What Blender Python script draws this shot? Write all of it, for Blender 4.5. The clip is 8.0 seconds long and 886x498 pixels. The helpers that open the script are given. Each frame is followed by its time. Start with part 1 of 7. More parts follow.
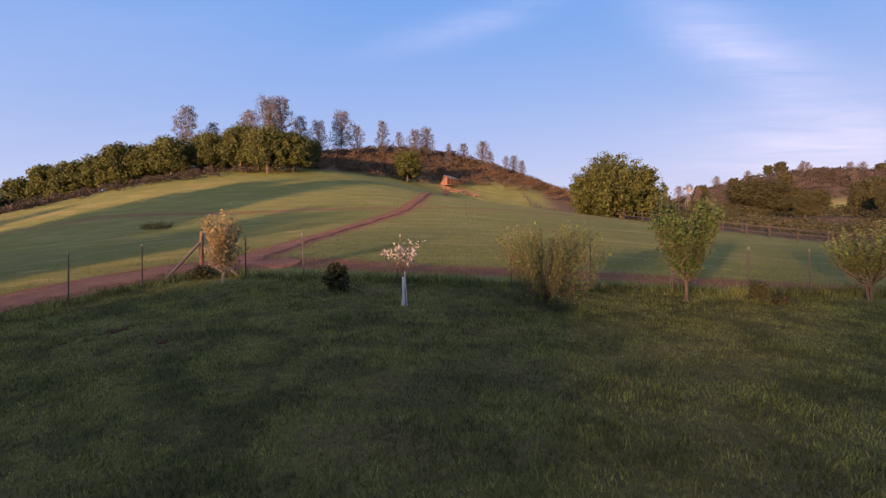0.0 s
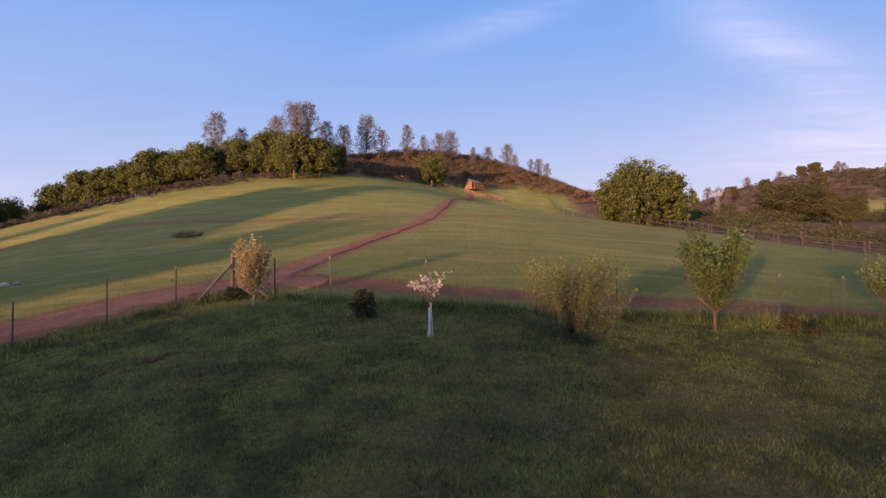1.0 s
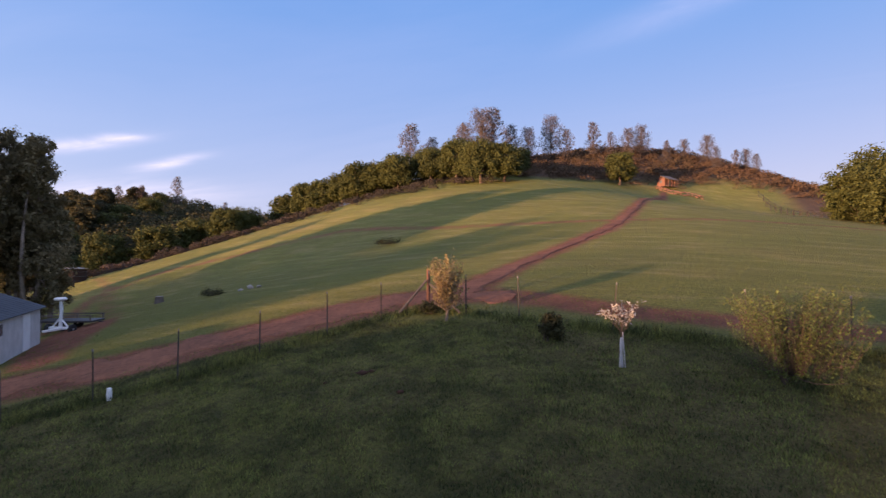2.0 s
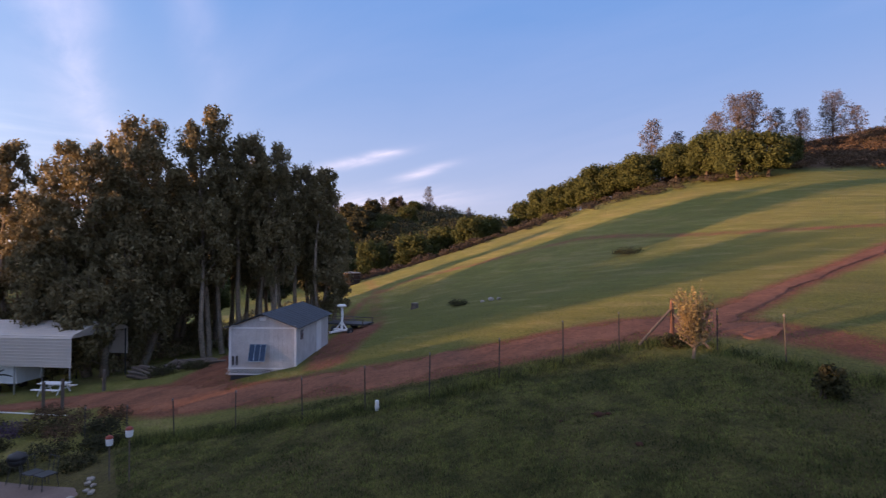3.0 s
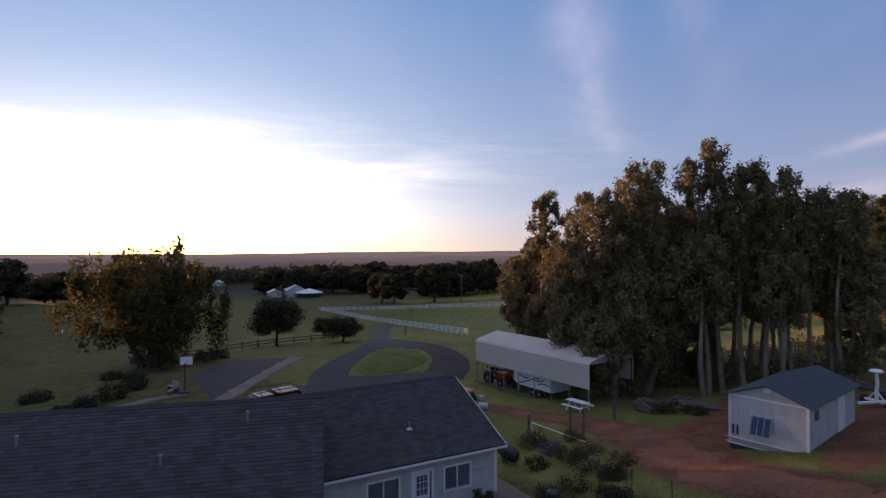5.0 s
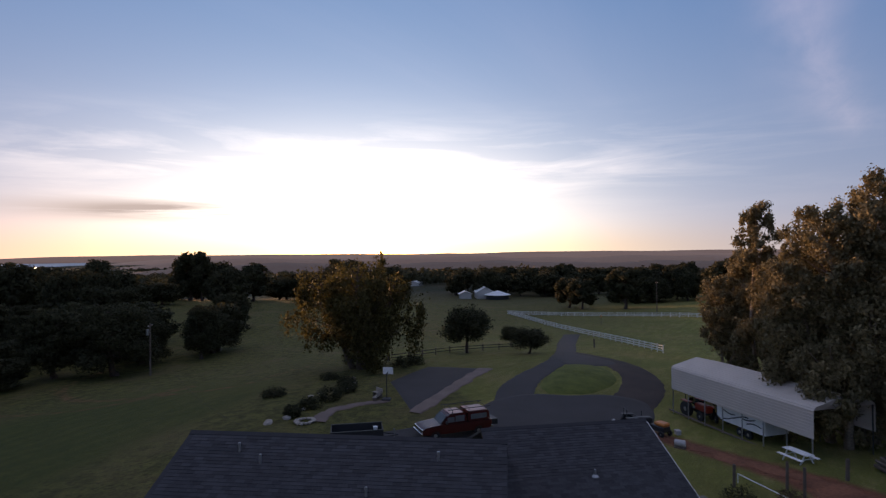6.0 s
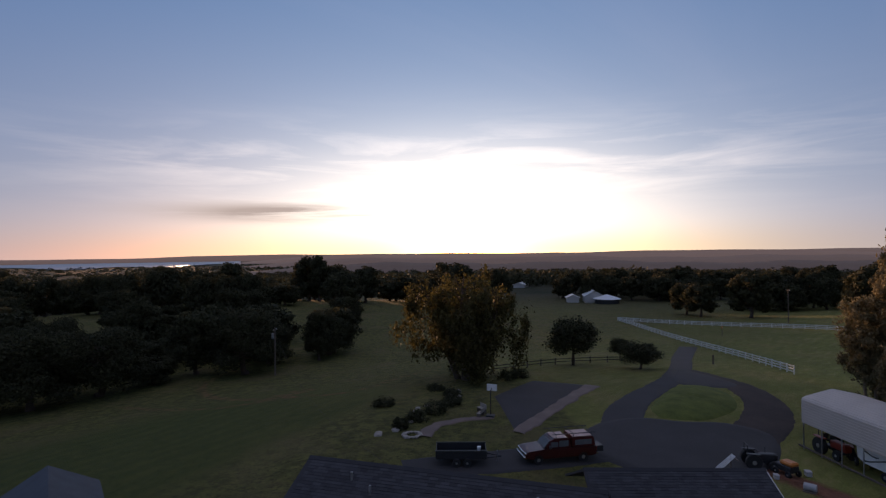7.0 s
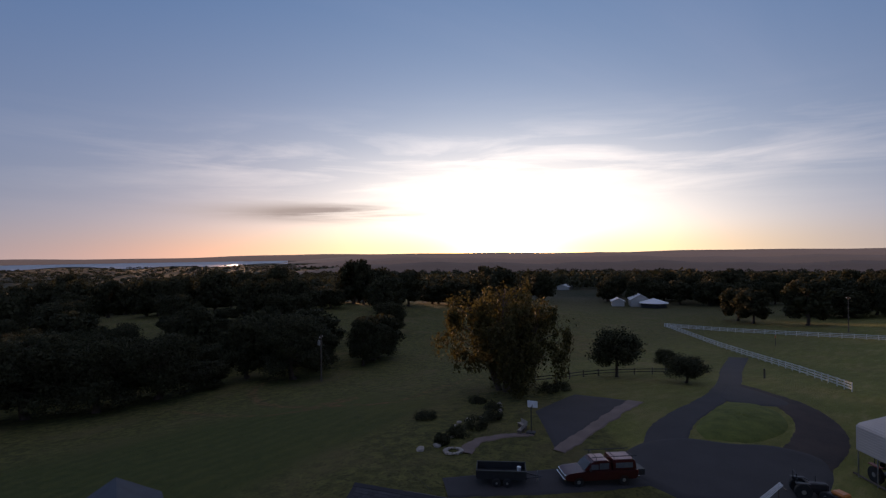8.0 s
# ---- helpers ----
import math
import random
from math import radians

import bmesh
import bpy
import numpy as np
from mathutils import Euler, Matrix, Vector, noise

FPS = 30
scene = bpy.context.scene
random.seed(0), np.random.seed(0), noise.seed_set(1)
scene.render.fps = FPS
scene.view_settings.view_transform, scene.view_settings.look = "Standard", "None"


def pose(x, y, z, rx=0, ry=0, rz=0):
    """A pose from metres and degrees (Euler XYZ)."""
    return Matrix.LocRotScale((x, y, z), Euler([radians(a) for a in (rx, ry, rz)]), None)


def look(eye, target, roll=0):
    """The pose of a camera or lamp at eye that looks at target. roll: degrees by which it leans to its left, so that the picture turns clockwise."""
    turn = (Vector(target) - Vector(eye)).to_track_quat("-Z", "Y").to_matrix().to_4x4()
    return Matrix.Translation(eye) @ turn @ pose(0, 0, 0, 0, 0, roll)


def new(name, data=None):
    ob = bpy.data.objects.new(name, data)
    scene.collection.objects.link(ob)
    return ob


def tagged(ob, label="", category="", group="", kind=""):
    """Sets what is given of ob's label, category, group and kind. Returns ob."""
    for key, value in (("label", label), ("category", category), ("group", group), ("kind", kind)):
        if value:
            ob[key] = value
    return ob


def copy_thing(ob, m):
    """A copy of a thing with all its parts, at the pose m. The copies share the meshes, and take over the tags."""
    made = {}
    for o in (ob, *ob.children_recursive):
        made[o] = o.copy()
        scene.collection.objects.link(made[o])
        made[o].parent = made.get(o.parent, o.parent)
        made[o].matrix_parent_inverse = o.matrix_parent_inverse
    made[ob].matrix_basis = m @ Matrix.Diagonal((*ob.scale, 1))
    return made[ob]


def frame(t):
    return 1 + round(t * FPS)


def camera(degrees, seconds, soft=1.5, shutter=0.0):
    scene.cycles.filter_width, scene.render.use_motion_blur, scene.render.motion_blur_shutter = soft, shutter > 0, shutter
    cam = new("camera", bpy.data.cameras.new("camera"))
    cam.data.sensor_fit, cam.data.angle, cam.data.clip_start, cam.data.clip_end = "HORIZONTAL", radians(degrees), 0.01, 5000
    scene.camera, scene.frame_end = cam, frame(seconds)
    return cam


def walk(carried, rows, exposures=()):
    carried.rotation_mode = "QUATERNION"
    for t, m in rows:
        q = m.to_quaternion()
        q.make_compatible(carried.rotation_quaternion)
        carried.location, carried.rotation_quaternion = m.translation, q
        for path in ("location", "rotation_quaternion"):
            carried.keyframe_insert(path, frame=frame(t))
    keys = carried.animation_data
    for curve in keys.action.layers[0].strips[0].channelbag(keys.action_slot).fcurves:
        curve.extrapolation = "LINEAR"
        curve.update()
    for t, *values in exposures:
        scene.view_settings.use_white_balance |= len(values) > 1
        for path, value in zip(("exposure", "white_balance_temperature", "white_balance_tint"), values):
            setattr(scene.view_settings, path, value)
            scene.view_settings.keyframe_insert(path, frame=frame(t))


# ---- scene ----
PATH = [
    (0, pose(-0.02, 0.04, 6.06, 90.85, 0.25, 7.03)),
    (0.5, pose(-0.03, -0.03, 6.44, 90.89, 0.11, 7.23)),
    (1, pose(-0.05, -0.11, 6.82, 90.89, -0.00, 9.52)),
    (1.2, pose(-0.06, -0.15, 6.96, 90.86, -0.06, 12.08)),
    (2.3, pose(-0.13, -0.38, 7.78, 90.58, -0.38, 35.88)),
    (2.5, pose(-0.10, -0.39, 7.98, 90.55, -0.37, 40.77)),
    (3, pose(0.01, -0.41, 8.53, 90.50, -0.17, 52.98)),
    (3.5, pose(0.14, -0.41, 9.21, 90.51, 0.05, 65.85)),
    (4, pose(0.24, -0.40, 10.00, 90.56, 0.11, 78.23)),
    (4.5, pose(0.37, -0.37, 10.90, 90.44, 0.26, 90.33)),
    (5, pose(0.50, -0.32, 11.86, 90.25, 0.28, 102.17)),
    (5.2, pose(0.55, -0.29, 12.25, 90.24, 0.30, 106.25)),
    (6.3, pose(0.76, 0.12, 14.45, 90.34, 0.56, 125.84)),
    (6.5, pose(0.82, 0.23, 14.84, 90.35, 0.58, 127.92)),
    (7, pose(1.02, 0.55, 15.77, 90.30, 0.60, 132.67)),
    (7.5, pose(1.26, 0.92, 16.69, 90.27, 0.56, 136.33)),
    (8, pose(1.51, 1.31, 17.60, 90.28, 0.63, 137.14)),
]
cam = camera(78.0, 8.0, soft=1.3, shutter=0.12)
EXPOSURE = ((0.0, 2.42, 7250, 15), (1.2, 2.42, 7250, 15), (2.5, 2.36, 7150, 15), (3.0, 2.26, 7100, 14), (3.5, 2.06, 6950, 14), (4.5, 1.86, 7100, 14), (5.2, 1.65, 7200, 14), (6.5, 1.31, 7200, 14), (7.2, 1.12, 7150, 14), (8.0, 0.99, 7050, 14))
walk(cam, PATH, EXPOSURE)

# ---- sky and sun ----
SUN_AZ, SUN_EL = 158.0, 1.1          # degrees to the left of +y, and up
GLOW_AZ = 130.5                      # bearing of the sun's glow; the lamp sits aside to fit the shadows
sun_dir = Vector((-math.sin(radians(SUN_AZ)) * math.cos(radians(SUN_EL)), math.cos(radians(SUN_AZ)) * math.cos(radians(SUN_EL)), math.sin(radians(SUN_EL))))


def build_world():
    world = bpy.data.worlds.new("sky")
    scene.world = world
    world.use_nodes = True
    nt = world.node_tree
    nt.nodes.clear()
    N, L = nt.nodes.new, nt.links.new
    out, bg = N("ShaderNodeOutputWorld"), N("ShaderNodeBackground")
    sky = N("ShaderNodeTexSky")
    sky.sky_type, sky.sun_disc = "NISHITA", False
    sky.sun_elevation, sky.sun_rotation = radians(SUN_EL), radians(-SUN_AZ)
    sky.air_density, sky.dust_density, sky.ozone_density, sky.altitude = 1.0, 0.6, 2.5, 300
    geo, sep = N("ShaderNodeTexCoord"), N("ShaderNodeSeparateXYZ")
    L(geo.outputs["Generated"], sep.inputs[0])

    def mth(op, a, b=None, clamp=False):
        m = N("ShaderNodeMath")
        m.operation, m.use_clamp = op, clamp
        for i, v in enumerate((a, b)):
            if v is None:
                continue
            if isinstance(v, (int, float)):
                m.inputs[i].default_value = v
            else:
                L(v, m.inputs[i])
        return m.outputs[0]

    def mix(f, a, b, kind="MIX"):
        m = N("ShaderNodeMix")
        m.data_type, m.blend_type = "RGBA", kind
        for i, v in ((0, f), (6, a), (7, b)):
            if isinstance(v, (int, float, tuple)):
                m.inputs[i].default_value = v
            else:
                L(v, m.inputs[i])
        return m.outputs[2]

    def hump(*terms):
        """exp of minus the sum of (value / width) squared."""
        total = None
        for v, w in terms:
            q = mth("MULTIPLY", mth("MULTIPLY", v, v), -1.0 / (w * w))
            total = q if total is None else mth("ADD", total, q)
        return mth("EXPONENT", total)

    def added(col, amount, colour):
        return mix(1.0, col, mix(amount, (0, 0, 0, 1), colour), "ADD")

    def streaky(scale, stretch, turn, lo, hi, source):
        mp, n, r = N("ShaderNodeMapping"), N("ShaderNodeTexNoise"), N("ShaderNodeMapRange")
        mp.inputs["Rotation"].default_value, mp.inputs["Scale"].default_value = (0, 0, radians(turn)), stretch
        L(source, mp.inputs[0]), L(mp.outputs[0], n.inputs["Vector"])
        n.inputs["Scale"].default_value, n.inputs["Detail"].default_value = scale, 8
        n.inputs["Roughness"].default_value, n.inputs["Distortion"].default_value = 0.6, 0.5
        r.inputs[1].default_value, r.inputs[2].default_value = lo, hi
        L(n.outputs[0], r.inputs[0])
        return r.outputs[0]

    x, y, z = sep.outputs
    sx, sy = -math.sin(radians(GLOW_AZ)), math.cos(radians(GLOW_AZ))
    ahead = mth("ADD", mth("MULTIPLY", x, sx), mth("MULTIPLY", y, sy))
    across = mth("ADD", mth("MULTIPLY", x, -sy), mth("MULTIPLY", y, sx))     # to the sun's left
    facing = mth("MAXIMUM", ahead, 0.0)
    low = mth("MAXIMUM", z, 0.0)
    # clear sky: the physical sky, and the scattered light of thin haze over it
    base = mix(1.0, sky.outputs[0], (SKY_GAIN, SKY_GAIN, SKY_GAIN, 1), "MULTIPLY")
    rise = mth("POWER", mth("MULTIPLY", low, 1.45, clamp=True), 0.54)
    col = mix(1.0, base, mix(rise, HAZE_LOW, HAZE_HIGH), "ADD")
    west = mth("POWER", mth("MULTIPLY", mth("ADD", ahead, 1.0), 0.5), 3.0)
    col = added(col, mth("MULTIPLY", hump((low, 0.075)), west), HORIZON_WARM)
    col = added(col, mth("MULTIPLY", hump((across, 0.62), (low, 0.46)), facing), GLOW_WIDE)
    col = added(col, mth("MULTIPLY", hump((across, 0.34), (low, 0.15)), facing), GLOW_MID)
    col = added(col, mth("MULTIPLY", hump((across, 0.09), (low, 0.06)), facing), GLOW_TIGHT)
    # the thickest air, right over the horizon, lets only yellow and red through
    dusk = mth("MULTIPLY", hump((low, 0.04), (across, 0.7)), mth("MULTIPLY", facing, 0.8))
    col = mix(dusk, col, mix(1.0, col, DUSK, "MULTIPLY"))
    # thin high cloud on a layer overhead
    up = mth("MAXIMUM", mth("ADD", z, 0.07), 0.03)
    flat = N("ShaderNodeCombineXYZ")
    L(mth("DIVIDE", x, up), flat.inputs[0]), L(mth("DIVIDE", y, up), flat.inputs[1])
    veil = mth("MULTIPLY", streaky(1.1, (0.2, 0.75, 1), 42, 0.5, 0.85, flat.outputs[0]), mth("MULTIPLY", low, 3.0, clamp=True))
    col = added(col, mth("MULTIPLY", veil, 0.14), CLOUD_FAR)
    # warm fill added overhead, out of view, and the rosy sky opposite the sun
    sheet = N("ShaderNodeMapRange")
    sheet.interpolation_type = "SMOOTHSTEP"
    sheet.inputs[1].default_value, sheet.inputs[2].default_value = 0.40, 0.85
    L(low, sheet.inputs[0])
    col = added(col, mth("MULTIPLY", sheet.outputs[0], mth("ADD", mth("MULTIPLY", veil, 0.6), 0.7)), WARM_FILL)
    east = mth("POWER", mth("MULTIPLY", mth("SUBTRACT", 1.0, ahead), 0.5), 2.0)
    col = added(col, mth("MULTIPLY", hump((low, 0.22)), east), ROSY)
    # cloud bars low over the sun
    band = N("ShaderNodeCombineXYZ")
    L(mth("MULTIPLY", across, 2.2), band.inputs[0]), L(mth("MULTIPLY", low, 16.0), band.inputs[1])
    bars = streaky(1.5, (1, 1, 1), 4, 0.45, 0.72, band.outputs[0])
    high_bar = mth("MULTIPLY", hump((across, 0.5), (mth("SUBTRACT", low, 0.15), 0.06)), facing)
    col = added(col, mth("MULTIPLY", bars, high_bar), CLOUD_NEAR)
    shreds = streaky(1.6, (0.8, 1.6, 1), -3, 0.36, 0.56, band.outputs[0])
    dark_bar = mth("MULTIPLY", mth("MULTIPLY", hump((mth("SUBTRACT", across, 0.33), 0.15), (mth("SUBTRACT", low, 0.072), 0.015)), facing), shreds, clamp=True)
    col = mix(mth("MULTIPLY", dark_bar, 1.3, clamp=True), col, CLOUD_GREY)
    # single wisps: bearing, height, half length, half width (degrees), tilt, strength
    bearing = mth("MULTIPLY", mth("ARCTAN2", mth("MULTIPLY", x, -1.0), y), 180 / math.pi)
    tilt_up = mth("MULTIPLY", mth("ARCSINE", z), 180 / math.pi)
    torn = streaky(2.2, (0.5, 1.2, 1), 20, 0.3, 0.75, flat.outputs[0])
    for b0, e0, ln, wd, tilt, power in WISPS:
        da, de = mth("SUBTRACT", bearing, b0), mth("SUBTRACT", tilt_up, e0)
        c, s = math.cos(radians(tilt)), math.sin(radians(tilt))
        u = mth("ADD", mth("MULTIPLY", da, c), mth("MULTIPLY", de, s))
        v = mth("ADD", mth("MULTIPLY", da, -s), mth("MULTIPLY", de, c))
        col = added(col, mth("MULTIPLY", hump((u, ln), (v, wd)), mth("MULTIPLY", mth("ADD", torn, 0.1), power), clamp=True), CLOUD_FAR)
    L(col, bg.inputs[0])
    bg.inputs[1].default_value = SKY_POWER
    L(bg.outputs[0], out.inputs[0])


SKY_GAIN, SKY_POWER = 0.035, 0.30
HAZE_LOW, HAZE_HIGH = (0.415, 0.45, 0.60, 1), (0.0, 0.165, 0.53, 1)
HORIZON_WARM = (0.14, 0.06, 0.02, 1)
GLOW_WIDE, GLOW_MID, GLOW_TIGHT = (0.38, 0.46, 0.52, 1), (2.7, 2.25, 1.6, 1), (15.0, 9.0, 2.6, 1)
CLOUD_FAR, CLOUD_NEAR, CLOUD_GREY = (0.42, 0.30, 0.26, 1), (0.9, 0.75, 0.6, 1), (0.72, 0.62, 0.60, 1)
DUSK = (1.0, 0.74, 0.36, 1)
WARM_FILL, ROSY = (0.51, 0.36, 0.19, 1), (0.13, 0.06, 0.01, 1)
WISPS = (
    (62.2, 9.4, 4.2, 0.5, -13, 1.15),
    (58.8, 10.4, 1.6, 0.3, -4, 0.7),
    (55.0, 8.5, 2.8, 0.42, -16, 0.95),
    (60, 5.4, 9.0, 1.1, -3, 0.7),
    (58, 4.2, 4.0, 0.6, -6, 0.6),
    (88.5, 23, 8.0, 3.4, 82, 0.55),
    (86.5, 15, 4.0, 1.6, 70, 0.4),
    (85, 11, 3.0, 1.3, 20, 0.3),
    (78, 23, 8.0, 2.2, 70, 0.22),
    (-22, 18, 12.0, 2.6, 38, 0.5),
    (-26, 9, 9.0, 3.0, 10, 0.35),
    (4, 23, 9.0, 1.3, -12, 0.35),
)
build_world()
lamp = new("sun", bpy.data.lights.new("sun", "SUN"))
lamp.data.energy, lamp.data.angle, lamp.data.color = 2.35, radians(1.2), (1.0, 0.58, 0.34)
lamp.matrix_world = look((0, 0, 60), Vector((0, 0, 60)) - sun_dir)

# ---- lie of the land ----
# rises and hollows: centre x, y, reach, height over the far plain
LAND = [
    (-24, -8, 22, -2),
    (-30, 15, 22, 0.8),
    (-2, 14, 22, 0.7),
    (20, 15, 22, -1.3),
    (0, -8, 22, 0.4),
    (-50, -10, 22, -1.2),
    (-40, -40, 40, 2.5),
    (0, 45, 40, 2.5),
    (-45, 45, 40, -3),
    (35, 55, 40, -3.4),
    (-80, 50, 40, 5.4),
    (-75, -30, 40, 1.1),
    (-45, 95, 48, 9.2),
    (-10, 120, 48, -0.9),
    (-25, 160, 48, 21.1),
    (45, 130, 48, 2.4),
    (150, 400, 130, 57.1),
    (-330, 210, 130, 50.2),
    (250, 330, 130, 33),
    (-120, 130, 130, 19.3),
    (-120, -120, 220, -10.1),
    (0, 0, 220, -2),
    (150, 120, 220, 24.9),
    (-150, -50, 600, 40),
    (-110, -190, 90, 7.7),
    (-260, -140, 110, 0.1),
    (-40, -210, 90, 4.6),
    (-62, 18, 26, -3.3),
    (-5, 112, 28, -5.8),
    (-120, 60, 60, -14.7),
    (-85, 60, 24, -0.3),
]
LAND.append((42.0, 138.0, 24.0, -2.8))      # hollow behind the pasture fence
PLAIN = -42.0


def height(x, y):
    x, y = np.asarray(x, float), np.asarray(y, float)
    z = np.full(np.broadcast(x, y).shape, PLAIN)
    for cx, cy, r, h in LAND:
        z = z + h * np.exp(-((x - cx) ** 2 + (y - cy) ** 2) / r**2)
    d = np.hypot(x, y)
    far = np.clip((d - 160) / 300, 0, 1)
    rough = np.sin(x / 37 + 1.3 * np.sin(y / 61)) + np.sin(y / 43 + 1.7 * np.sin(x / 71)) + 0.6 * np.sin((x + y) / 19)
    return z + far * rough * np.clip((z + 40) / 40, 0.05, 1.6) * 1.6


def gz(x, y):
    return float(height(x, y))


# ---- materials ----
def material(name, base=(0.5, 0.5, 0.5), rough=0.7, metal=0.0, second=None, scale=3.0, fine=40.0, bump=0.0, island=0.0, leafy=0.0, spread=(0.35, 0.65), gloss=0.5, coords="Object"):
    """A surface with two scales of mottling, a bump and, for leaves, light shining through."""
    m = bpy.data.materials.new(name)
    m.use_nodes = True
    nt = m.node_tree
    N, L = nt.nodes.new, nt.links.new
    b, out = nt.nodes["Principled BSDF"], nt.nodes["Material Output"]
    b.inputs["Roughness"].default_value, b.inputs["Metallic"].default_value = rough, metal
    b.inputs["Specular IOR Level"].default_value = gloss
    second = second or tuple(c * 0.72 for c in base)
    tc = N("ShaderNodeTexCoord")
    big, small = N("ShaderNodeTexNoise"), N("ShaderNodeTexNoise")
    for n, s in ((big, scale), (small, fine)):
        n.inputs["Scale"].default_value, n.inputs["Detail"].default_value = s, 5
        L(tc.outputs[coords], n.inputs["Vector"])
    add = N("ShaderNodeMath")
    add.operation = "MULTIPLY_ADD"
    add.inputs[1].default_value = 0.45
    L(small.outputs[0], add.inputs[0])
    half = N("ShaderNodeMath")
    half.operation = "MULTIPLY"
    half.inputs[1].default_value = 0.55
    L(big.outputs[0], half.inputs[0]), L(half.outputs[0], add.inputs[2])
    rng = N("ShaderNodeMapRange")
    rng.inputs[1].default_value, rng.inputs[2].default_value = spread
    L(add.outputs[0], rng.inputs[0])
    mx = N("ShaderNodeMix")
    mx.data_type = "RGBA"
    mx.inputs[6].default_value, mx.inputs[7].default_value = (*second, 1), (*base, 1)
    L(rng.outputs[0], mx.inputs[0])
    col = mx.outputs[2]
    if island:
        g, hsv, sc = N("ShaderNodeNewGeometry"), N("ShaderNodeHueSaturation"), N("ShaderNodeMapRange")
        L(g.outputs["Random Per Island"], sc.inputs[0])
        sc.inputs[3].default_value, sc.inputs[4].default_value = 1 - island, 1 + island
        L(sc.outputs[0], hsv.inputs["Value"]), L(col, hsv.inputs["Color"])
        col = hsv.outputs[0]
    L(col, b.inputs["Base Color"])
    if bump:
        bp = N("ShaderNodeBump")
        bp.inputs["Strength"].default_value, bp.inputs["Distance"].default_value = bump, 0.02
        L(small.outputs[0], bp.inputs["Height"]), L(bp.outputs[0], b.inputs["Normal"])
    if leafy:
        tr, mixs = N("ShaderNodeBsdfTranslucent"), N("ShaderNodeMixShader")
        L(col, tr.inputs[0])
        mixs.inputs[0].default_value = leafy
        L(b.outputs[0], mixs.inputs[1]), L(tr.outputs[0], mixs.inputs[2]), L(mixs.outputs[0], out.inputs[0])
    return m


WHITE = material("white_paint", (0.78, 0.78, 0.76), 0.5, second=(0.6, 0.6, 0.58), scale=1.5, fine=20, spread=(0.25, 0.55))
CONCRETEWHITE = material("dusty_white_wrap", (0.5, 0.48, 0.47), 0.8, second=(0.36, 0.34, 0.33), scale=4, fine=30)
CREAM = material("cream_siding", (0.53, 0.50, 0.46), 0.6, second=(0.48, 0.45, 0.41), scale=0.8, fine=14, bump=0.1)
SHEDW = material("shed_siding", (0.74, 0.73, 0.70), 0.55, second=(0.55, 0.52, 0.48), scale=0.7, fine=12, spread=(0.28, 0.6))
PANEL = material("carport_steel", (0.60, 0.525, 0.455), 0.6, second=(0.51, 0.445, 0.385), scale=0.5, fine=9)
SLATE = material("blue_grey_roofing", (0.06, 0.078, 0.098), 0.92, second=(0.045, 0.055, 0.07), scale=1.2, fine=25, bump=0.3, island=0.25)
SHINGLE = material("asphalt_shingle", (0.105, 0.115, 0.13), 0.85, second=(0.06, 0.065, 0.075), scale=2.0, fine=60, bump=0.5)
BARK = material("bark", (0.12, 0.085, 0.06), 0.9, second=(0.05, 0.038, 0.03), scale=2, fine=18, bump=0.6)
PALEBARK = material("pale_eucalyptus_bark", (0.34, 0.26, 0.19), 0.85, second=(0.12, 0.09, 0.065), scale=1.0, fine=8, bump=0.4)
WOOD = material("weathered_wood", (0.17, 0.13, 0.10), 0.85, second=(0.09, 0.07, 0.055), scale=2, fine=30, bump=0.3)
REDWOOD = material("red_timber", (0.22, 0.10, 0.065), 0.8, second=(0.13, 0.058, 0.037), scale=2, fine=30)
STEEL = material("dark_steel", (0.10, 0.105, 0.10), 0.5, 0.6, second=(0.06, 0.06, 0.055), scale=6, fine=50)
GALV = material("galvanised_steel", (0.45, 0.46, 0.47), 0.4, 0.8, scale=6, fine=50)
DULLSTEEL = material("weathered_galvanised_steel", (0.17, 0.165, 0.16), 0.7, 0.2, scale=6, fine=50, gloss=0.3)
WIRE = material("rusty_wire", (0.06, 0.05, 0.045), 0.8, 0.0, scale=6, fine=50, gloss=0.2)
POSTSTEEL = material("rusty_post_steel", (0.075, 0.068, 0.06), 0.8, 0.0, scale=6, fine=50, gloss=0.2)
TANKWOOD = material("dark_tank_staves", (0.055, 0.034, 0.026), 0.85, scale=2, fine=20, gloss=0.2)
MOLEEARTH = material("dug_earth", (0.07, 0.035, 0.024), 0.95, scale=8, fine=40, bump=0.8, gloss=0.1)
BLACK = material("black_rubber", (0.02, 0.02, 0.02), 0.7, scale=6, fine=50)
DARK = material("dark_steel_paint", (0.03, 0.03, 0.032), 0.5, scale=4, fine=40)
RED = material("dark_red_paint", (0.075, 0.012, 0.012), 0.25, second=(0.055, 0.01, 0.009), scale=1, fine=8)
TRACTORRED = material("tractor_red_paint", (0.30, 0.04, 0.02), 0.45, scale=3, fine=20)
ORANGE = material("orange_paint", (0.6, 0.2, 0.04), 0.45, scale=3, fine=20)
CHROME = material("chrome", (0.6, 0.6, 0.6), 0.15, 1.0, scale=3, fine=20)
GLASS = material("dark_glass", (0.14, 0.15, 0.165), 0.05, second=(0.10, 0.108, 0.118), gloss=1.0)
SOLAR = material("solar_cell", (0.015, 0.02, 0.05), 0.15, second=(0.01, 0.014, 0.035), gloss=0.8)
STONE = material("pale_stone", (0.36, 0.32, 0.27), 0.9, second=(0.22, 0.19, 0.16), scale=3, fine=25, bump=0.4, island=0.25)
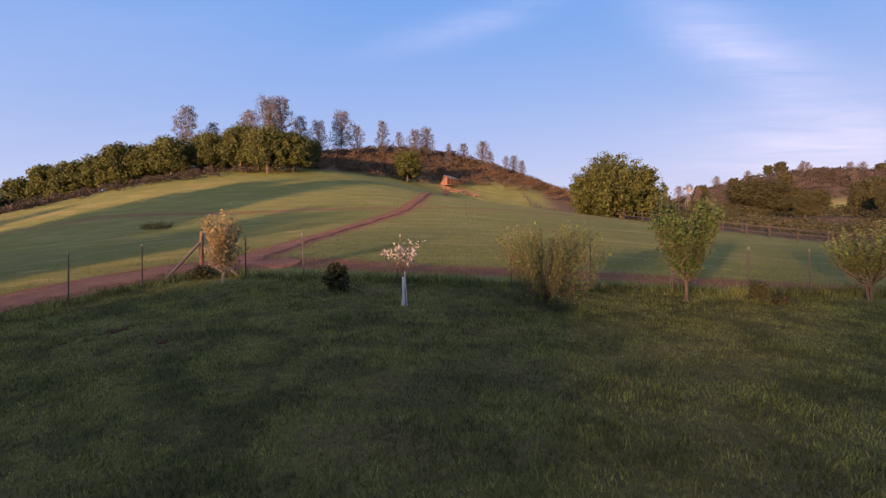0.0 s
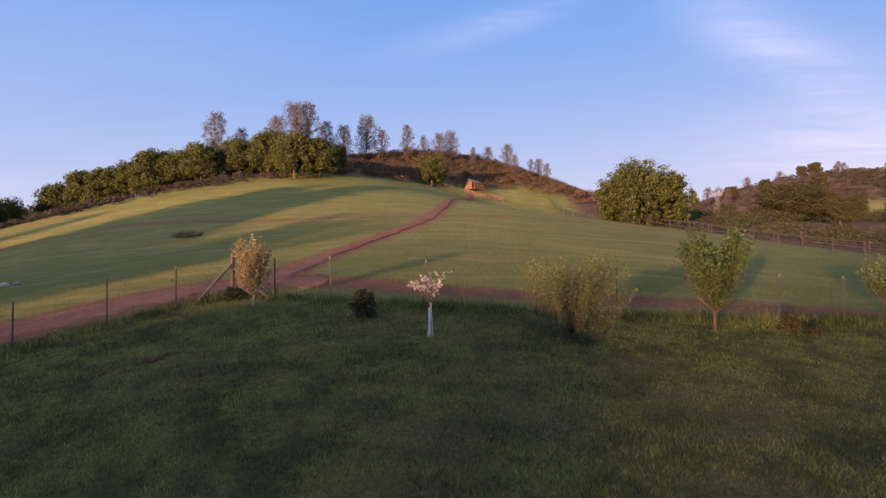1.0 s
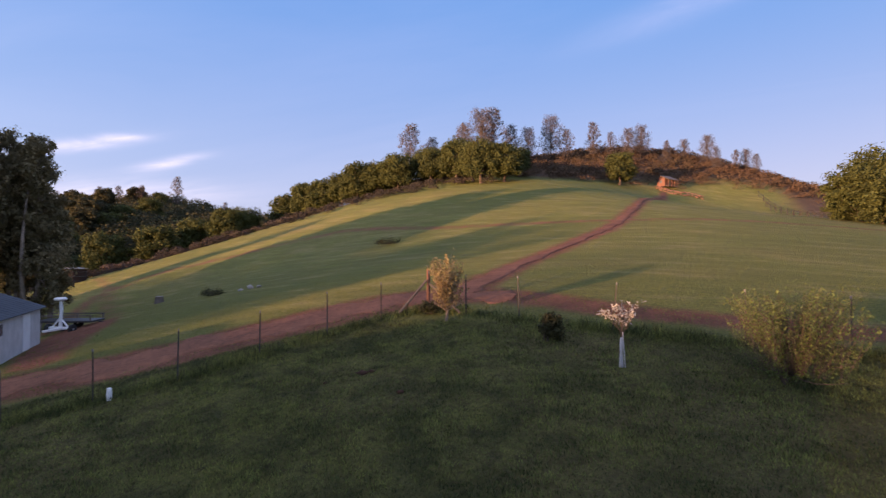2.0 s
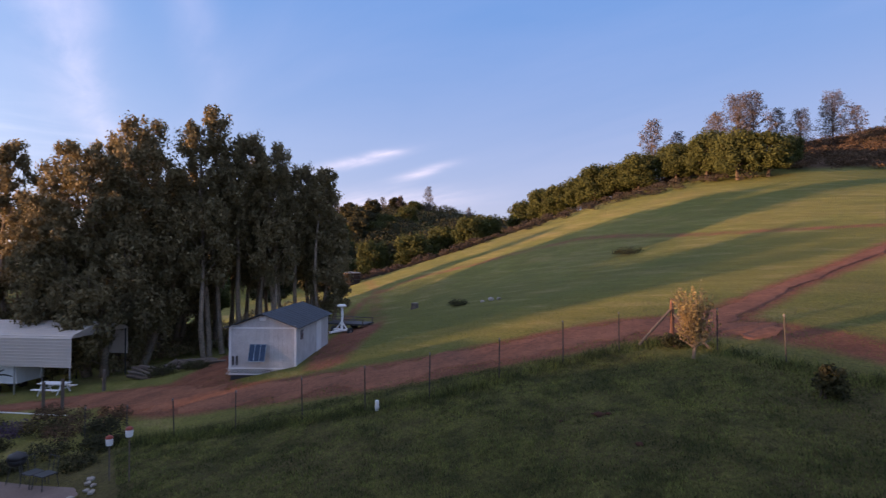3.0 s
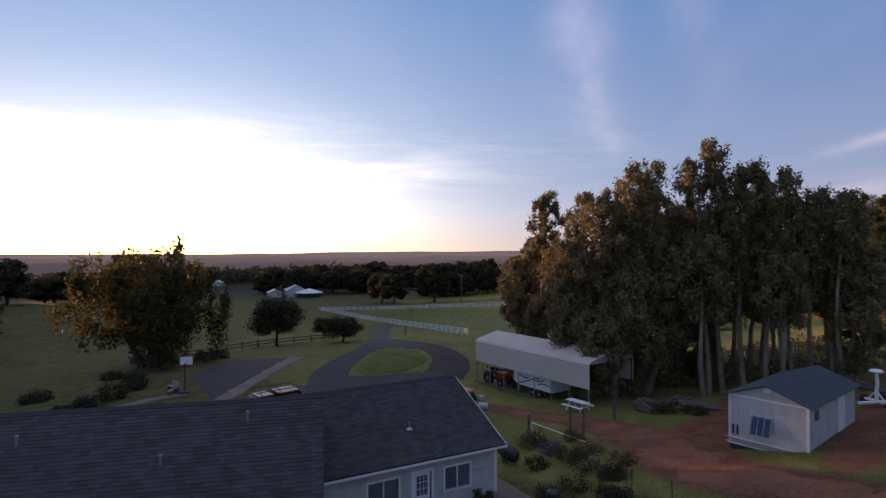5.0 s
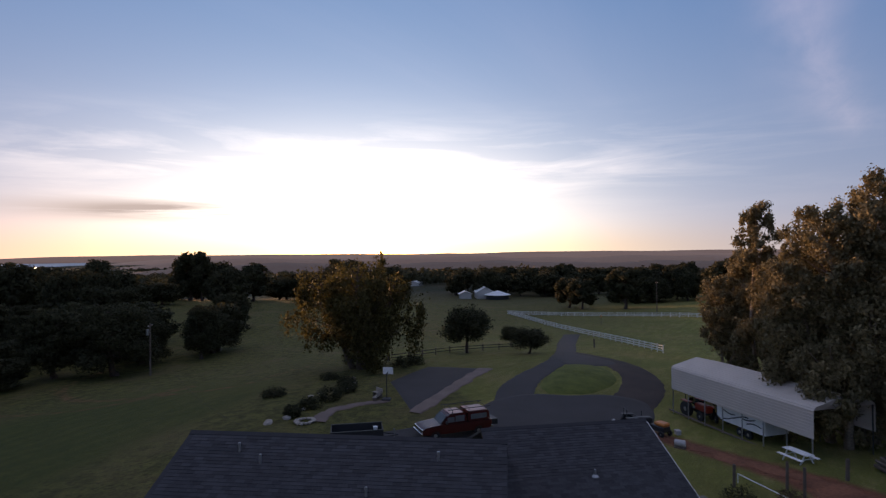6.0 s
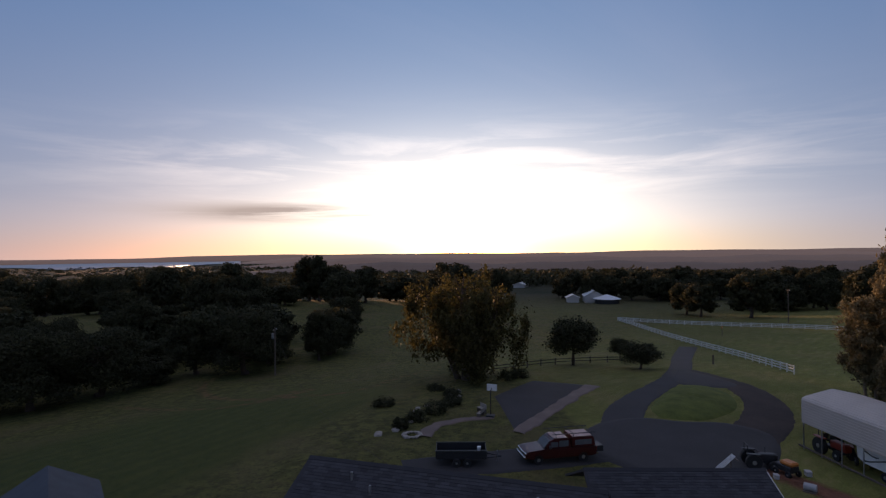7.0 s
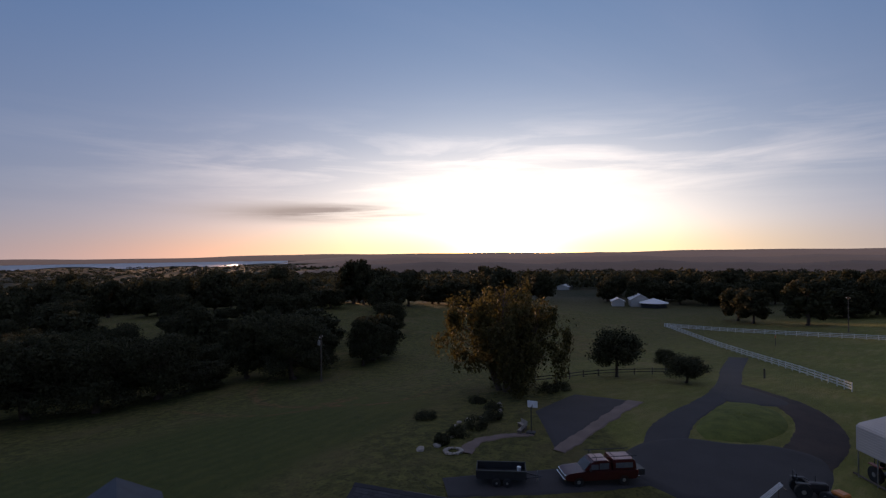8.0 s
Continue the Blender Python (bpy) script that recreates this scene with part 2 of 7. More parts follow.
REDSTONE = material("red_earth_stone", (0.26, 0.14, 0.10), 0.9, second=(0.17, 0.085, 0.058), scale=3, fine=25, bump=0.4, island=0.25)
CONCRETE = material("pinkish_concrete", (0.19, 0.135, 0.11), 0.85, second=(0.12, 0.086, 0.07), scale=0.6, fine=12, bump=0.15)
TEAL = material("teal_fabric", (0.02, 0.12, 0.13), 0.7, scale=4, fine=50)
DIRT = material("red_dirt", (0.24, 0.106, 0.064), 0.95, second=(0.125, 0.058, 0.038), scale=0.5, fine=5, bump=0.8, spread=(0.38, 0.62), gloss=0.1)
ASPHALT = material("worn_asphalt", (0.045, 0.041, 0.041), 0.95, second=(0.028, 0.026, 0.026), scale=0.3, fine=8, bump=0.3)
ISLANDGRASS = material("mound_grass", (0.135, 0.15, 0.034), 0.9, second=(0.065, 0.08, 0.019), scale=0.7, fine=7, bump=1.0, gloss=0.15)
EARTHDRIVE = material("worn_earth_and_asphalt", (0.07, 0.052, 0.044), 0.95, second=(0.035, 0.03, 0.028), scale=0.35, fine=6, bump=0.4, gloss=0.2)
OAKLEAF = material("oak_leaves", (0.10, 0.112, 0.034), 0.75, second=(0.05, 0.06, 0.02), scale=0.35, fine=3, island=0.35, leafy=0.3, gloss=0.2)
DARKLEAF = material("dark_oak_leaves", (0.068, 0.066, 0.03), 0.8, second=(0.038, 0.039, 0.02), scale=0.3, fine=3, island=0.35, leafy=0.25, gloss=0.2)
PINELEAF = material("grey_pine_needles", (0.15, 0.125, 0.115), 0.85, second=(0.09, 0.078, 0.07), scale=0.4, fine=3, island=0.3, leafy=0.25, gloss=0.1)
GUMLEAF = material("eucalyptus_leaves", (0.25, 0.20, 0.10), 0.75, second=(0.14, 0.118, 0.062), scale=0.3, fine=2, island=0.3, leafy=0.25, gloss=0.25)
BRUSHLEAF = material("brown_brush_leaves", (0.15, 0.09, 0.06), 0.9, second=(0.08, 0.062, 0.036), scale=0.08, fine=1, island=0.35, leafy=0.2, gloss=0.1)
RIDGELEAF = material("ridge_scrub_leaves", (0.072, 0.054, 0.05), 0.9, second=(0.045, 0.042, 0.03), scale=0.05, fine=0.6, island=0.35, leafy=0.15, gloss=0.1)
PALELEAF = material("sparse_pinkish_leaves", (0.33, 0.28, 0.115), 0.75, second=(0.25, 0.17, 0.08), scale=1, fine=8, island=0.35, leafy=0.35, gloss=0.2)
BLOSSOM = material("white_blossom", (0.50, 0.45, 0.43), 0.75, second=(0.40, 0.36, 0.30), scale=1, fine=8, island=0.3, leafy=0.3, gloss=0.2)
FRESHLEAF = material("fresh_green_leaves", (0.065, 0.11, 0.03), 0.65, second=(0.038, 0.064, 0.018), scale=1, fine=8, island=0.35, leafy=0.35, gloss=0.3)
AIRYLEAF = material("pale_green_shoots", (0.155, 0.195, 0.055), 0.65, second=(0.095, 0.12, 0.035), scale=1, fine=8, island=0.35, leafy=0.4, gloss=0.3)
SHRUBLEAF = material("shrub_leaves", (0.075, 0.075, 0.03), 0.7, second=(0.045, 0.042, 0.02), scale=1, fine=8, island=0.4, leafy=0.3, gloss=0.2)
WILLOWLEAF = material("willow_leaves", (0.11, 0.095, 0.03), 0.7, second=(0.06, 0.05, 0.018), scale=0.3, fine=3, island=0.35, leafy=0.45, gloss=0.2)
BLADE = material("grass_blades", (0.165, 0.18, 0.05), 0.7, second=(0.062, 0.076, 0.024), scale=0.9, fine=3, spread=(0.42, 0.58), island=0.65, leafy=0.35, gloss=0.2)
DRYBLADE = material("pasture_blades", (0.15, 0.165, 0.04), 0.75, second=(0.115, 0.13, 0.031), scale=0.25, fine=3, island=0.4, leafy=0.35, gloss=0.2)
VIOLET = material("mauve_flowers", (0.14, 0.09, 0.19), 0.75, second=(0.07, 0.075, 0.05), scale=1, fine=8, island=0.35, leafy=0.3, gloss=0.2)
# paler pinkish colour for the truck's canopy and cab tops
CANOPYTOP = material("pale_top_paint", (0.42, 0.30, 0.28), 0.45, second=(0.33, 0.2, 0.18), scale=1.2, fine=10)
PALEGREEN = material("pale_green_roof", (0.35, 0.42, 0.34), 0.5, scale=1, fine=8)
LAKE = material("lake_water", (0.22, 0.25, 0.28), 0.45, second=(0.25, 0.29, 0.33), scale=0.002, fine=0.02, gloss=0.8)


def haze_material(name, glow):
    # distance so far off that its haze is put in as a glow
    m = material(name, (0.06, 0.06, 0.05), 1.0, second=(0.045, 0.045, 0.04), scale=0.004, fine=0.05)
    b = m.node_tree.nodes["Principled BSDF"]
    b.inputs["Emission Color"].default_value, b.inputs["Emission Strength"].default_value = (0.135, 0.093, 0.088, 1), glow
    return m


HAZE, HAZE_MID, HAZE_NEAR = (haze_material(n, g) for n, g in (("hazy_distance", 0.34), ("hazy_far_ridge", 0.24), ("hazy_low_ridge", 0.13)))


# ---- building blocks ----
def link(name, bm, mat, parent=None, label="", smooth=False):
    me = bpy.data.meshes.new(name)
    bm.to_mesh(me)
    bm.free()
    for m in mat if isinstance(mat, (list, tuple)) else (mat,):
        me.materials.append(m)
    if smooth:
        me.shade_smooth()
    ob = new(name, me)
    if parent:
        ob.parent = parent
    if label:
        ob["label"] = label
    return ob


def part(name, bm, mat, parent, label="", smooth=False):
    return link(name, bm, mat, parent, label, smooth)


def thing(name, m, label, category, group="", kind=""):
    ob = new(name)
    ob.empty_display_size = 0.2
    ob.matrix_basis = m
    return tagged(ob, label, category, group, kind)


def box(bm, x0, y0, z0, x1, y1, z1, bevel=0.0, m=None):
    r = bmesh.ops.create_cube(bm, size=1)
    vs = r["verts"]
    for v in vs:
        v.co = Vector(((x0 + x1) / 2 + v.co.x * (x1 - x0), (y0 + y1) / 2 + v.co.y * (y1 - y0), (z0 + z1) / 2 + v.co.z * (z1 - z0)))
    if bevel:
        es = list({e for v in vs for e in v.link_edges})
        r = bmesh.ops.bevel(bm, geom=es, offset=bevel, segments=1, affect="EDGES")
        vs = list({v for f in r["faces"] for v in f.verts} | {v for v in vs if v.is_valid})
    if m is not None:
        bmesh.ops.transform(bm, matrix=m, verts=[v for v in vs if v.is_valid])
    return bm


def boxed(*a, **k):
    return box(bmesh.new(), *a, **k)


def tube(bm, a, b, r0, r1=None, n=8, caps=True):
    a, b = Vector(a), Vector(b)
    d = b - a
    if d.length < 1e-6:
        return bm
    q = d.to_track_quat("Z", "Y").to_matrix().to_4x4()
    bmesh.ops.create_cone(bm, cap_ends=caps, segments=n, radius1=r0, radius2=r0 if r1 is None else r1, depth=d.length, matrix=Matrix.Translation((a + b) / 2) @ q)
    return bm


def tubed(*a, **k):
    return tube(bmesh.new(), *a, **k)


def lathe(bm, rings, n=16, m=None):
    """A turned body from (radius, z) rings."""
    rows = []
    for r, z in rings:
        rows.append([bm.verts.new((r * math.cos(2 * math.pi * i / n), r * math.sin(2 * math.pi * i / n), z)) for i in range(n)])
    for a, b in zip(rows, rows[1:]):
        for i in range(n):
            bm.faces.new((a[i], a[(i + 1) % n], b[(i + 1) % n], b[i]))
    bm.faces.new(rows[0][::-1])
    bm.faces.new(rows[-1])
    if m is not None:
        bmesh.ops.transform(bm, matrix=m, verts=[v for row in rows for v in row])
    return bm


def prism(bm, outline, y0, y1):
    """An (x, z) outline drawn out along y."""
    a = [bm.verts.new((x, y0, z)) for x, z in outline]
    b = [bm.verts.new((x, y1, z)) for x, z in outline]
    n = len(a)
    for i in range(n):
        bm.faces.new((a[i], a[(i + 1) % n], b[(i + 1) % n], b[i]))
    bm.faces.new(a[::-1])
    bm.faces.new(b)
    bmesh.ops.recalc_face_normals(bm, faces=bm.faces)
    return bm


def mesh_of(name, verts, faces, mats):
    me = bpy.data.meshes.new(name)
    me.from_pydata(verts, [], faces)
    for m in mats if isinstance(mats, (list, tuple)) else (mats,):
        me.materials.append(m)
    return me


def leaf_mesh(name, centres, normals, sizes, mat, rng, aspect=1.6, droop=0.0, corners=4):
    """Many small folded leaf clumps, each a face of its own with 3 or 4 corners, facing about outwards."""
    n = len(centres)
    c = np.asarray(centres)
    up = np.asarray(normals) + rng.normal(0, 0.55, (n, 3))
    up /= np.linalg.norm(up, axis=1)[:, None] + 1e-9
    t = rng.normal(0, 1, (n, 3)) + [0, 0, -droop]
    t -= (t * up).sum(1)[:, None] * up
    t /= np.linalg.norm(t, axis=1)[:, None] + 1e-9
    s = np.cross(up, t)
    a, b = np.asarray(sizes)[:, None] * 0.5 * aspect, np.asarray(sizes)[:, None] * 0.5
    v = np.stack([c - t * a, c + s * b + up * b * 0.35, c + t * a, c - s * b + up * b * 0.35][4 - corners:], 1).reshape(-1, 3)
    me = bpy.data.meshes.new(name)
    me.vertices.add(corners * n), me.loops.add(corners * n), me.polygons.add(n)
    me.vertices.foreach_set("co", v.ravel())
    me.loops.foreach_set("vertex_index", np.arange(corners * n, dtype=np.int32))
    me.polygons.foreach_set("loop_start", np.arange(0, corners * n, corners, dtype=np.int32))
    me.update(calc_edges=True)
    me.materials.append(mat)
    return me


def limb(bm, a, b, r0, r1, rng, bend=0.12, steps=4, n=6):
    """A bent, tapering limb."""
    a, b = Vector(a), Vector(b)
    side = Vector(rng.normal(0, 1, 3)) * (b - a).length * bend
    old = a
    for i in range(1, steps + 1):
        k = i / steps
        p = a.lerp(b, k) + side * math.sin(math.pi * k)
        tube(bm, old, p, r0 + (r1 - r0) * (k - 1 / steps), r0 + (r1 - r0) * k, n, caps=False)
        old = p
    return bm


def tree(name, label, seed, high, spread, trunk, clear, leaves, size, leafmat, bark=None, shape="round", clumps=26, group="", droop=0.0, category="tree", stems=1, puff=0.0):
    """A tree standing at the origin: bent tapered trunk, limbs to every clump, crown of many small leaf clumps."""
    rng = np.random.default_rng(seed)
    ob = thing(name, Matrix(), label, category, group)
    bm = bmesh.new()
    centres = []
    ch = high - clear
    for i in range(clumps):
        a = 2.399963 * i + rng.normal(0, 0.3)
        k = (i + 0.5) / clumps
        if shape == "round":          # broad dome
            zz = clear + ch * (0.12 + 0.74 * k)
            rad = spread * math.sqrt(max(0.05, 1 - (2 * (0.12 + 0.74 * k) - 0.75) ** 2 / 1.6)) * math.sqrt(rng.uniform(0.25, 1.0)) * 0.78
        else:                         # open forked pine, its limbs swept upwards
            zz = clear + ch * (0.04 + 0.94 * k)
            rad = spread * (math.sin(math.pi * (0.22 + 0.68 * k)) ** 0.8) * math.sqrt(rng.uniform(0.1, 1.1)) * (0.85 + 0.3 * math.sin(3 * a + 9 * k))
        centres.append(Vector((rad * math.cos(a), rad * math.sin(a), zz)))
    fork = Vector((rng.normal(0, spread * 0.04), rng.normal(0, spread * 0.04), clear + ch * 0.18))
    top = Vector((rng.normal(0, spread * 0.08), rng.normal(0, spread * 0.08), clear + ch * 0.72))
    for s in range(stems):
        off = Vector((rng.normal(0, trunk * 1.6), rng.normal(0, trunk * 1.6), 0)) if stems > 1 else Vector((0, 0, 0))
        limb(bm, off + Vector((0, 0, -0.3)), fork + off * 1.5, trunk, trunk * 0.72, rng, 0.05, 5, 9)
        tube(bm, off + Vector((0, 0, -0.3)), off + Vector((0, 0, trunk * 1.2)), trunk * 1.5, trunk, 9, caps=False)
        limb(bm, fork + off * 1.5, top + off * 2, trunk * 0.72, trunk * 0.2, rng, 0.06, 5, 7)
    for c in centres:
        k = min(1.0, max(0.0, (c.z - fork.z) / max(0.1, top.z - fork.z)) * rng.uniform(0.35, 0.85))
        start = fork.lerp(top, k)
        limb(bm, start, c, trunk * (0.42 - 0.25 * k), trunk * 0.06, rng, 0.14, 3, 5)
    part("trunk", bm, bark or BARK, ob, smooth=True)
    per = leaves // clumps
    pts, nrm, sz = [], [], []
    for c in centres:
        base = spread * (puff or 0.42 if shape == "round" else 0.3) * rng.uniform(0.7, 1.25)
        flat = 0.72 if shape == "round" else 0.75
        d = rng.normal(0, 1, (per, 3))
        d /= np.linalg.norm(d, axis=1)[:, None]
        r = base * (rng.uniform(0.1, 1, per) ** 0.45)[:, None]
        lump = 1 + 0.16 * np.sin(d[:, :1] * 7 + c.x) * np.sin(d[:, 1:2] * 6 + c.y) + 0.1 * np.sin(d[:, 2:3] * 9 + c.z)
        p = d * r * lump * [1, 1, flat]
        pts.append(p + np.array(c)), nrm.append(d), sz.append(size * rng.uniform(0.6, 1.35, per))
    pts = np.concatenate(pts)
    keep = pts[:, 2] > 0.25 * clear
    me = leaf_mesh("crown", pts[keep], np.concatenate(nrm)[keep], np.concatenate(sz)[keep], leafmat, rng, droop=droop)
    crown = new("crown", me)
    crown.parent = ob
    return ob


def stand(ob, x, y, turn=0.0, size=1.0, tall=None, sink=0.0):
    """Puts a thing on the ground at x, y."""
    ob.matrix_basis = Matrix.Translation((x, y, gz(x, y) - sink)) @ Matrix.Rotation(radians(turn), 4, "Z") @ Matrix.Diagonal((size, size, tall or size, 1))
    return ob


def low_for_sun(x, y):
    """Trees scaled down in one strip, so the low sun reaches the lawn."""
    across = 0.927 * x - 0.375 * y
    return 0.45 if y < -60 and 2.4 < across < 7.5 else 1.0


def plant(ob, x, y, turn=0.0, size=1.0, tall=None, label="", sink=0.0):
    """A copy of a tree on the ground at x, y."""
    tall, size = (tall or size) * low_for_sun(x, y), size * (1 + low_for_sun(x, y)) / 2
    m = Matrix.Translation((x, y, gz(x, y) - sink)) @ Matrix.Rotation(radians(turn), 4, "Z") @ Matrix.Diagonal((size, size, tall, 1))
    c = copy_thing(ob, m)
    c.matrix_basis = m
    if label:
        c["label"] = label
    return c


def spline(points, step):
    """Smooth line through points, evenly stepped."""
    p = [np.array(a, float) for a in points]
    p = [2 * p[0] - p[1], *p, 2 * p[-1] - p[-2]]
    out = []
    for i in range(1, len(p) - 2):
        n = max(2, int(np.linalg.norm(p[i + 1][:2] - p[i][:2]) / step))
        for k in range(n):
            t = k / n
            out.append(0.5 * (2 * p[i] + (p[i + 1] - p[i - 1]) * t + (2 * p[i - 1] - 5 * p[i] + 4 * p[i + 1] - p[i + 2]) * t**2 + (3 * p[i] - p[i - 1] - 3 * p[i + 1] + p[i + 2]) * t**3))
    out.append(p[-2])
    return np.array(out)


def ribbon(name, points, mat, label, category, lift=0.05, step=0.25, across=21, ragged=0.25, seed=1):
    """A track of points (x, y, width) laid on the ground, with an uneven edge."""
    rng = np.random.default_rng(seed)
    s = spline(points, step)
    d = np.gradient(s[:, :2], axis=0)
    d /= np.linalg.norm(d, axis=1)[:, None]
    side = np.stack([-d[:, 1], d[:, 0]], 1)
    n = len(s)
    wob = [np.convolve(rng.normal(0, 1, n + 8), np.ones(5) / 5, "same")[4:-4] * ragged * 2 for _ in range(2)]
    rows = []
    for j in range(across):
        k = j / (across - 1) * 2 - 1
        w = s[:, 2] / 2 + np.where(k < 0, wob[0], wob[1])
        xy = s[:, :2] + side * (k * w)[:, None]
        rough = np.sin(xy[:, 0] * 2.3 + 1.7 * np.sin(xy[:, 1] * 1.9)) * np.sin(xy[:, 1] * 2.7 + 1.3 * np.sin(xy[:, 0] * 1.3)) + 1.1 * rng.normal(0, 1, n)
        dip = np.clip((abs(k) - 0.35) / 0.6, 0, 1) * (0.55 + 0.75 * rough) * min(1.0, ragged * 2.5)
        z = height(xy[:, 0], xy[:, 1]) + lift * (1 - np.clip(dip, 0, 1.8) - 1.35 * (abs(k) > 0.99))
        rows.append(np.column_stack([xy, z]))
    v = np.stack(rows, 1).reshape(-1, 3)
    f = [(i * across + j, i * across + j + 1, (i + 1) * across + j + 1, (i + 1) * across + j) for i in range(n - 1) for j in range(across - 1)]
    me = mesh_of(name, v.tolist(), f, mat)
    me.shade_smooth()
    return tagged(new(name, me), label, category, kind="structure")


# ---- ground ----
ROADS = {
    "fence_track": [(34, 27, 0.9), (20, 22.5, 0.8), (8, 19.6, 0.7), (-2, 18.6, 0.75), (-8, 20.2, 1.3), (-12.5, 19.5, 3.0), (-15.5, 15.5, 3.2), (-18.5, 11.6, 3.1), (-22.5, 8.6, 3.0), (-27.5, 5.6, 3.2), (-33, 4.6, 3.2), (-39, 1.5, 2.2), (-43.5, -4, 1.4), (-47, -10, 1.2)],
    "hill_track": [(-10.9, 19.8, 2.1), (-10.9, 24, 1.2), (-10.9, 30, 0.8), (-10.5, 40, 0.75), (-9.9, 50, 0.7), (-10.6, 65, 0.6), (-12.0, 86, 0.5), (-12.8, 112, 0.5)],
    "cross_track": [(-40, 18.5, 0.5), (-52, 26, 0.6), (-61, 34, 0.6), (-60.5, 40.5, 0.6), (-56.4, 43.5, 0.6), (-51.5, 46.4, 0.6), (-46.7, 50.5, 0.6), (-41, 52.7, 0.6), (-34.2, 51.8, 0.5), (-25.5, 50.4, 0.5), (-12, 52, 0.5), (0, 57, 0.6), (16, 60, 0.5)],
    "shed_yard": [(-26.5, 5.8, 2.6), (-30.5, 6.4, 3.2), (-34.5, 8.2, 3.0), (-39, 10.6, 2.2), (-46, 13.2, 1.4)],
    "shed_side": [(-24.9, 11.2, 0.8), (-28.0, 13.2, 1.5), (-31.5, 15.8, 2.0), (-34.5, 18.0, 2.4), (-37.0, 19.8, 2.0)],
    "meadow_track": [(-56, -104, 0.6), (-42, -93.7, 0.7), (-36.5, -86, 0.8), (-33.9, -76, 0.9), (-35.5, -67.3, 0.9), (-39.5, -61, 0.8), (-44, -57, 0.6), (-55, -60.7, 0.4), (-70, -66, 0.3)],
    "meadow_bank": [(-24.2, -84, 0.4), (-26.5, -75, 0.5), (-31, -66, 0.5), (-37, -65, 2.4), (-43, -66.5, 2.0)],
    "field_track": [(-34.5, 18.5, 1.6), (-36.2, 20.4, 1.2), (-46, 26.2, 0.9), (-56.5, 32.3, 0.8), (-63.5, 36.2, 0.7), (-76, 42.2, 0.5)],
}
DRIVE = [(-125, -42, 4), (-104, -36, 3.7), (-91, -31.6, 3.5), (-79, -28.0, 3.4), (-70, -26.3, 3.2), (-60, -25.3, 3.4), (-53, -24.0, 3.8), (-47, -21.5, 4.5)]
DRIVE_LOOP = [(-86, -29.9, 2.6), (-80.5, -24.4, 3.4), (-75.5, -19.2, 4.2), (-68, -14.6, 4.6), (-60, -12.8, 4.8), (-52, -12.8, 5.0)]
APRON = [(-38.5, -16.5), (-40.5, -22.8), (-47, -24.2), (-51.8, -22.4), (-54.2, -18.6), (-57.2, -15.4), (-57, -11.6), (-51, -9.6), (-44.5, -10.2)]
PARKING = [(-43, -20.2, 5.0), (-39.5, -21.8, 5.0), (-36.0, -23.4, 4.6), (-31.5, -26.3, 4.2), (-27, -29.5, 3.6)]


def distance_to(points, x, y):
    s = spline(points, 1.0)
    best = np.full(x.shape, 1e9)
    for a, b in zip(s, s[1:]):
        dx, dy = b[0] - a[0], b[1] - a[1]
        t = np.clip(((x - a[0]) * dx + (y - a[1]) * dy) / (dx * dx + dy * dy + 1e-9), 0, 1)
        best = np.minimum(best, np.hypot(x - a[0] - t * dx, y - a[1] - t * dy) - (a[2] + t * (b[2] - a[2])) / 2)
    return best


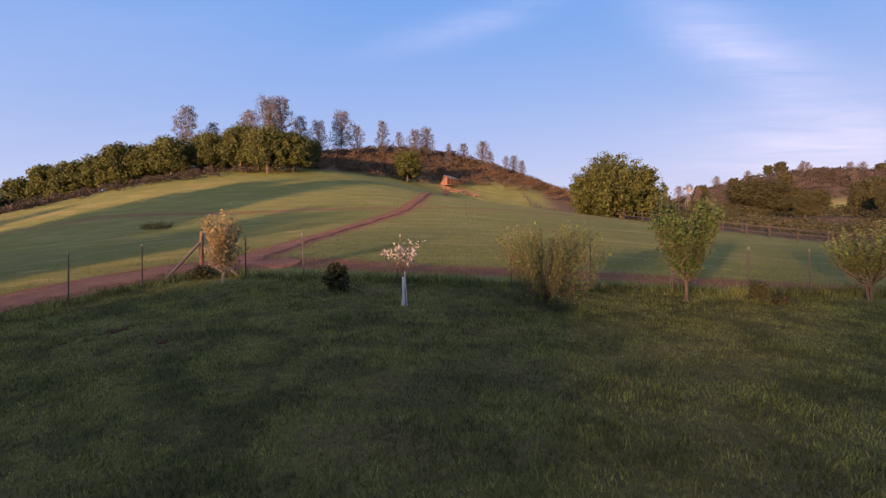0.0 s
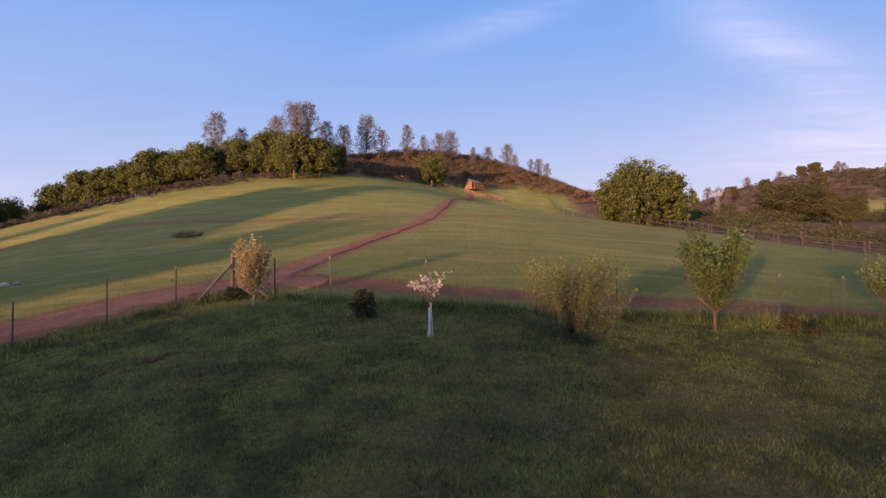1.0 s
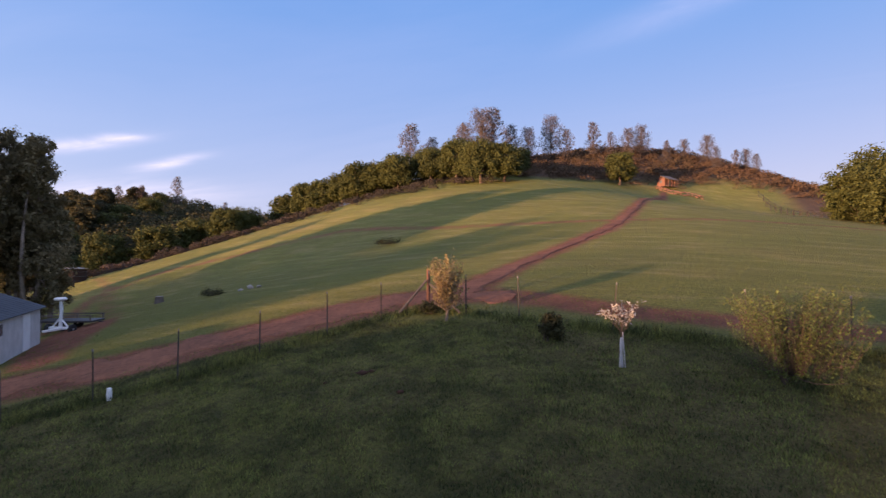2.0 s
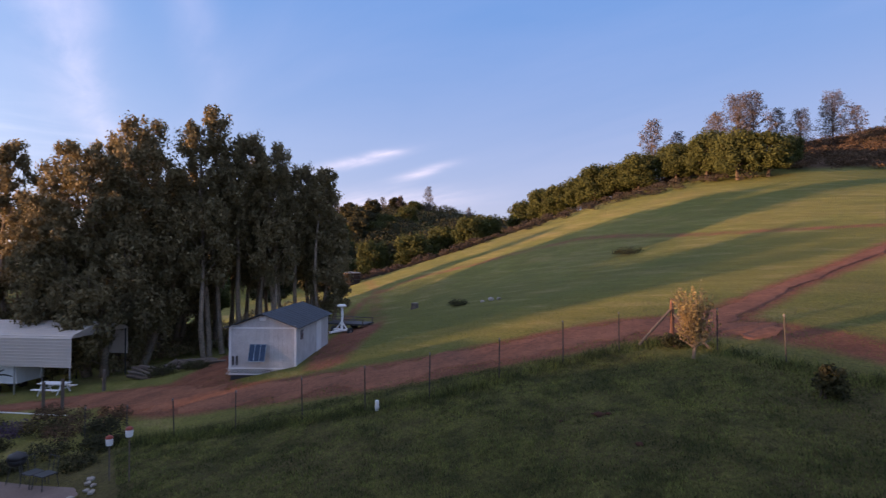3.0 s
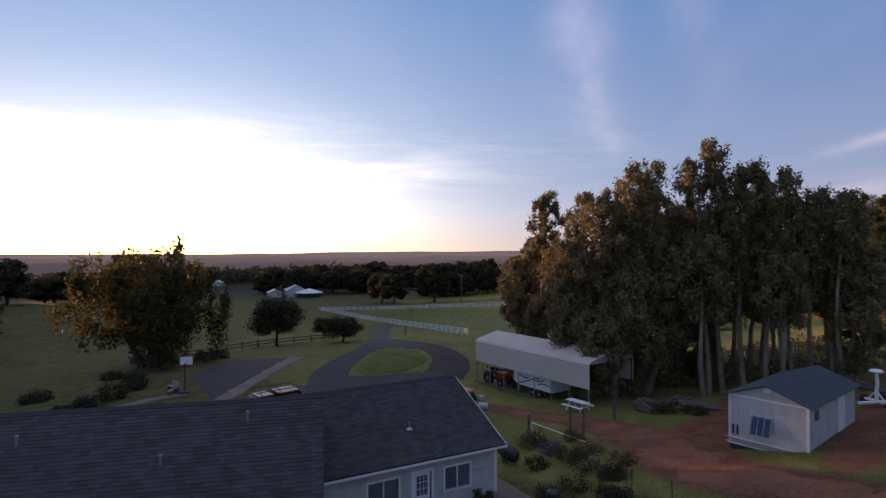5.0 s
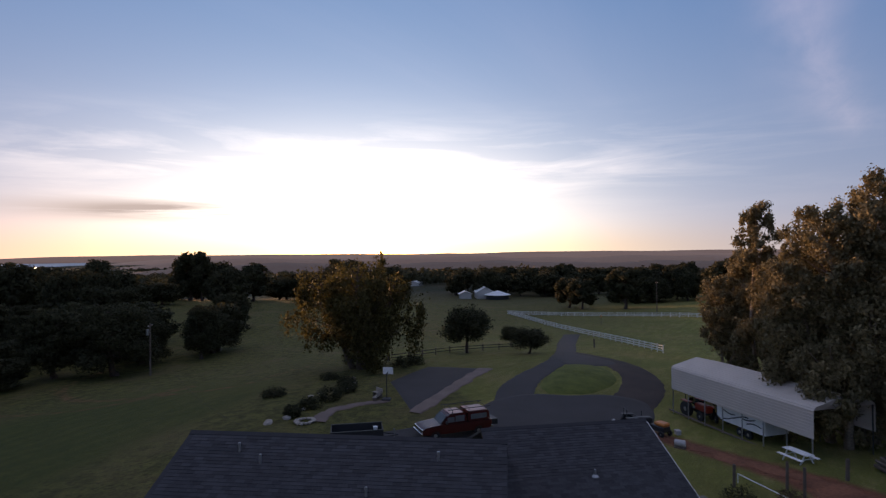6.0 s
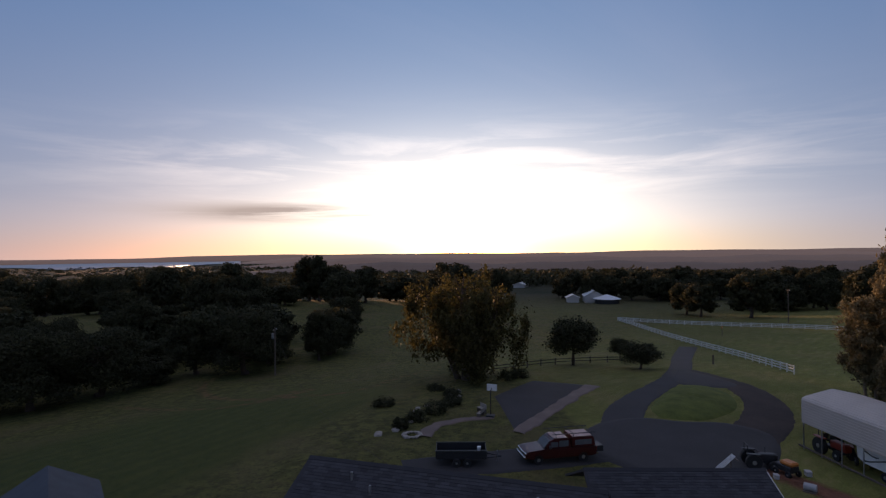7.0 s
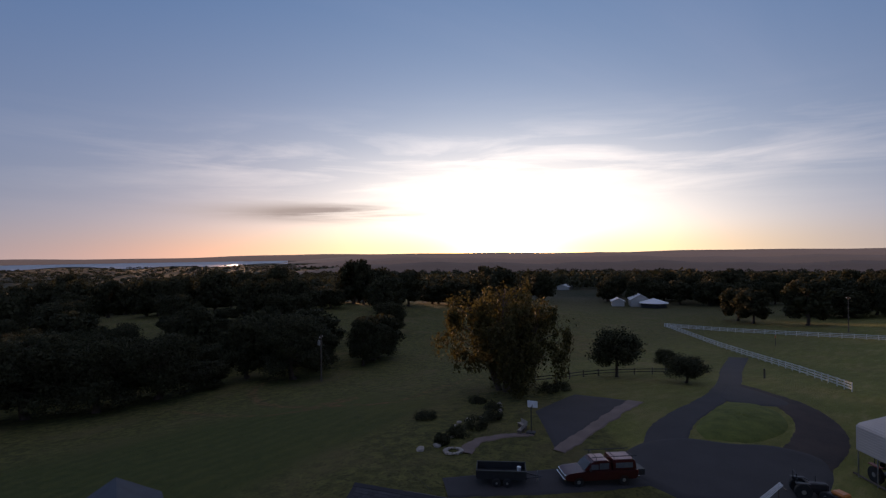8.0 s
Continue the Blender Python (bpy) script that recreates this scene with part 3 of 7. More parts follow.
def ground_material():
    m = bpy.data.materials.new("grassland")
    m.use_nodes = True
    nt = m.node_tree
    N, L = nt.nodes.new, nt.links.new
    b = nt.nodes["Principled BSDF"]
    b.inputs["Roughness"].default_value, b.inputs["Specular IOR Level"].default_value = 0.95, 0.15
    tc = N("ShaderNodeTexCoord")

    def noise_at(scale, detail=6, rough=0.6):
        n = N("ShaderNodeTexNoise")
        n.inputs["Scale"].default_value, n.inputs["Detail"].default_value, n.inputs["Roughness"].default_value = scale, detail, rough
        L(tc.outputs["Object"], n.inputs["Vector"])
        return n.outputs[0]

    def ramp(v, lo, hi):
        r = N("ShaderNodeMapRange")
        r.inputs[1].default_value, r.inputs[2].default_value = lo, hi
        L(v, r.inputs[0])
        return r.outputs[0]

    def mix(f, a, c):
        x = N("ShaderNodeMix")
        x.data_type = "RGBA"
        L(f, x.inputs[0])
        for i, v in ((6, a), (7, c)):
            if isinstance(v, tuple):
                x.inputs[i].default_value = (*v, 1)
            else:
                L(v, x.inputs[i])
        return x.outputs[2]

    def attr(name):
        a = N("ShaderNodeAttribute")
        a.attribute_name = name
        return a.outputs["Fac"]

    tuft, patch, field, wide = noise_at(9, 8, 0.7), noise_at(0.9), noise_at(0.13), noise_at(0.03)
    clod = noise_at(2.6, 4, 0.6)
    lawn = mix(ramp(patch, 0.38, 0.62), (0.075, 0.075, 0.024), (0.15, 0.14, 0.042))
    lawn = mix(ramp(clod, 0.52, 0.66), lawn, (0.06, 0.055, 0.02))
    lawn = mix(ramp(field, 0.50, 0.72), lawn, (0.145, 0.115, 0.05))
    pasture = mix(ramp(patch, 0.3, 0.7), (0.17, 0.185, 0.042), (0.245, 0.235, 0.066))
    pasture = mix(ramp(field, 0.42, 0.66), pasture, (0.25, 0.21, 0.074))
    pasture = mix(ramp(wide, 0.42, 0.62), pasture, (0.155, 0.165, 0.042))
    along, streak = N("ShaderNodeMapping"), N("ShaderNodeTexNoise")
    along.inputs["Scale"].default_value, along.inputs["Rotation"].default_value = (0.22, 0.7, 0.4), (0, 0, radians(9))
    streak.inputs["Scale"].default_value, streak.inputs["Detail"].default_value, streak.inputs["Roughness"].default_value = 1.0, 7, 0.65
    L(tc.outputs["Object"], along.inputs[0]), L(along.outputs[0], streak.inputs["Vector"])
    pasture = mix(ramp(streak.outputs[0], 0.44, 0.72), pasture, (0.14, 0.14, 0.04))
    pasture = mix(ramp(streak.outputs[0], 0.46, 0.24), pasture, (0.29, 0.24, 0.10))
    col = mix(attr("pasture"), lawn, pasture)
    col = mix(attr("brush"), col, mix(ramp(patch, 0.3, 0.7), (0.085, 0.055, 0.036), (0.14, 0.09, 0.055)))
    col = mix(attr("woods"), col, mix(ramp(wide, 0.35, 0.65), (0.035, 0.042, 0.02), (0.07, 0.06, 0.035)))
    swath, turn = N("ShaderNodeTexWave"), N("ShaderNodeMapping")
    swath.wave_type, swath.bands_direction = "BANDS", "Y"
    turn.inputs["Rotation"].default_value = (0, 0, radians(-16))
    L(tc.outputs["Object"], turn.inputs[0]), L(turn.outputs[0], swath.inputs["Vector"])
    for k, v in (("Scale", 0.13), ("Distortion", 11.0), ("Detail", 4), ("Detail Scale", 0.35)):
        swath.inputs[k].default_value = v
    hay = mix(ramp(swath.outputs["Fac"], 0.1, 0.9), (0.072, 0.086, 0.021), (0.09, 0.098, 0.024))
    hay = mix(ramp(patch, 0.42, 0.7), hay, (0.044, 0.062, 0.015))
    hay = mix(ramp(wide, 0.5, 0.75), hay, (0.115, 0.112, 0.03))
    col = mix(attr("meadow"), col, hay)
    earth = mix(ramp(patch, 0.3, 0.7), (0.15, 0.064, 0.04), (0.27, 0.115, 0.068))
    amount = N("ShaderNodeMath")
    amount.operation = "MULTIPLY_ADD"
    amount.inputs[1].default_value = 1.6
    L(attr("dirt"), amount.inputs[0])
    shift = N("ShaderNodeMath")
    shift.operation = "MULTIPLY_ADD"
    shift.inputs[1].default_value, shift.inputs[2].default_value = 1.5, -1.05
    L(patch, shift.inputs[0]), L(shift.outputs[0], amount.inputs[2])
    amount.use_clamp = True
    gate = N("ShaderNodeMath")
    gate.operation = "MULTIPLY"
    gate.use_clamp = True
    L(amount.outputs[0], gate.inputs[0]), L(ramp(attr("dirt"), 0.0, 0.15), gate.inputs[1])
    col = mix(gate.outputs[0], col, earth)
    fleck = N("ShaderNodeHueSaturation")
    L(col, fleck.inputs["Color"])
    val = N("ShaderNodeMapRange")
    val.inputs[1].default_value, val.inputs[2].default_value, val.inputs[3].default_value, val.inputs[4].default_value = 0.3, 0.7, 0.6, 1.4
    L(tuft, val.inputs[0]), L(val.outputs[0], fleck.inputs["Value"])
    L(fleck.outputs[0], b.inputs["Base Color"])
    bp = N("ShaderNodeBump")
    bp.inputs["Strength"].default_value, bp.inputs["Distance"].default_value = 1.0, 0.2
    L(tuft, bp.inputs["Height"]), L(bp.outputs[0], b.inputs["Normal"])
    return m


def brush_edge(x):
    """Where the chaparral of the hilltop begins."""
    return np.clip(90 + 1.38 * (x + 33), 92, 130) + 2.0 * np.sin(x / 4.1)


def beyond_fence(x, y):
    """Metres past the pasture fence, on the valley side."""
    return x - np.interp(y, (36, 44, 51, 60, 70, 92, 116, 135), (25.5, 23.5, 22.5, 19.5, 14, 9, 4, 2))


def build_ground():
    r, radii = 0.0, []
    while r < 4900:
        r += max(0.4, 0.024 * r)
        radii.append(min(r, 4900.0))
    na = 540
    ang = np.arange(na) * 2 * math.pi / na
    R, A = np.meshgrid(radii, ang, indexing="ij")
    x, y = (R * np.cos(A)).ravel(), (R * np.sin(A)).ravel()
    x, y = np.r_[0.0, x], np.r_[0.0, y]
    z = height(x, y)
    nr = len(radii)
    idx = 1 + np.arange(nr * na).reshape(nr, na)
    nxt = np.roll(idx, -1, 1)
    quads = np.stack([idx[:-1], idx[1:], nxt[1:], nxt[:-1]], -1).reshape(-1, 4)
    tris = [(0, int(idx[0, i]), int(nxt[0, i])) for i in range(na)]
    me = bpy.data.meshes.new("ground")
    me.from_pydata(np.column_stack([x, y, z]).tolist(), [], tris + quads.tolist())
    me.materials.append(ground_material())
    me.shade_smooth()
    near = np.hypot(x, y) < 260
    dirt = np.zeros(len(x))
    for name, pts in ROADS.items():
        worn = 0.72 if name == "cross_track" else 0.4 if name.startswith(("meadow", "field")) else 1.0
        dirt[near] = np.maximum(dirt[near], worn * np.clip(1 - distance_to(pts, x[near], y[near]) / 1.1, 0, 1))
    # the fenced lawn lies between the house and the two fence lines
    out_n = y - (16.4 + 0.06 * x)
    out_w = -(x + 11.5) * 0.75 + (y - 16.5) * 0.60
    pasture = np.clip(np.maximum(out_n, out_w) / 1.2, 0, 1) * (0.4 * np.clip((y + 75) / 20, 0, 1) + 0.6 * np.clip((y + 45) / 30, 0, 1))
    d = np.hypot(x, y)
    brush = np.clip((y - brush_edge(x)) / 6, 0, 1) * np.clip((22 - x) / 8, 0, 1) * np.clip((x + 85) / 20, 0, 1)
    brush = np.maximum(brush, np.clip((y - 190) / 60, 0, 1) * np.clip((z + 5) / 20, 0, 1))
    brush = np.maximum(brush, np.clip((beyond_fence(x, y) - 3) / 4, 0, 1) * np.clip((y - 40) / 20, 0, 1))
    woods = np.clip((d - 230) / 120, 0, 1) * np.clip((25 - z) / 30, 0, 1)
    glade = np.clip(1.4 - np.hypot((x - 136) / 14, (y - 240) / 28), 0, 1)
    brush, woods = brush * (1 - glade), woods * (1 - glade)
    pasture = np.maximum(pasture, glade)
    meadow = 0.85 * np.clip((-40 - y + 0.3 * (x + 20)) / 4, 0, 1) * np.clip((y + 74) / 8, 0, 1) * np.clip((x + 50) / 8, 0, 1)
    for n, v in (("meadow", meadow), ("dirt", dirt), ("pasture", pasture), ("brush", brush), ("woods", woods)):
        me.attributes.new(n, "FLOAT", "POINT").data.foreach_set("value", v)
    return tagged(new("ground", me), "green lawn and pasture rising to a hill", "ground", kind="structure")


build_ground()

# ---- tracks and drive ----
ribbon("dirt_road", ROADS["fence_track"][4:], DIRT, "red dirt track along the wire fence", "dirt track", seed=2, ragged=0.35)
ribbon("dirt_road", ROADS["hill_track"], DIRT, "red dirt footpath climbing the hill", "dirt track", lift=0.06, seed=3, ragged=0.15)
ribbon("driveway", DRIVE, ASPHALT, "worn dark asphalt driveway", "driveway", lift=0.07, seed=7, ragged=0.06)
ribbon("driveway", DRIVE_LOOP, EARTHDRIVE, "brown earth loop round the grass island", "driveway", lift=0.05, seed=8, ragged=0.08)
ribbon("driveway", PARKING, ASPHALT, "dark asphalt strip under the parked vehicles", "driveway", lift=0.085, seed=9, ragged=0.06)

# ---- trees: one of each kind, then copies ----
oak_a = tree("oak_tree", "rounded green oak on the hillside", 11, 7.6, 3.7, 0.28, 0.5, 10500, 0.2, OAKLEAF, clumps=46, puff=0.34, group="hillside oaks")
oak_b = tree("oak_tree", "rounded green oak on the hillside", 12, 7.2, 3.3, 0.26, 0.6, 9500, 0.2, OAKLEAF, clumps=40, puff=0.34, group="hillside oaks")
oak_c = tree("oak_tree", "dark spreading oak beside the pasture", 13, 8.5, 4.2, 0.34, 0.7, 24000, 0.15, DARKLEAF, clumps=44, puff=0.34, group="valley oaks")
oak_d = tree("oak_tree", "dark spreading oak beside the pasture", 14, 9.5, 4.0, 0.34, 0.9, 15000, 0.21, DARKLEAF, clumps=40, puff=0.34, group="valley oaks")
far_a = tree("oak_tree", "dark spreading oak in the far woods", 15, 8.5, 4.4, 0.34, 0.6, 4200, 0.42, DARKLEAF, clumps=26, puff=0.36, group="far oaks")
far_b = tree("oak_tree", "dark spreading oak in the far woods", 16, 9.8, 4.0, 0.34, 0.8, 4200, 0.42, DARKLEAF, clumps=24, puff=0.36, group="far oaks")
pine_a = tree("pine_tree", "open grey-needled pine on the ridge", 21, 13.0, 3.9, 0.2, 2.6, 6200, 0.15, PINELEAF, shape="pine", clumps=90, puff=0.14, group="ridge pines")
pine_b = tree("pine_tree", "open grey-needled pine on the ridge", 22, 12.4, 2.7, 0.17, 1.6, 4200, 0.15, PINELEAF, shape="pine", clumps=64, puff=0.17, group="ridge pines")
stand(far_a, -118, -158, 0, 1.6), stand(far_b, -8, -176, 0, 1.6)
stand(oak_a, -37.7, 81.8, 0, 1.0), stand(oak_b, -43.7, 84.4, 0, 1.0)
stand(pine_a, -46.9, 101.8, 30, 1.0, 1.0), stand(pine_b, -59.6, 94.9, 0, 1.0, 1.05)
rnd = random.Random(5)
for x, y, s, k in ((-84.5, 85.3, 1.0, 0), (-81, 88, 1.1, 1), (-78.2, 84.4, 1.05, 1), (-73.6, 84.5, 1.05, 0), (-68.3, 83.8, 0.95, 1), (-64.2, 83.2, 1.08, 0), (-60.7, 84.6, 0.9, 1), (-55, 83.6, 1.0, 0), (-49.9, 86.7, 1.02, 1), (-40.5, 84.5, 1.0, 1), (-34.5, 84.0, 0.95, 1), (-47, 92, 1.0, 0), (-54, 92, 0.95, 1), (-62, 92, 0.9, 0), (-35, 92, 0.8, 1), (-72, 92, 1.0, 0), (-66, 90, 1.0, 1), (-88, 78, 1.0, 0), (-92.3, 69, 1.1, 1), (-86, 72.5, 1.05, 0), (-92, 61, 1.15, 0), (-84.6, 70.0, 1.0, 1), (-98, 66, 1.1, 0), (-97, 55, 1.2, 1), (-100, 78, 1.1, 0), (-108, 88, 1.2, 1)):
    plant((oak_a, oak_b)[k], x, y, rnd.uniform(0, 360), s * rnd.uniform(0.9, 1.12), s * rnd.uniform(0.9, 1.1))
plant(oak_b, -20.4, 107.1, 70, 0.95, 0.9, "lone round oak beside the hill cabin")
for x, y, s, k in ((-51.5, 102.9, 0.85, 1), (-45, 103.5, 1.0, 1), (-43.5, 109.8, 0.72, 1), (-40.5, 112, 0.62, 0), (-37.6, 119.3, 0.78, 0), (-34.5, 121, 0.58, 1), (-30, 126.6, 0.68, 1), (-26.5, 129, 0.5, 1), (-23, 131, 0.55, 0), (-20.5, 133.5, 0.6, 0), (-15, 134.2, 0.42, 1), (-11.8, 139.6, 0.4, 0), (-6.9, 139.9, 0.55, 0), (-5, 137, 0.45, 1), (1, 145, 0.42, 0), (3.2, 146, 0.4, 1), (-58, 101, 0.75, 1), (-1, 142, 0.4, 1)):
    plant((pine_a, pine_b)[k], x, y, rnd.uniform(0, 360), s * rnd.uniform(0.95, 1.1), s * 1.04)

stand(oak_c, 44.5, 105.5, 0, 1.5, 0.82), stand(oak_d, 63, 103, 0, 1.1, 0.72)
for x, y, s in ((62.6, 102.4, 0.75), (70, 108, 0.85), (58, 98, 0.6), (76, 122, 1.0), (84, 135, 1.1), (66, 136, 0.9), (90, 118, 1.0), (45, 140, 0.7), (72, 95, 0.7), (80, 105, 0.9)):
    plant((oak_c, oak_d)[rnd.randrange(2)], x, y, rnd.uniform(0, 360), s, s * 0.95)
# ridge beyond the valley, dotted with pines and oaks
for i in range(64):
    a = radians(rnd.uniform(-44, -4))
    d = rnd.uniform(190, 400)
    x, y = math.sin(-a) * d, math.cos(a) * d
    if math.hypot((x - 136) / 16, (y - 240) / 40) < 1:
        continue
    plant((pine_b, far_a, far_b, pine_a)[rnd.choice((0, 1, 2, 1, 2, 3))], x, y, rnd.uniform(0, 360), rnd.uniform(0.6, 1.0))
for i in range(36):
    a = radians(rnd.uniform(-40, -2))
    d = rnd.uniform(405, 425)
    plant((pine_a, pine_b)[i % 2], math.sin(-a) * d, math.cos(a) * d, rnd.uniform(0, 360), rnd.uniform(0.55, 1.0))

# eucalyptus grove behind the shed
def heaped_tree(name, label, seed, heads, trunk, size=0.145, per=84, billows=20, bare=0.45, leafmat=None, bark=None, hang=0.5, group="eucalyptus grove"):
    """Stems rise to heads (dx, dy, middle, half width, half height), each a heap of hanging leafy billows."""
    rng = np.random.default_rng(seed)
    ob = thing(name, Matrix(), label, "tree", group)
    wood, pts, nrm, sz = bmesh.new(), [], [], []
    for dx, dy, zc, rh, rv in heads:
        foot = Vector((dx * bare + rng.normal(0, 0.3), dy * bare + rng.normal(0, 0.3), -0.4))
        top = Vector((dx, dy, zc + rv * 0.7))
        mid = foot.lerp(top, 0.45) + Vector((rng.normal(0, 0.4), rng.normal(0, 0.4), 0))
        limb(wood, foot, mid, trunk, trunk * 0.7, rng, 0.02, 4, 8)
        limb(wood, mid, top, trunk * 0.7, trunk * 0.12, rng, 0.04, 5, 7)
        n = int(billows * rh * rv / 9) + 6
        for i in range(n):
            h = 1 - 2 * (i + 0.5) / n
            a = 2.39996 * i + rng.normal(0, 0.35)
            out = math.sqrt(1 - h * h)
            f = rng.uniform(0.5, 1.0)
            c = np.array((dx + rh * f * out * math.cos(a), dy + rh * f * out * math.sin(a), zc + rv * h * rng.uniform(0.75, 1.02)))
            b = rng.uniform(0.6, 1.2) * (0.6 + 0.19 * rh)
            stem = foot.lerp(top, min(0.95, max(0.2, (c[2] - 2.2) / max(1.0, top.z))))
            limb(wood, stem, c, trunk * 0.16, 0.02, rng, 0.1, 3, 4)
            for q in range(rng.integers(5, 10)):
                e = rng.normal(0, 1, 3)
                e *= b / np.linalg.norm(e) * rng.uniform(0.45, 1.05)
                e[2] = e[2] * 1.1 - 0.25 * b
                m = int(per * rng.uniform(0.5, 1.4))
                d = rng.normal(0, 1, (m, 3))
                d /= np.linalg.norm(d, axis=1)[:, None]
                p = d * (b * rng.uniform(0.3, 0.75) * rng.uniform(0.05, 1, m) ** 0.7)[:, None] * [1, 1, 1.2]
                p[:, 2] -= hang * b * rng.uniform(0, 1, m) ** 2
                pts.append(p + c + e), nrm.append(d), sz.append(size * rng.uniform(0.55, 1.4, m))
    part("trunk", wood, bark or PALEBARK, ob, smooth=True)
    crown = new("crown", leaf_mesh("crown", np.concatenate(pts), np.concatenate(nrm), np.concatenate(sz), leafmat or GUMLEAF, rng, aspect=1.8, droop=1.0 + hang))
    crown.parent = ob
    return ob


# the great round oak by the fence
big_oak = heaped_tree("oak_tree", "broad dense green oak over the pasture fence", 31, ((0, 0, 5.3, 3.7, 3.1), *((2.9 * math.cos(k * 1.0472), 2.9 * math.sin(k * 1.0472), 3.3 + 0.5 * (k % 2), 2.6, 2.6) for k in range(6))), 0.3, size=0.15, per=44, billows=30, bare=0.1, leafmat=OAKLEAF, bark=BARK, hang=0.1, group="")
stand(big_oak, 13.8, 75.0, 20, 1.2, 0.97)

gum_big = heaped_tree("eucalyptus_tree", "broad dark eucalyptus with foliage down to the ground", 41, ((0, 1.6, 14.5, 3.4, 5.6), (0.6, -2.0, 12.5, 3.2, 5.2), (1.4, -4.4, 9.5, 2.2, 4.6), (1.6, 0.5, 7.0, 3.4, 4.6), (2.0, -3.6, 4.2, 2.6, 2.9), (1.2, 4.0, 9.0, 2.0, 4.0), (4.6, -2.0, 5.6, 1.9, 2.4)), 0.34)
gum_tall = heaped_tree("eucalyptus_tree", "tall ragged eucalyptus with pale bare trunks", 43, ((0, -1.6, 16.0, 1.9, 4.6), (0.4, 1.7, 14.6, 2.0, 4.4), (-0.8, 0.2, 10.8, 2.4, 3.4), (1.2, 3.2, 10.0, 1.7, 3.0), (1.4, -2.2, 9.6, 1.9, 3.2)), 0.24, bare=0.9)
gum_slim = heaped_tree("eucalyptus_tree", "slim eucalyptus with a narrow leaning head", 47, ((0, -0.6, 16.6, 1.15, 3.2), (0.2, 0.9, 11.0, 2.0, 3.6), (0.5, -0.2, 6.0, 2.1, 3.4)), 0.2)
gum_low = heaped_tree("eucalyptus_tree", "small bushy eucalyptus at the grove's edge", 53, ((0, 1.3, 10.4, 1.7, 4.2), (0.3, -1.2, 9.0, 1.6, 3.8), (0.8, 0.4, 6.6, 1.9, 2.6)), 0.18)
stand(gum_big, -52.5, 5.2, 0, 1.05, 1.06), stand(gum_tall, -50.4, 13.4, 0, 1.05, 1.05), stand(gum_slim, -62.0, -1.2, 0, 1.15, 1.03), stand(gum_low, -66.5, -4.8, rnd.uniform(0, 40), 1.05, 1.02)
for x, y, turn, wide, tall, k in ((-49.0, 18.4, 20, 0.85, 0.87, 1), (-47.4, 21.6, 50, 0.95, 0.76, 2), (-58.5, 9.0, 180, 1.0, 1.02, 0), (-57.0, 17.0, 160, 1.0, 0.92, 1), (-55.5, 24.0, 90, 1.05, 0.78, 1), (-60.0, 2.0, 140, 1.0, 1.0, 3), (-80.0, -4.2, 60, 1.0, 0.8, 2)):
    plant((gum_big, gum_tall, gum_slim, gum_low)[k], x, y, turn + rnd.uniform(-10, 10), wide * rnd.uniform(0.97, 1.03), tall)

# willow against the sun and the trees by the drive
willow = heaped_tree("willow_tree", "wide weeping tree beside the paved court", 51, ((0, 0, 9.8, 4.4, 3.4), (-2.4, 2.6, 7.4, 3.2, 3.4), (2.6, -2.8, 7.6, 3.2, 3.6), (2.4, 2.6, 6.6, 3.0, 2.8), (-2.8, -2.4, 6.8, 3.0, 3.0), (3.6, 4.4, 5.2, 1.8, 2.2), (-4.2, -4.0, 5.0, 1.8, 2.4)), 0.36, size=0.2, per=44, billows=9, bare=0.12, leafmat=WILLOWLEAF, bark=BARK, hang=2.3, group="drive trees")
stand(willow, -57.3, -49.3, 0, 1.36, 1.18)
round_tree = tree("round_tree", "small dark domed tree by the drive", 52, 7.6, 4.3, 0.26, 2.2, 9000, 0.24, DARKLEAF, clumps=32, group="drive trees")
stand(round_tree, -80.3, -45.3, 0, 1.0, 1.0)
plant(round_tree, -81, -34.3, 60, 0.78, 0.52, "low flat-topped tree beside the drive")
plant(round_tree, -95, -44, 120, 0.45, 0.5, "small round tree beside the field fence")

# woods to the west and south
# taller clump added to cast shade on the hill
for x, y, s in ((-165, -146, 1.95), (-172, -150, 2.0), (-160, -141, 1.9), (-178, -160, 2.0), (-168, -154, 1.9)):
    plant((far_a, far_b)[rnd.randrange(2)], x, y, rnd.uniform(0, 360), s, s)
for x, y in ((-71.3, -167.0), (-78.0, -164.6), (-85.0, -162.0)):      # row added to shade the lawn; tops set by the sun's angle
    plant(far_a, x, y, 40, 1.05, (9.6 - gz(x, y)) / 8.5)
for x, y, s in ((-25, -96, 1.55), (-34, -99, 1.5), (-42, -101, 1.55), (-47.4, -93, 1.5), (-16, -94, 1.5), (-8, -98, 1.5), (-56, -100, 1.3), (-64.4, -94.7, 1.2), (-70, -99, 1.1), (2, -97, 1.4), (-22, -110, 1.6), (-40, -112, 1.6), (-10, -112, 1.6), (-56, -110, 1.4)):
    plant((oak_c, oak_d)[rnd.randrange(2)], x, y, rnd.uniform(0, 360), s * rnd.uniform(0.75, 1.2), s * rnd.uniform(0.65, 1.1))
for i in range(95):
    a = radians(rnd.uniform(126, 186))
    d = rnd.uniform(212, 330)
    # heights by bearing are set to hold back or pass the low sun
    tall = rnd.uniform(1.3, 1.9) * (0.45 if radians(147.2) < a < radians(153) else 0.75 if radians(130) < a < radians(140.5) else 1.02 if a > radians(153) else 1.08)
    plant((far_a, far_b)[i % 2], -math.sin(a) * d, math.cos(a) * d, rnd.uniform(0, 360), rnd.uniform(1.3, 1.9), tall)
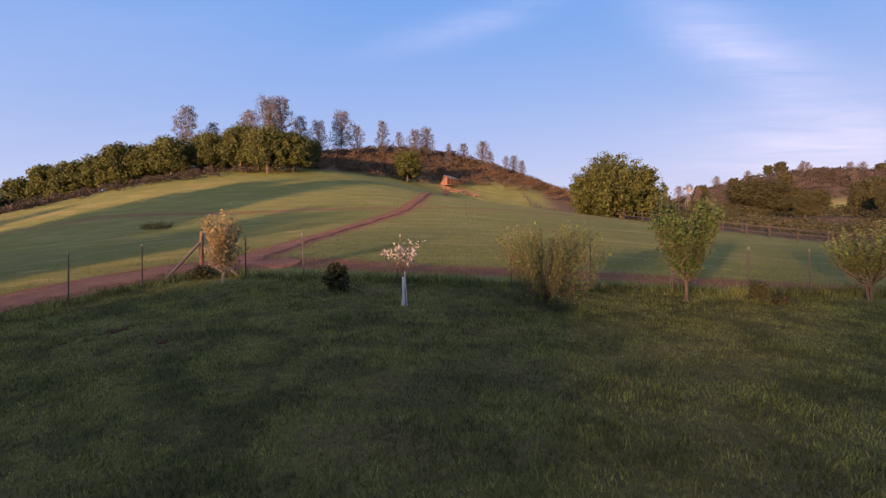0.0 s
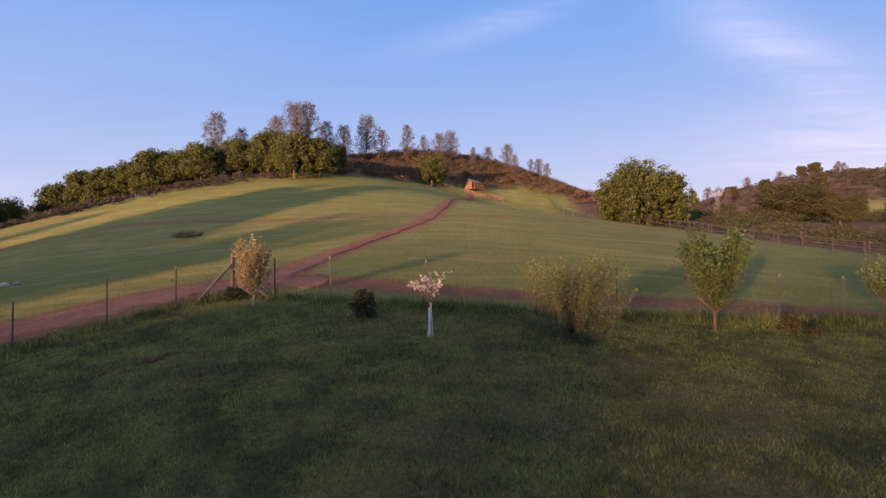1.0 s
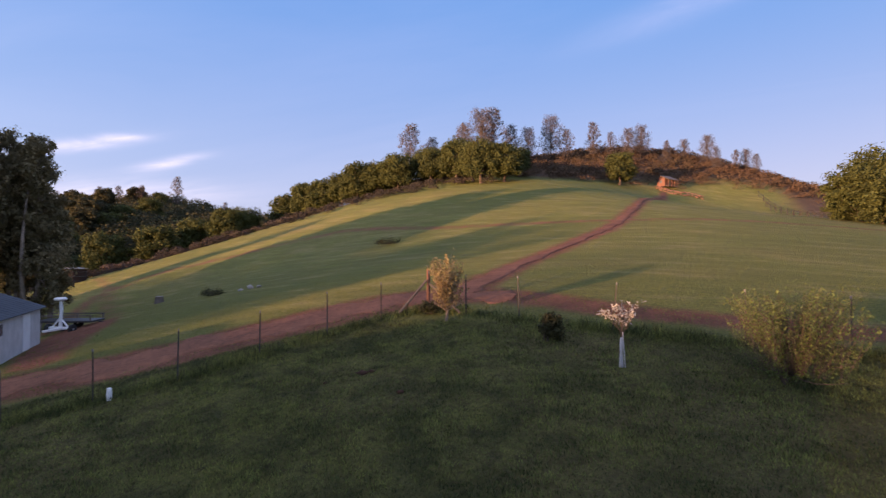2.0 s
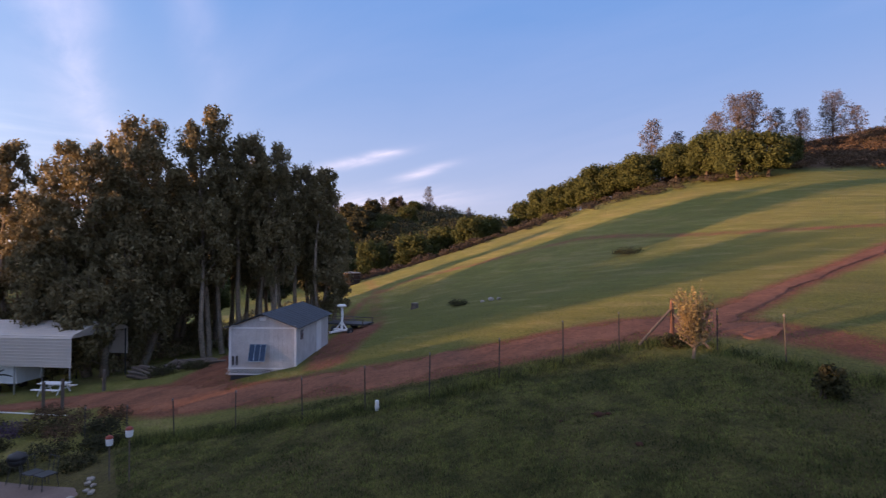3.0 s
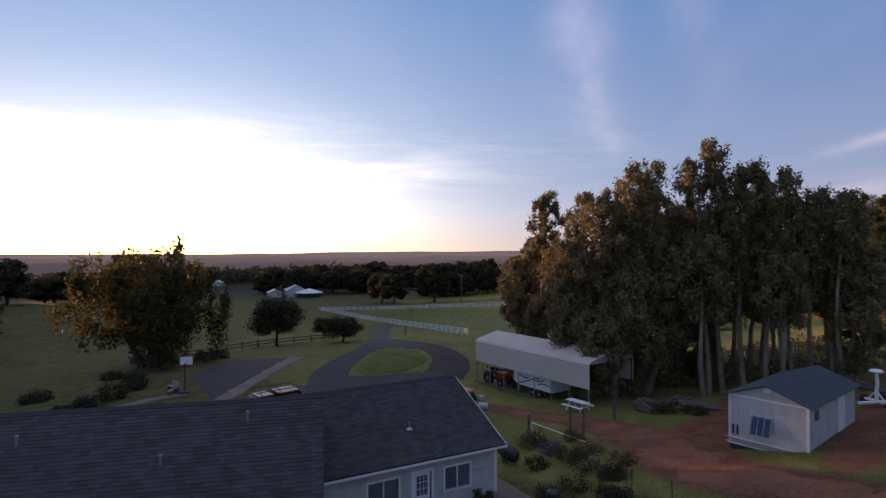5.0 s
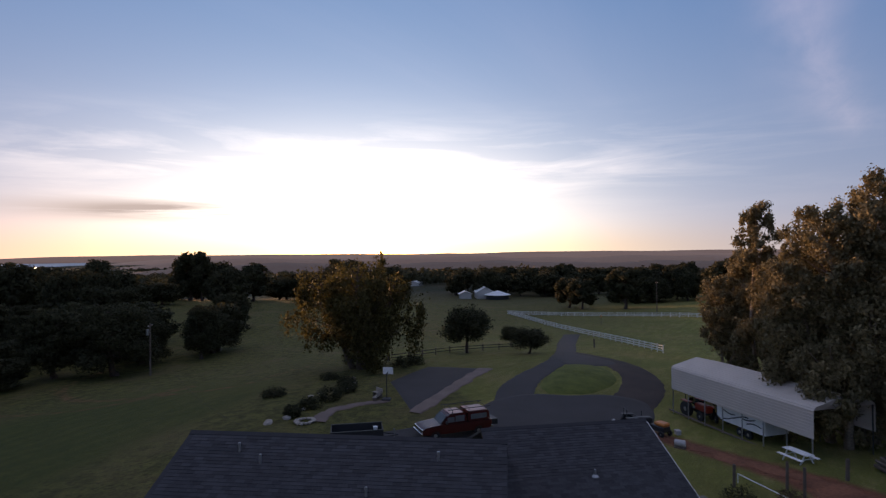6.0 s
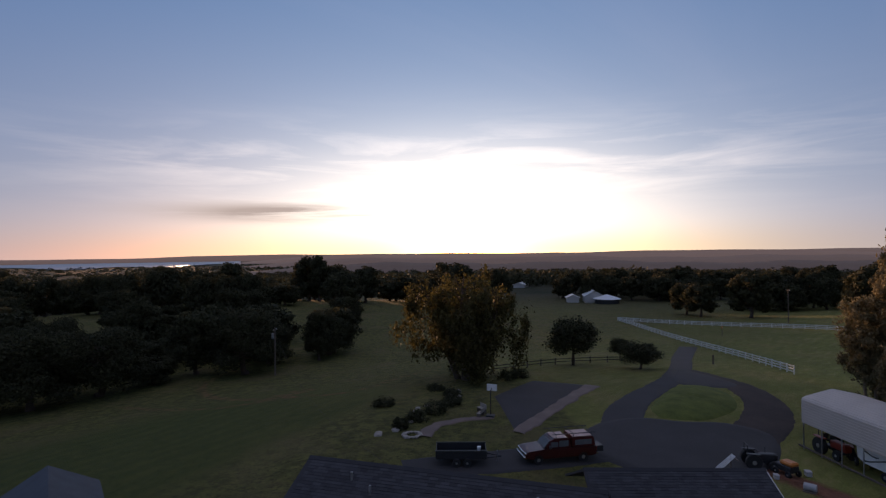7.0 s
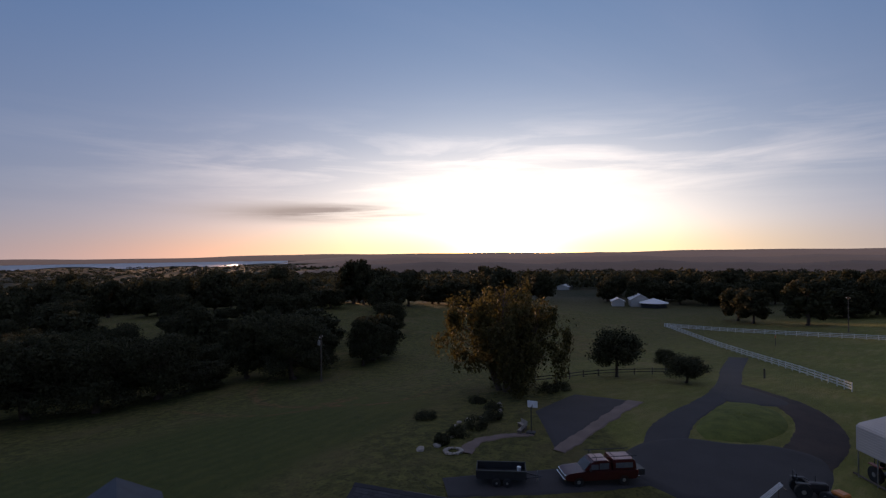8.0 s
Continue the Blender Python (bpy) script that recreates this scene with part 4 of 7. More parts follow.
for i in range(80):
    a = radians(rnd.uniform(88, 121))
    d = rnd.uniform(205, 420)
    if a > radians(109) and d < 300:      # the farmyard lies open
        d += 110
    plant((far_a, far_b)[i % 2], -math.sin(a) * d, math.cos(a) * d, rnd.uniform(0, 360), rnd.uniform(1.2, 1.8), rnd.uniform(1.2, 1.7))
for i in range(46):
    a = radians(rnd.uniform(56, 88))
    d = rnd.uniform(120, 330)
    plant((oak_a, far_b, oak_b)[i % 3], -math.sin(a) * d, math.cos(a) * d, rnd.uniform(0, 360), rnd.uniform(1.0, 1.5), rnd.uniform(1.0, 1.4))


def woodland(name, label, seed, count, place, size, mat, per=48):
    """Far woods: one sheet of many small leafy clumps heaped into crowns."""
    rng = np.random.default_rng(seed)
    x, y, r, h = place(rng, count)
    base = height(x, y)
    d = rng.normal(0, 1, (count, per, 3))
    d /= np.linalg.norm(d, axis=2)[..., None]
    d[..., 2] = np.abs(d[..., 2]) * 1.0
    k = rng.uniform(0.75, 1.1, (count, per, 1))
    c = np.stack([x, y, base + h * 0.3], 1)[:, None] + d * k * np.stack([r, r, h * 0.7], 1)[:, None]
    me = leaf_mesh(name, c.reshape(-1, 3), d.reshape(-1, 3), (rng.uniform(0.6, 1.2, (count, per)) * r[:, None] * size * 1.35).ravel(), mat, rng, aspect=1.3, corners=3)
    return tagged(new(name, me), label, "woods", kind="stuff")


def arc(a0, a1, d0, d1, r0, r1, tall):
    def place(rng, n):
        a, d = np.radians(rng.uniform(a0, a1, n)), d0 * (d1 / d0) ** rng.uniform(0, 1, n)
        r = rng.uniform(r0, r1, n)
        return -np.sin(a) * d, np.cos(a) * d, r, r * tall * rng.uniform(0.8, 1.3, n)
    return place


woodland("far_woods", "dark wooded lowland running to the horizon", 61, 3600, arc(84, 153, 420, 1500, 4, 9, 1.25), 0.4, DARKLEAF)
woodland("far_woods", "dark wooded shore below the lake", 60, 4200, arc(148, 192, 330, 2900, 4, 8, 0.85), 0.4, DARKLEAF)


def ridge_scrub(rng, n):
    """Scrub over the ridge past the valley, open round one grassy clearing."""
    x, y, r, h = arc(-48, -2, 165, 460, 1.0, 2.6, 0.8)(rng, n)
    clear = np.hypot((x - 136) / 13, (y - 240) / 26) < 1
    return np.where(clear, x * 1.25, x), np.where(clear, y * 1.25, y), r, h


woodland("far_woods", "dark oak scrub on the far ridge", 62, 7000, ridge_scrub, 0.24, RIDGELEAF, 52)
woodland("far_woods", "dark wooded hill behind the grove", 63, 2600, arc(46, 84, 170, 520, 1.8, 4.2, 1.2), 0.18, DARKLEAF, 80)


def brush_sheet():
    rng = np.random.default_rng(64)
    x, y = rng.uniform(-78, 22, 4600), rng.uniform(88, 190, 4600)
    keep = (y > brush_edge(x) + 3 * rng.normal(0, 1, len(x))) & (height(x, y) > 14)
    x, y = x[keep], y[keep]
    r = rng.uniform(0.6, 1.7, len(x))
    h = r * rng.uniform(0.7, 1.3, len(x))
    return woodland("hill_brush", "reddish brown chaparral covering the hilltop", 65, len(x), lambda g, n: (x, y, r, h), 0.17, BRUSHLEAF, 96)


brush_sheet()
woodland("undergrowth", "dark thicket under the hillside oaks", 66, 230, arc(24, 66, 88, 104, 0.5, 1.3, 0.9), 0.16, RIDGELEAF, 150)
woodland("undergrowth", "dark thicket under the grove", 67, 260, arc(66, 96, 56, 74, 0.7, 1.8, 0.9), 0.16, GUMLEAF, 170)


def valley_brush():
    """Oak scrub filling the hollow past the pasture fence."""
    rng = np.random.default_rng(68)
    x, y = rng.uniform(14, 120, 2600), rng.uniform(56, 175, 2600)
    keep = (beyond_fence(x, y) > 6 + 2 * rng.normal(0, 1, len(x))) & (np.sin(x / 9) * np.sin(y / 11) > -0.55)
    x, y = x[keep], y[keep]
    r = rng.uniform(0.7, 2.0, len(x))
    return woodland("valley_brush", "dark mixed scrub in the hollow past the fence", 69, len(x), lambda g, n: (x, y, r, r * 1.1), 0.11, DARKLEAF, 130)


valley_brush()
for x, y, s in ((46, 92, 0.5), (54, 84, 0.6), (62, 80, 0.7), (50, 104, 0.6), (58, 112, 0.6), (70, 88, 0.75), (44, 112, 0.5), (78, 98, 0.8), (64, 70, 0.6), (72, 78, 0.7), (84, 90, 0.8)):
    plant((oak_c, oak_d)[rnd.randrange(2)], x, y, rnd.uniform(0, 360), s, s * 0.95)
# a lone tall pine on the saddle beyond the grove
plant(pine_b, -260.5, 185.4, 40, 1.2, 1.4, "lone tall thin pine on the far saddle")
for x, y in ((-287, 140), (-283, 150), (-275, 163), (-270, 172), (-246, 204), (-290, 132), (-279, 156)):
    plant((pine_a, pine_b)[rnd.randrange(2)], x, y, rnd.uniform(0, 360), rnd.uniform(0.6, 0.95))

# the wood south of the meadow, behind the near row
for i in range(44):
    a, d = radians(rnd.uniform(143, 192)), rnd.uniform(122, 212)
    # lower on these bearings, to let the low sun past
    low = radians(146.5) < a < radians(154)
    plant((oak_c, oak_d, far_a)[i % 3], -math.sin(a) * d, math.cos(a) * d, rnd.uniform(0, 360), rnd.uniform(1.1, 1.5), rnd.uniform(0.8, 1.0) if low else rnd.uniform(1.0, 1.45))


# ---- buildings ----
def frame_at(x, y, z, ux, uy):
    """A pose whose x axis runs along (ux, uy)."""
    n = math.hypot(ux, uy)
    ux, uy = ux / n, uy / n
    return Matrix(((ux, -uy, 0, x), (uy, ux, 0, y), (0, 0, 1, z), (0, 0, 0, 1)))


def gable_walls(bm, x0, x1, half, foot, eave, ridge, t=0.15, front_holes=()):
    """Four walls with gable ends; the front (+y) is pierced by holes (x0, x1, z0, z1)."""
    xs = sorted({x0, x1, *[v for h in front_holes for v in h[:2]]})
    for a, b in zip(xs, xs[1:]):
        hole = [h for h in front_holes if h[0] <= a + 1e-6 and h[1] >= b - 1e-6]
        if hole:
            box(bm, a, half - t, foot, b, half, hole[0][2])
            box(bm, a, half - t, hole[0][3], b, half, eave)
        else:
            box(bm, a, half - t, foot, b, half, eave)
    box(bm, x0, -half, foot, x1, -half + t, eave)
    rise = ridge - 0.1
    for a, b in ((x0, x0 + t), (x1 - t, x1)):
        vs = [(-half + t, foot), (half - t, foot), (half - t, eave), (0, rise), (-half + t, eave)]
        p = [bm.verts.new((a, y, z)) for y, z in vs]
        q = [bm.verts.new((b, y, z)) for y, z in vs]
        for i in range(5):
            bm.faces.new((p[i], p[(i + 1) % 5], q[(i + 1) % 5], q[i]))
        bm.faces.new(p[::-1]), bm.faces.new(q)
    bmesh.ops.recalc_face_normals(bm, faces=bm.faces)
    return bm


def roof_slab(x0, x1, half, eave, ridge, side, t=0.12):
    """One slope of a gable roof, a slab."""
    bm = bmesh.new()
    y = half * side
    n = Vector((0, (ridge - eave) * side, half)).normalized() * t
    a = [(x0, 0, ridge), (x1, 0, ridge), (x1, y, eave), (x0, y, eave)]
    top = [bm.verts.new(v) for v in a]
    low = [bm.verts.new(Vector(v) - n) for v in a]
    for i in range(4):
        bm.faces.new((top[i], top[(i + 1) % 4], low[(i + 1) % 4], low[i]))
    bm.faces.new(top), bm.faces.new(low[::-1])
    bmesh.ops.recalc_face_normals(bm, faces=bm.faces)
    return bm


def shingle_slope(parent, x0, x1, half, eave, ridge, side, singles, seed, high=0.17, wide=0.36):
    """Rows of lapped shingles over one slope: the first rows up from the eave each apart, the rest in one mesh."""
    rng = np.random.default_rng(seed)
    run = math.hypot(half, ridge - eave)
    along = Vector((0, half * side, eave - ridge)) / run
    up = Vector((0, (ridge - eave) * side, half)).normalized()
    rows, cols = int(run / high), int((x1 - x0) / wide)
    one = bmesh.new()
    box(one, 0.004, 0, 0, wide - 0.004, 1, 1)
    cell = bpy.data.meshes.new("shingle")
    one.to_mesh(cell), one.free()
    cell.materials.append(SHINGLE_ONE)
    verts, faces, done = [], [], 0
    cube = [(0, 1, 3, 2), (4, 6, 7, 5), (0, 4, 5, 1), (2, 3, 7, 6), (0, 2, 6, 4), (1, 5, 7, 3)]
    for r in range(rows):
        s = run - r * high - high
        for c in range(cols):
            x = x0 + c * wide + (wide / 2 if r % 2 else 0) * (c < cols - 1)
            th = 0.010 + rng.uniform(0, 0.010)
            base = Vector((x, 0, ridge)) + along * (s - 0.01) + up * 0.004
            tilt = up * th
            if done < singles:
                m = Matrix.Identity(4)
                m.col[0] = (1, 0, 0, 0)
                m.col[1] = (*(along * (high + 0.02)), 0)
                m.col[2] = (*tilt, 0)
                m.col[3] = (*base, 1)
                ob = new("shingle", cell)
                ob.parent, ob.matrix_basis = parent, m
                done += 1
                continue
            o = len(verts)
            w = wide - 0.008
            for i in range(8):
                verts.append(base + Vector((0.004 + w * (i & 1), 0, 0)) + along * ((high + 0.02) * ((i >> 1) & 1)) + tilt * (0.25 + 0.75 * ((i >> 1) & 1)) * ((i >> 2) & 1))
            faces += [tuple(o + k for k in f) for f in cube]
    me = mesh_of("shingles", verts, faces, SHINGLE)
    ob = new("shingles", me)
    ob.parent = parent
    tagged(ob, kind="stuff")
    return ob


def varied(name, base, spread, by_object, rough=0.85, fine=50.0, bump=0.4):
    """A colour that differs from piece to piece."""
    m = material(name, base, rough, second=tuple(c * 0.7 for c in base), scale=2.0, fine=fine, bump=bump)
    nt = m.node_tree
    N, L = nt.nodes.new, nt.links.new
    b = nt.nodes["Principled BSDF"]
    old = b.inputs["Base Color"].links[0].from_socket
    src = N("ShaderNodeObjectInfo").outputs["Random"] if by_object else N("ShaderNodeNewGeometry").outputs["Random Per Island"]
    rng, hsv = N("ShaderNodeMapRange"), N("ShaderNodeHueSaturation")
    rng.inputs[3].default_value, rng.inputs[4].default_value = 1 - spread, 1 + spread
    L(src, rng.inputs[0]), L(rng.outputs[0], hsv.inputs["Value"]), L(old, hsv.inputs["Color"]), L(hsv.outputs[0], b.inputs["Base Color"])
    return m


SHINGLE = varied("asphalt_shingles", (0.043, 0.042, 0.046), 0.32, False)
SHINGLE_ONE = varied("asphalt_shingle", (0.043, 0.042, 0.046), 0.32, True)
SIDING = varied("lap_siding", (0.55, 0.52, 0.475), 0.05, False, 0.6, 20.0, 0.1)
SHEDBOARD = varied("white_shed_boards", (0.60, 0.58, 0.56), 0.05, True, 0.55, 12.0, 0.1)
PLANK = varied("grey_planks", (0.045, 0.036, 0.03), 0.25, True, 0.85, 30.0)
WHITEPLANK = varied("white_boards", (0.76, 0.76, 0.74), 0.06, True, 0.5, 20.0, 0.1)


def window(parent, x0, x1, z0, z1, y, panes=2):
    """A sliding window set in a wall facing +y."""
    bm = bmesh.new()
    w = 0.09
    box(bm, x0 - w, y - 0.06, z0 - w, x1 + w, y + 0.035, z0, 0.006)
    box(bm, x0 - w, y - 0.06, z1, x1 + w, y + 0.035, z1 + w, 0.006)
    box(bm, x0 - w, y - 0.06, z0, x0, y + 0.03, z1, 0.006)
    box(bm, x1, y - 0.06, z0, x1 + w, y + 0.03, z1, 0.006)
    for i in range(1, panes):
        xm = x0 + (x1 - x0) * i / panes
        box(bm, xm - 0.03, y - 0.07, z0, xm + 0.03, y + 0.0, z1)
    f = part("window", bm, WHITE, parent, "white-framed sliding window")
    for i in range(panes):
        a, b = x0 + (x1 - x0) * i / panes, x0 + (x1 - x0) * (i + 1) / panes
        part("pane", boxed(a + 0.01, y - 0.10, z0 + 0.005, b - 0.01, y - 0.085, z1 - 0.005), GLASS, f)
    return f


def lap_front(parent, x0, x1, z0, z1, y, holes, high=0.2):
    """Lapped boards on a wall facing +y, cut at the openings."""
    bm = bmesh.new()
    z = z0
    while z < z1 - 0.02:
        top = min(z + high, z1)
        spans = [(x0, x1)]
        for h in holes:
            if h[2] - 0.09 < top and h[3] + 0.09 > z:
                spans = [s for a, b in spans for s in ((a, min(b, h[0] - 0.09)), (max(a, h[1] + 0.09), b)) if s[1] - s[0] > 0.02]
        for a, b in spans:
            vs = [bm.verts.new(v) for v in ((a, y + 0.028, z), (b, y + 0.028, z), (b, y + 0.01, top), (a, y + 0.01, top), (a, y + 0.002, z), (b, y + 0.002, z), (b, y + 0.002, top), (a, y + 0.002, top))]
            for q in ((0, 1, 2, 3), (4, 7, 6, 5), (0, 4, 5, 1), (3, 2, 6, 7), (0, 3, 7, 4), (1, 5, 6, 2)):
                bm.faces.new([vs[i] for i in q])
        z = top
    return part("siding", bm, SIDING, parent)


def build_house():
    house = thing("house", frame_at(-29.2, -6.1, 0, 0.65, -0.76), "cream house with a grey shingle roof and white trim", "house")
    wall_y, eave, ridge, half = 4.45, 2.75, 5.0, 4.9
    L = 8.8
    holes = [(1.75, 3.05, 1.02, 2.02), (3.75, 4.65, 0.02, 2.06), (5.35, 6.75, 1.02, 2.02)]
    part("wall", gable_walls(bmesh.new(), 0.3, L - 1.2, wall_y, -1.6, eave + 0.12, ridge, front_holes=holes), CREAM, house)
    lap_front(house, 0.32, L, -0.3, eave + 0.1, wall_y, holes)
    window(house, *holes[0], wall_y), window(house, *holes[2], wall_y)
    # door with a glazed upper half
    door = part("door", boxed(3.79, wall_y - 0.1, 0.03, 4.61, wall_y - 0.05, 2.04, 0.008), WHITE, house, "white door with a nine-pane light")
    for i in range(3):
        for j in range(3):
            part("pane", boxed(3.93 + i * 0.185, wall_y - 0.052, 1.02 + j * 0.3, 4.09 + i * 0.185, wall_y - 0.046, 1.29 + j * 0.3), GLASS, door)
    part("door_handle", tube(tubed((4.54, wall_y - 0.05, 0.98), (4.54, wall_y + 0.03, 0.98), 0.012), (4.54, wall_y + 0.02, 0.98), (4.44, wall_y + 0.02, 0.98), 0.012), CHROME, door)
    bm = bmesh.new()
    for a, b in ((3.64, 3.75), (4.65, 4.76)):
        box(bm, a, wall_y - 0.05, 0.0, b, wall_y + 0.04, 2.17)
    box(bm, 3.64, wall_y - 0.05, 2.06, 4.76, wall_y + 0.045, 2.17)
    part("door_frame", bm, WHITE, house)
    bm = bmesh.new()
    box(bm, 0.26, wall_y - 0.12, -1.0, 0.4, wall_y + 0.04, eave)
    part("corner_trim", bm, WHITE, house)
    front = part("roof", roof_slab(0, L, half, eave, ridge, 1), SHINGLE, house)
    part("roof", roof_slab(0, L, half, eave, ridge, -1), SHINGLE, house)
    shingle_slope(front, 0.02, L, half, eave, ridge, 1, 290, 4)
    part("ridge_cap", prism(bmesh.new(), [(-0.16, -0.075), (0, 0.03), (0.16, -0.075), (0.16, -0.045), (0, 0.065), (-0.16, -0.045)], 0, 1), SHINGLE, house).matrix_basis = Matrix.Translation((0, 0, ridge)) @ Matrix.Rotation(radians(-90), 4, "Z") @ Matrix.Diagonal((1, L, 1, 1))
    part("gutter", prism(bmesh.new(), [(-0.02, 0), (0.1, 0), (0.12, 0.11), (0.10, 0.11), (0.085, 0.02), (-0.02, 0.02)], 0, 1), WHITE, house, "white rain gutter").matrix_basis = Matrix.Translation((0, half, eave - 0.14)) @ Matrix(((0, 1, 0, 0), (1, 0, 0, 0), (0, 0, 1, 0), (0, 0, 0, 1))) @ Matrix.Diagonal((1, L, 1, 1))
    bm = bmesh.new()      # barge boards on the gable end
    for side in (1, -1):
        n = Vector((0, (ridge - eave) * side, half)).normalized()
        a = [Vector((-0.03, 0, ridge)), Vector((-0.03, half * side, eave))]
        q = [a[0], a[1], a[1] - n * 0.2, a[0] - n * 0.2]
        p0, p1 = [bm.verts.new(v) for v in q], [bm.verts.new(v + Vector((0.03, 0, 0))) for v in q]
        for i in range(4):
            bm.faces.new((p0[i], p0[(i + 1) % 4], p1[(i + 1) % 4], p1[i]))
        bm.faces.new(p0), bm.faces.new(p1[::-1])
    part("barge_board", bm, WHITE, house)
    for x, y in ((4.2, 3.1), (8.6, 1.6)):
        z = ridge - (ridge - eave) * y / half
        bm = tubed((x, y, z - 0.05), (x, y, z + 0.32), 0.05, n=10)
        lathe(bm, [(0.17, z + 0.0), (0.15, z + 0.03), (0.06, z + 0.1)], 10, Matrix.Translation((x, y, 0)))
        part("roof_vent", bm, GALV, house, "grey plumbing vent")

    # the taller part nearer the lawn
    M2 = frame_at(-18.9, -9.2, 0, 0.42, -0.907)
    rel = house.matrix_basis.inverted() @ M2
    L2, half2, eave2, ridge2 = 13.2, 6.6, 3.3, 6.4
    made = [part("wall", gable_walls(bmesh.new(), 0.35, L2 - 0.35, half2 - 0.45, -1.6, eave2 + 0.1, ridge2), CREAM, house)]
    made.append(part("roof", roof_slab(0, L2, half2, eave2, ridge2, 1), SHINGLE, house))
    made.append(part("roof", roof_slab(0, L2, half2, eave2, ridge2, -1), SHINGLE, house))
    cap = part("ridge_cap", prism(bmesh.new(), [(-0.16, -0.075), (0, 0.03), (0.16, -0.075), (0.16, -0.045), (0, 0.065), (-0.16, -0.045)], 0, L2), SHINGLE, house)
    for ob in made:
        ob.matrix_basis = rel
    cap.matrix_basis = rel @ Matrix.Translation((0, 0, ridge2)) @ Matrix.Rotation(radians(-90), 4, "Z")
    shingle_slope(made[1], 0.02, L2, half2, eave2, ridge2, 1, 0, 5)
    g = part("gutter", prism(bmesh.new(), [(-0.02, 0), (0.1, 0), (0.12, 0.11), (0.10, 0.11), (0.085, 0.02), (-0.02, 0.02)], 0, L2), WHITE, house)
    g.matrix_basis = rel @ Matrix.Translation((0, half2, eave2 - 0.14)) @ Matrix(((0, 1, 0, 0), (1, 0, 0, 0), (0, 0, 1, 0), (0, 0, 0, 1)))
    for x, y in ((2.6, 1.0), (5.0, 2.6), (9.5, 1.4), (10.6, 0.9)):
        z = ridge2 - (ridge2 - eave2) * y / half2
        bm = tubed((x, y, z - 0.05), (x, y, z + 0.34), 0.05, n=10)
        v = part("roof_vent", bm, GALV, house)
        v.matrix_basis = rel
    return house


build_house()


def build_shed():
    z = 2.58
    shed = thing("shed", frame_at(-27.2, 10.6, z, -0.63, -0.775), "white storage shed with a blue-grey metal roof", "shed")
    # local x along the gable front, y runs back... the front faces the lawn
    W, D, H, rise = 3.5, 6.7, 2.12, 0.66
    m = Matrix(((1, 0, 0, 0), (0, -1, 0, 0), (0, 0, 1, 0), (0, 0, 0, 1)))
    # upright boards: both gables, then the long sides
    n = 15
    for i in range(n):
        a, b = W * i / n, W * (i + 1) / n
        for y0, y1 in ((0.0, 0.04), (D - 0.04, D)):
            ha = H + rise * (1 - abs(2 * a / W - 1)) - 0.03
            hb = H + rise * (1 - abs(2 * b / W - 1)) - 0.03
            bm = bmesh.new()
            p = [bm.verts.new(v) for v in ((a + 0.003, y0, 0), (b - 0.003, y0, 0), (b - 0.003, y0, hb), (a + 0.003, y0, ha), (a + 0.003, y1, 0), (b - 0.003, y1, 0), (b - 0.003, y1, hb), (a + 0.003, y1, ha))]
            for q in ((0, 1, 2, 3), (7, 6, 5, 4), (0, 4, 5, 1), (1, 5, 6, 2), (2, 6, 7, 3), (3, 7, 4, 0)):
                bm.faces.new([p[k] for k in q])
            bmesh.ops.recalc_face_normals(bm, faces=bm.faces)
            part("board", bm, SHEDBOARD, shed)
    for x0, x1 in ((0, 0.04), (W - 0.04, W)):
        for i in range(24):
            a, b = D * i / 24, D * (i + 1) / 24
            part("board", boxed(x0, a + 0.003, 0, x1, b - 0.003, H), SHEDBOARD, shed)
        part("lining", boxed(x0 + 0.006, 0.02, 0, x1 - 0.006, D - 0.02, H - 0.01), SHEDW, shed)
    part("back_lining", boxed(0.05, 0.045, 0.02, W - 0.05, 0.06, H + 0.1), SHEDW, shed)
    for x in (-0.02, W - 0.09):
        part("corner_trim", boxed(x, -0.025, 0, x + 0.11, 0.06, H - 0.02), WHITE, shed)
    part("gable_trim", box(bmesh.new(), 0, -0.02, H - 0.09, W, 0.0, H + 0.0), WHITE, shed)
    part("gable_vent", boxed(W / 2 - 0.17, -0.03, H + 0.33, W / 2 + 0.17, 0.0, H + 0.55, 0.01), WHITE, shed)
    for side in (0, 1):
        a, o = 0.22, 0.25
        x_e = -a if side == 0 else W + a
        z_e = H - rise * a / (W / 2) + 0.03
        slabs = 13
        for i in range(slabs):
            y0, y1 = -o + (D + 2 * o) * i / slabs, -o + (D + 2 * o) * (i + 1) / slabs
            bm, ends = bmesh.new(), []
            for x, zz in ((x_e, z_e), (W / 2, H + rise + 0.03)):
                ends.append([bm.verts.new((x, y, zz + t)) for y, t in ((y0, 0.0), (y1, 0.0), (y1, 0.05), (y1 - 0.03, 0.05), (y1 - 0.045, 0.03), (y0, 0.03))])
            for k in range(6):
                bm.faces.new((ends[0][k], ends[0][(k + 1) % 6], ends[1][(k + 1) % 6], ends[1][k]))
            bm.faces.new(ends[0][::-1]), bm.faces.new(ends[1])
            bmesh.ops.recalc_face_normals(bm, faces=bm.faces)
            part("roof_sheet", bm, SLATE, shed)
    bm = bmesh.new()
    step = 0.14
    i = 0
    while i * step < W - 0.1:      # lattice skirt
        x = i * step
        for d in (1, -1):
            tube(bm, (x + (0 if d > 0 else 0.3), -0.005, -0.32), (x + (0.3 if d > 0 else 0), -0.005, -0.02), 0.012, n=4)
        i += 1
    box(bm, 0, -0.02, -0.06, W + 0.05, 0.0, 0.02)
    box(bm, 0, -0.02, -0.36, W + 0.05, 0.0, -0.3)
    part("lattice_skirt", bm, WHITE, shed)
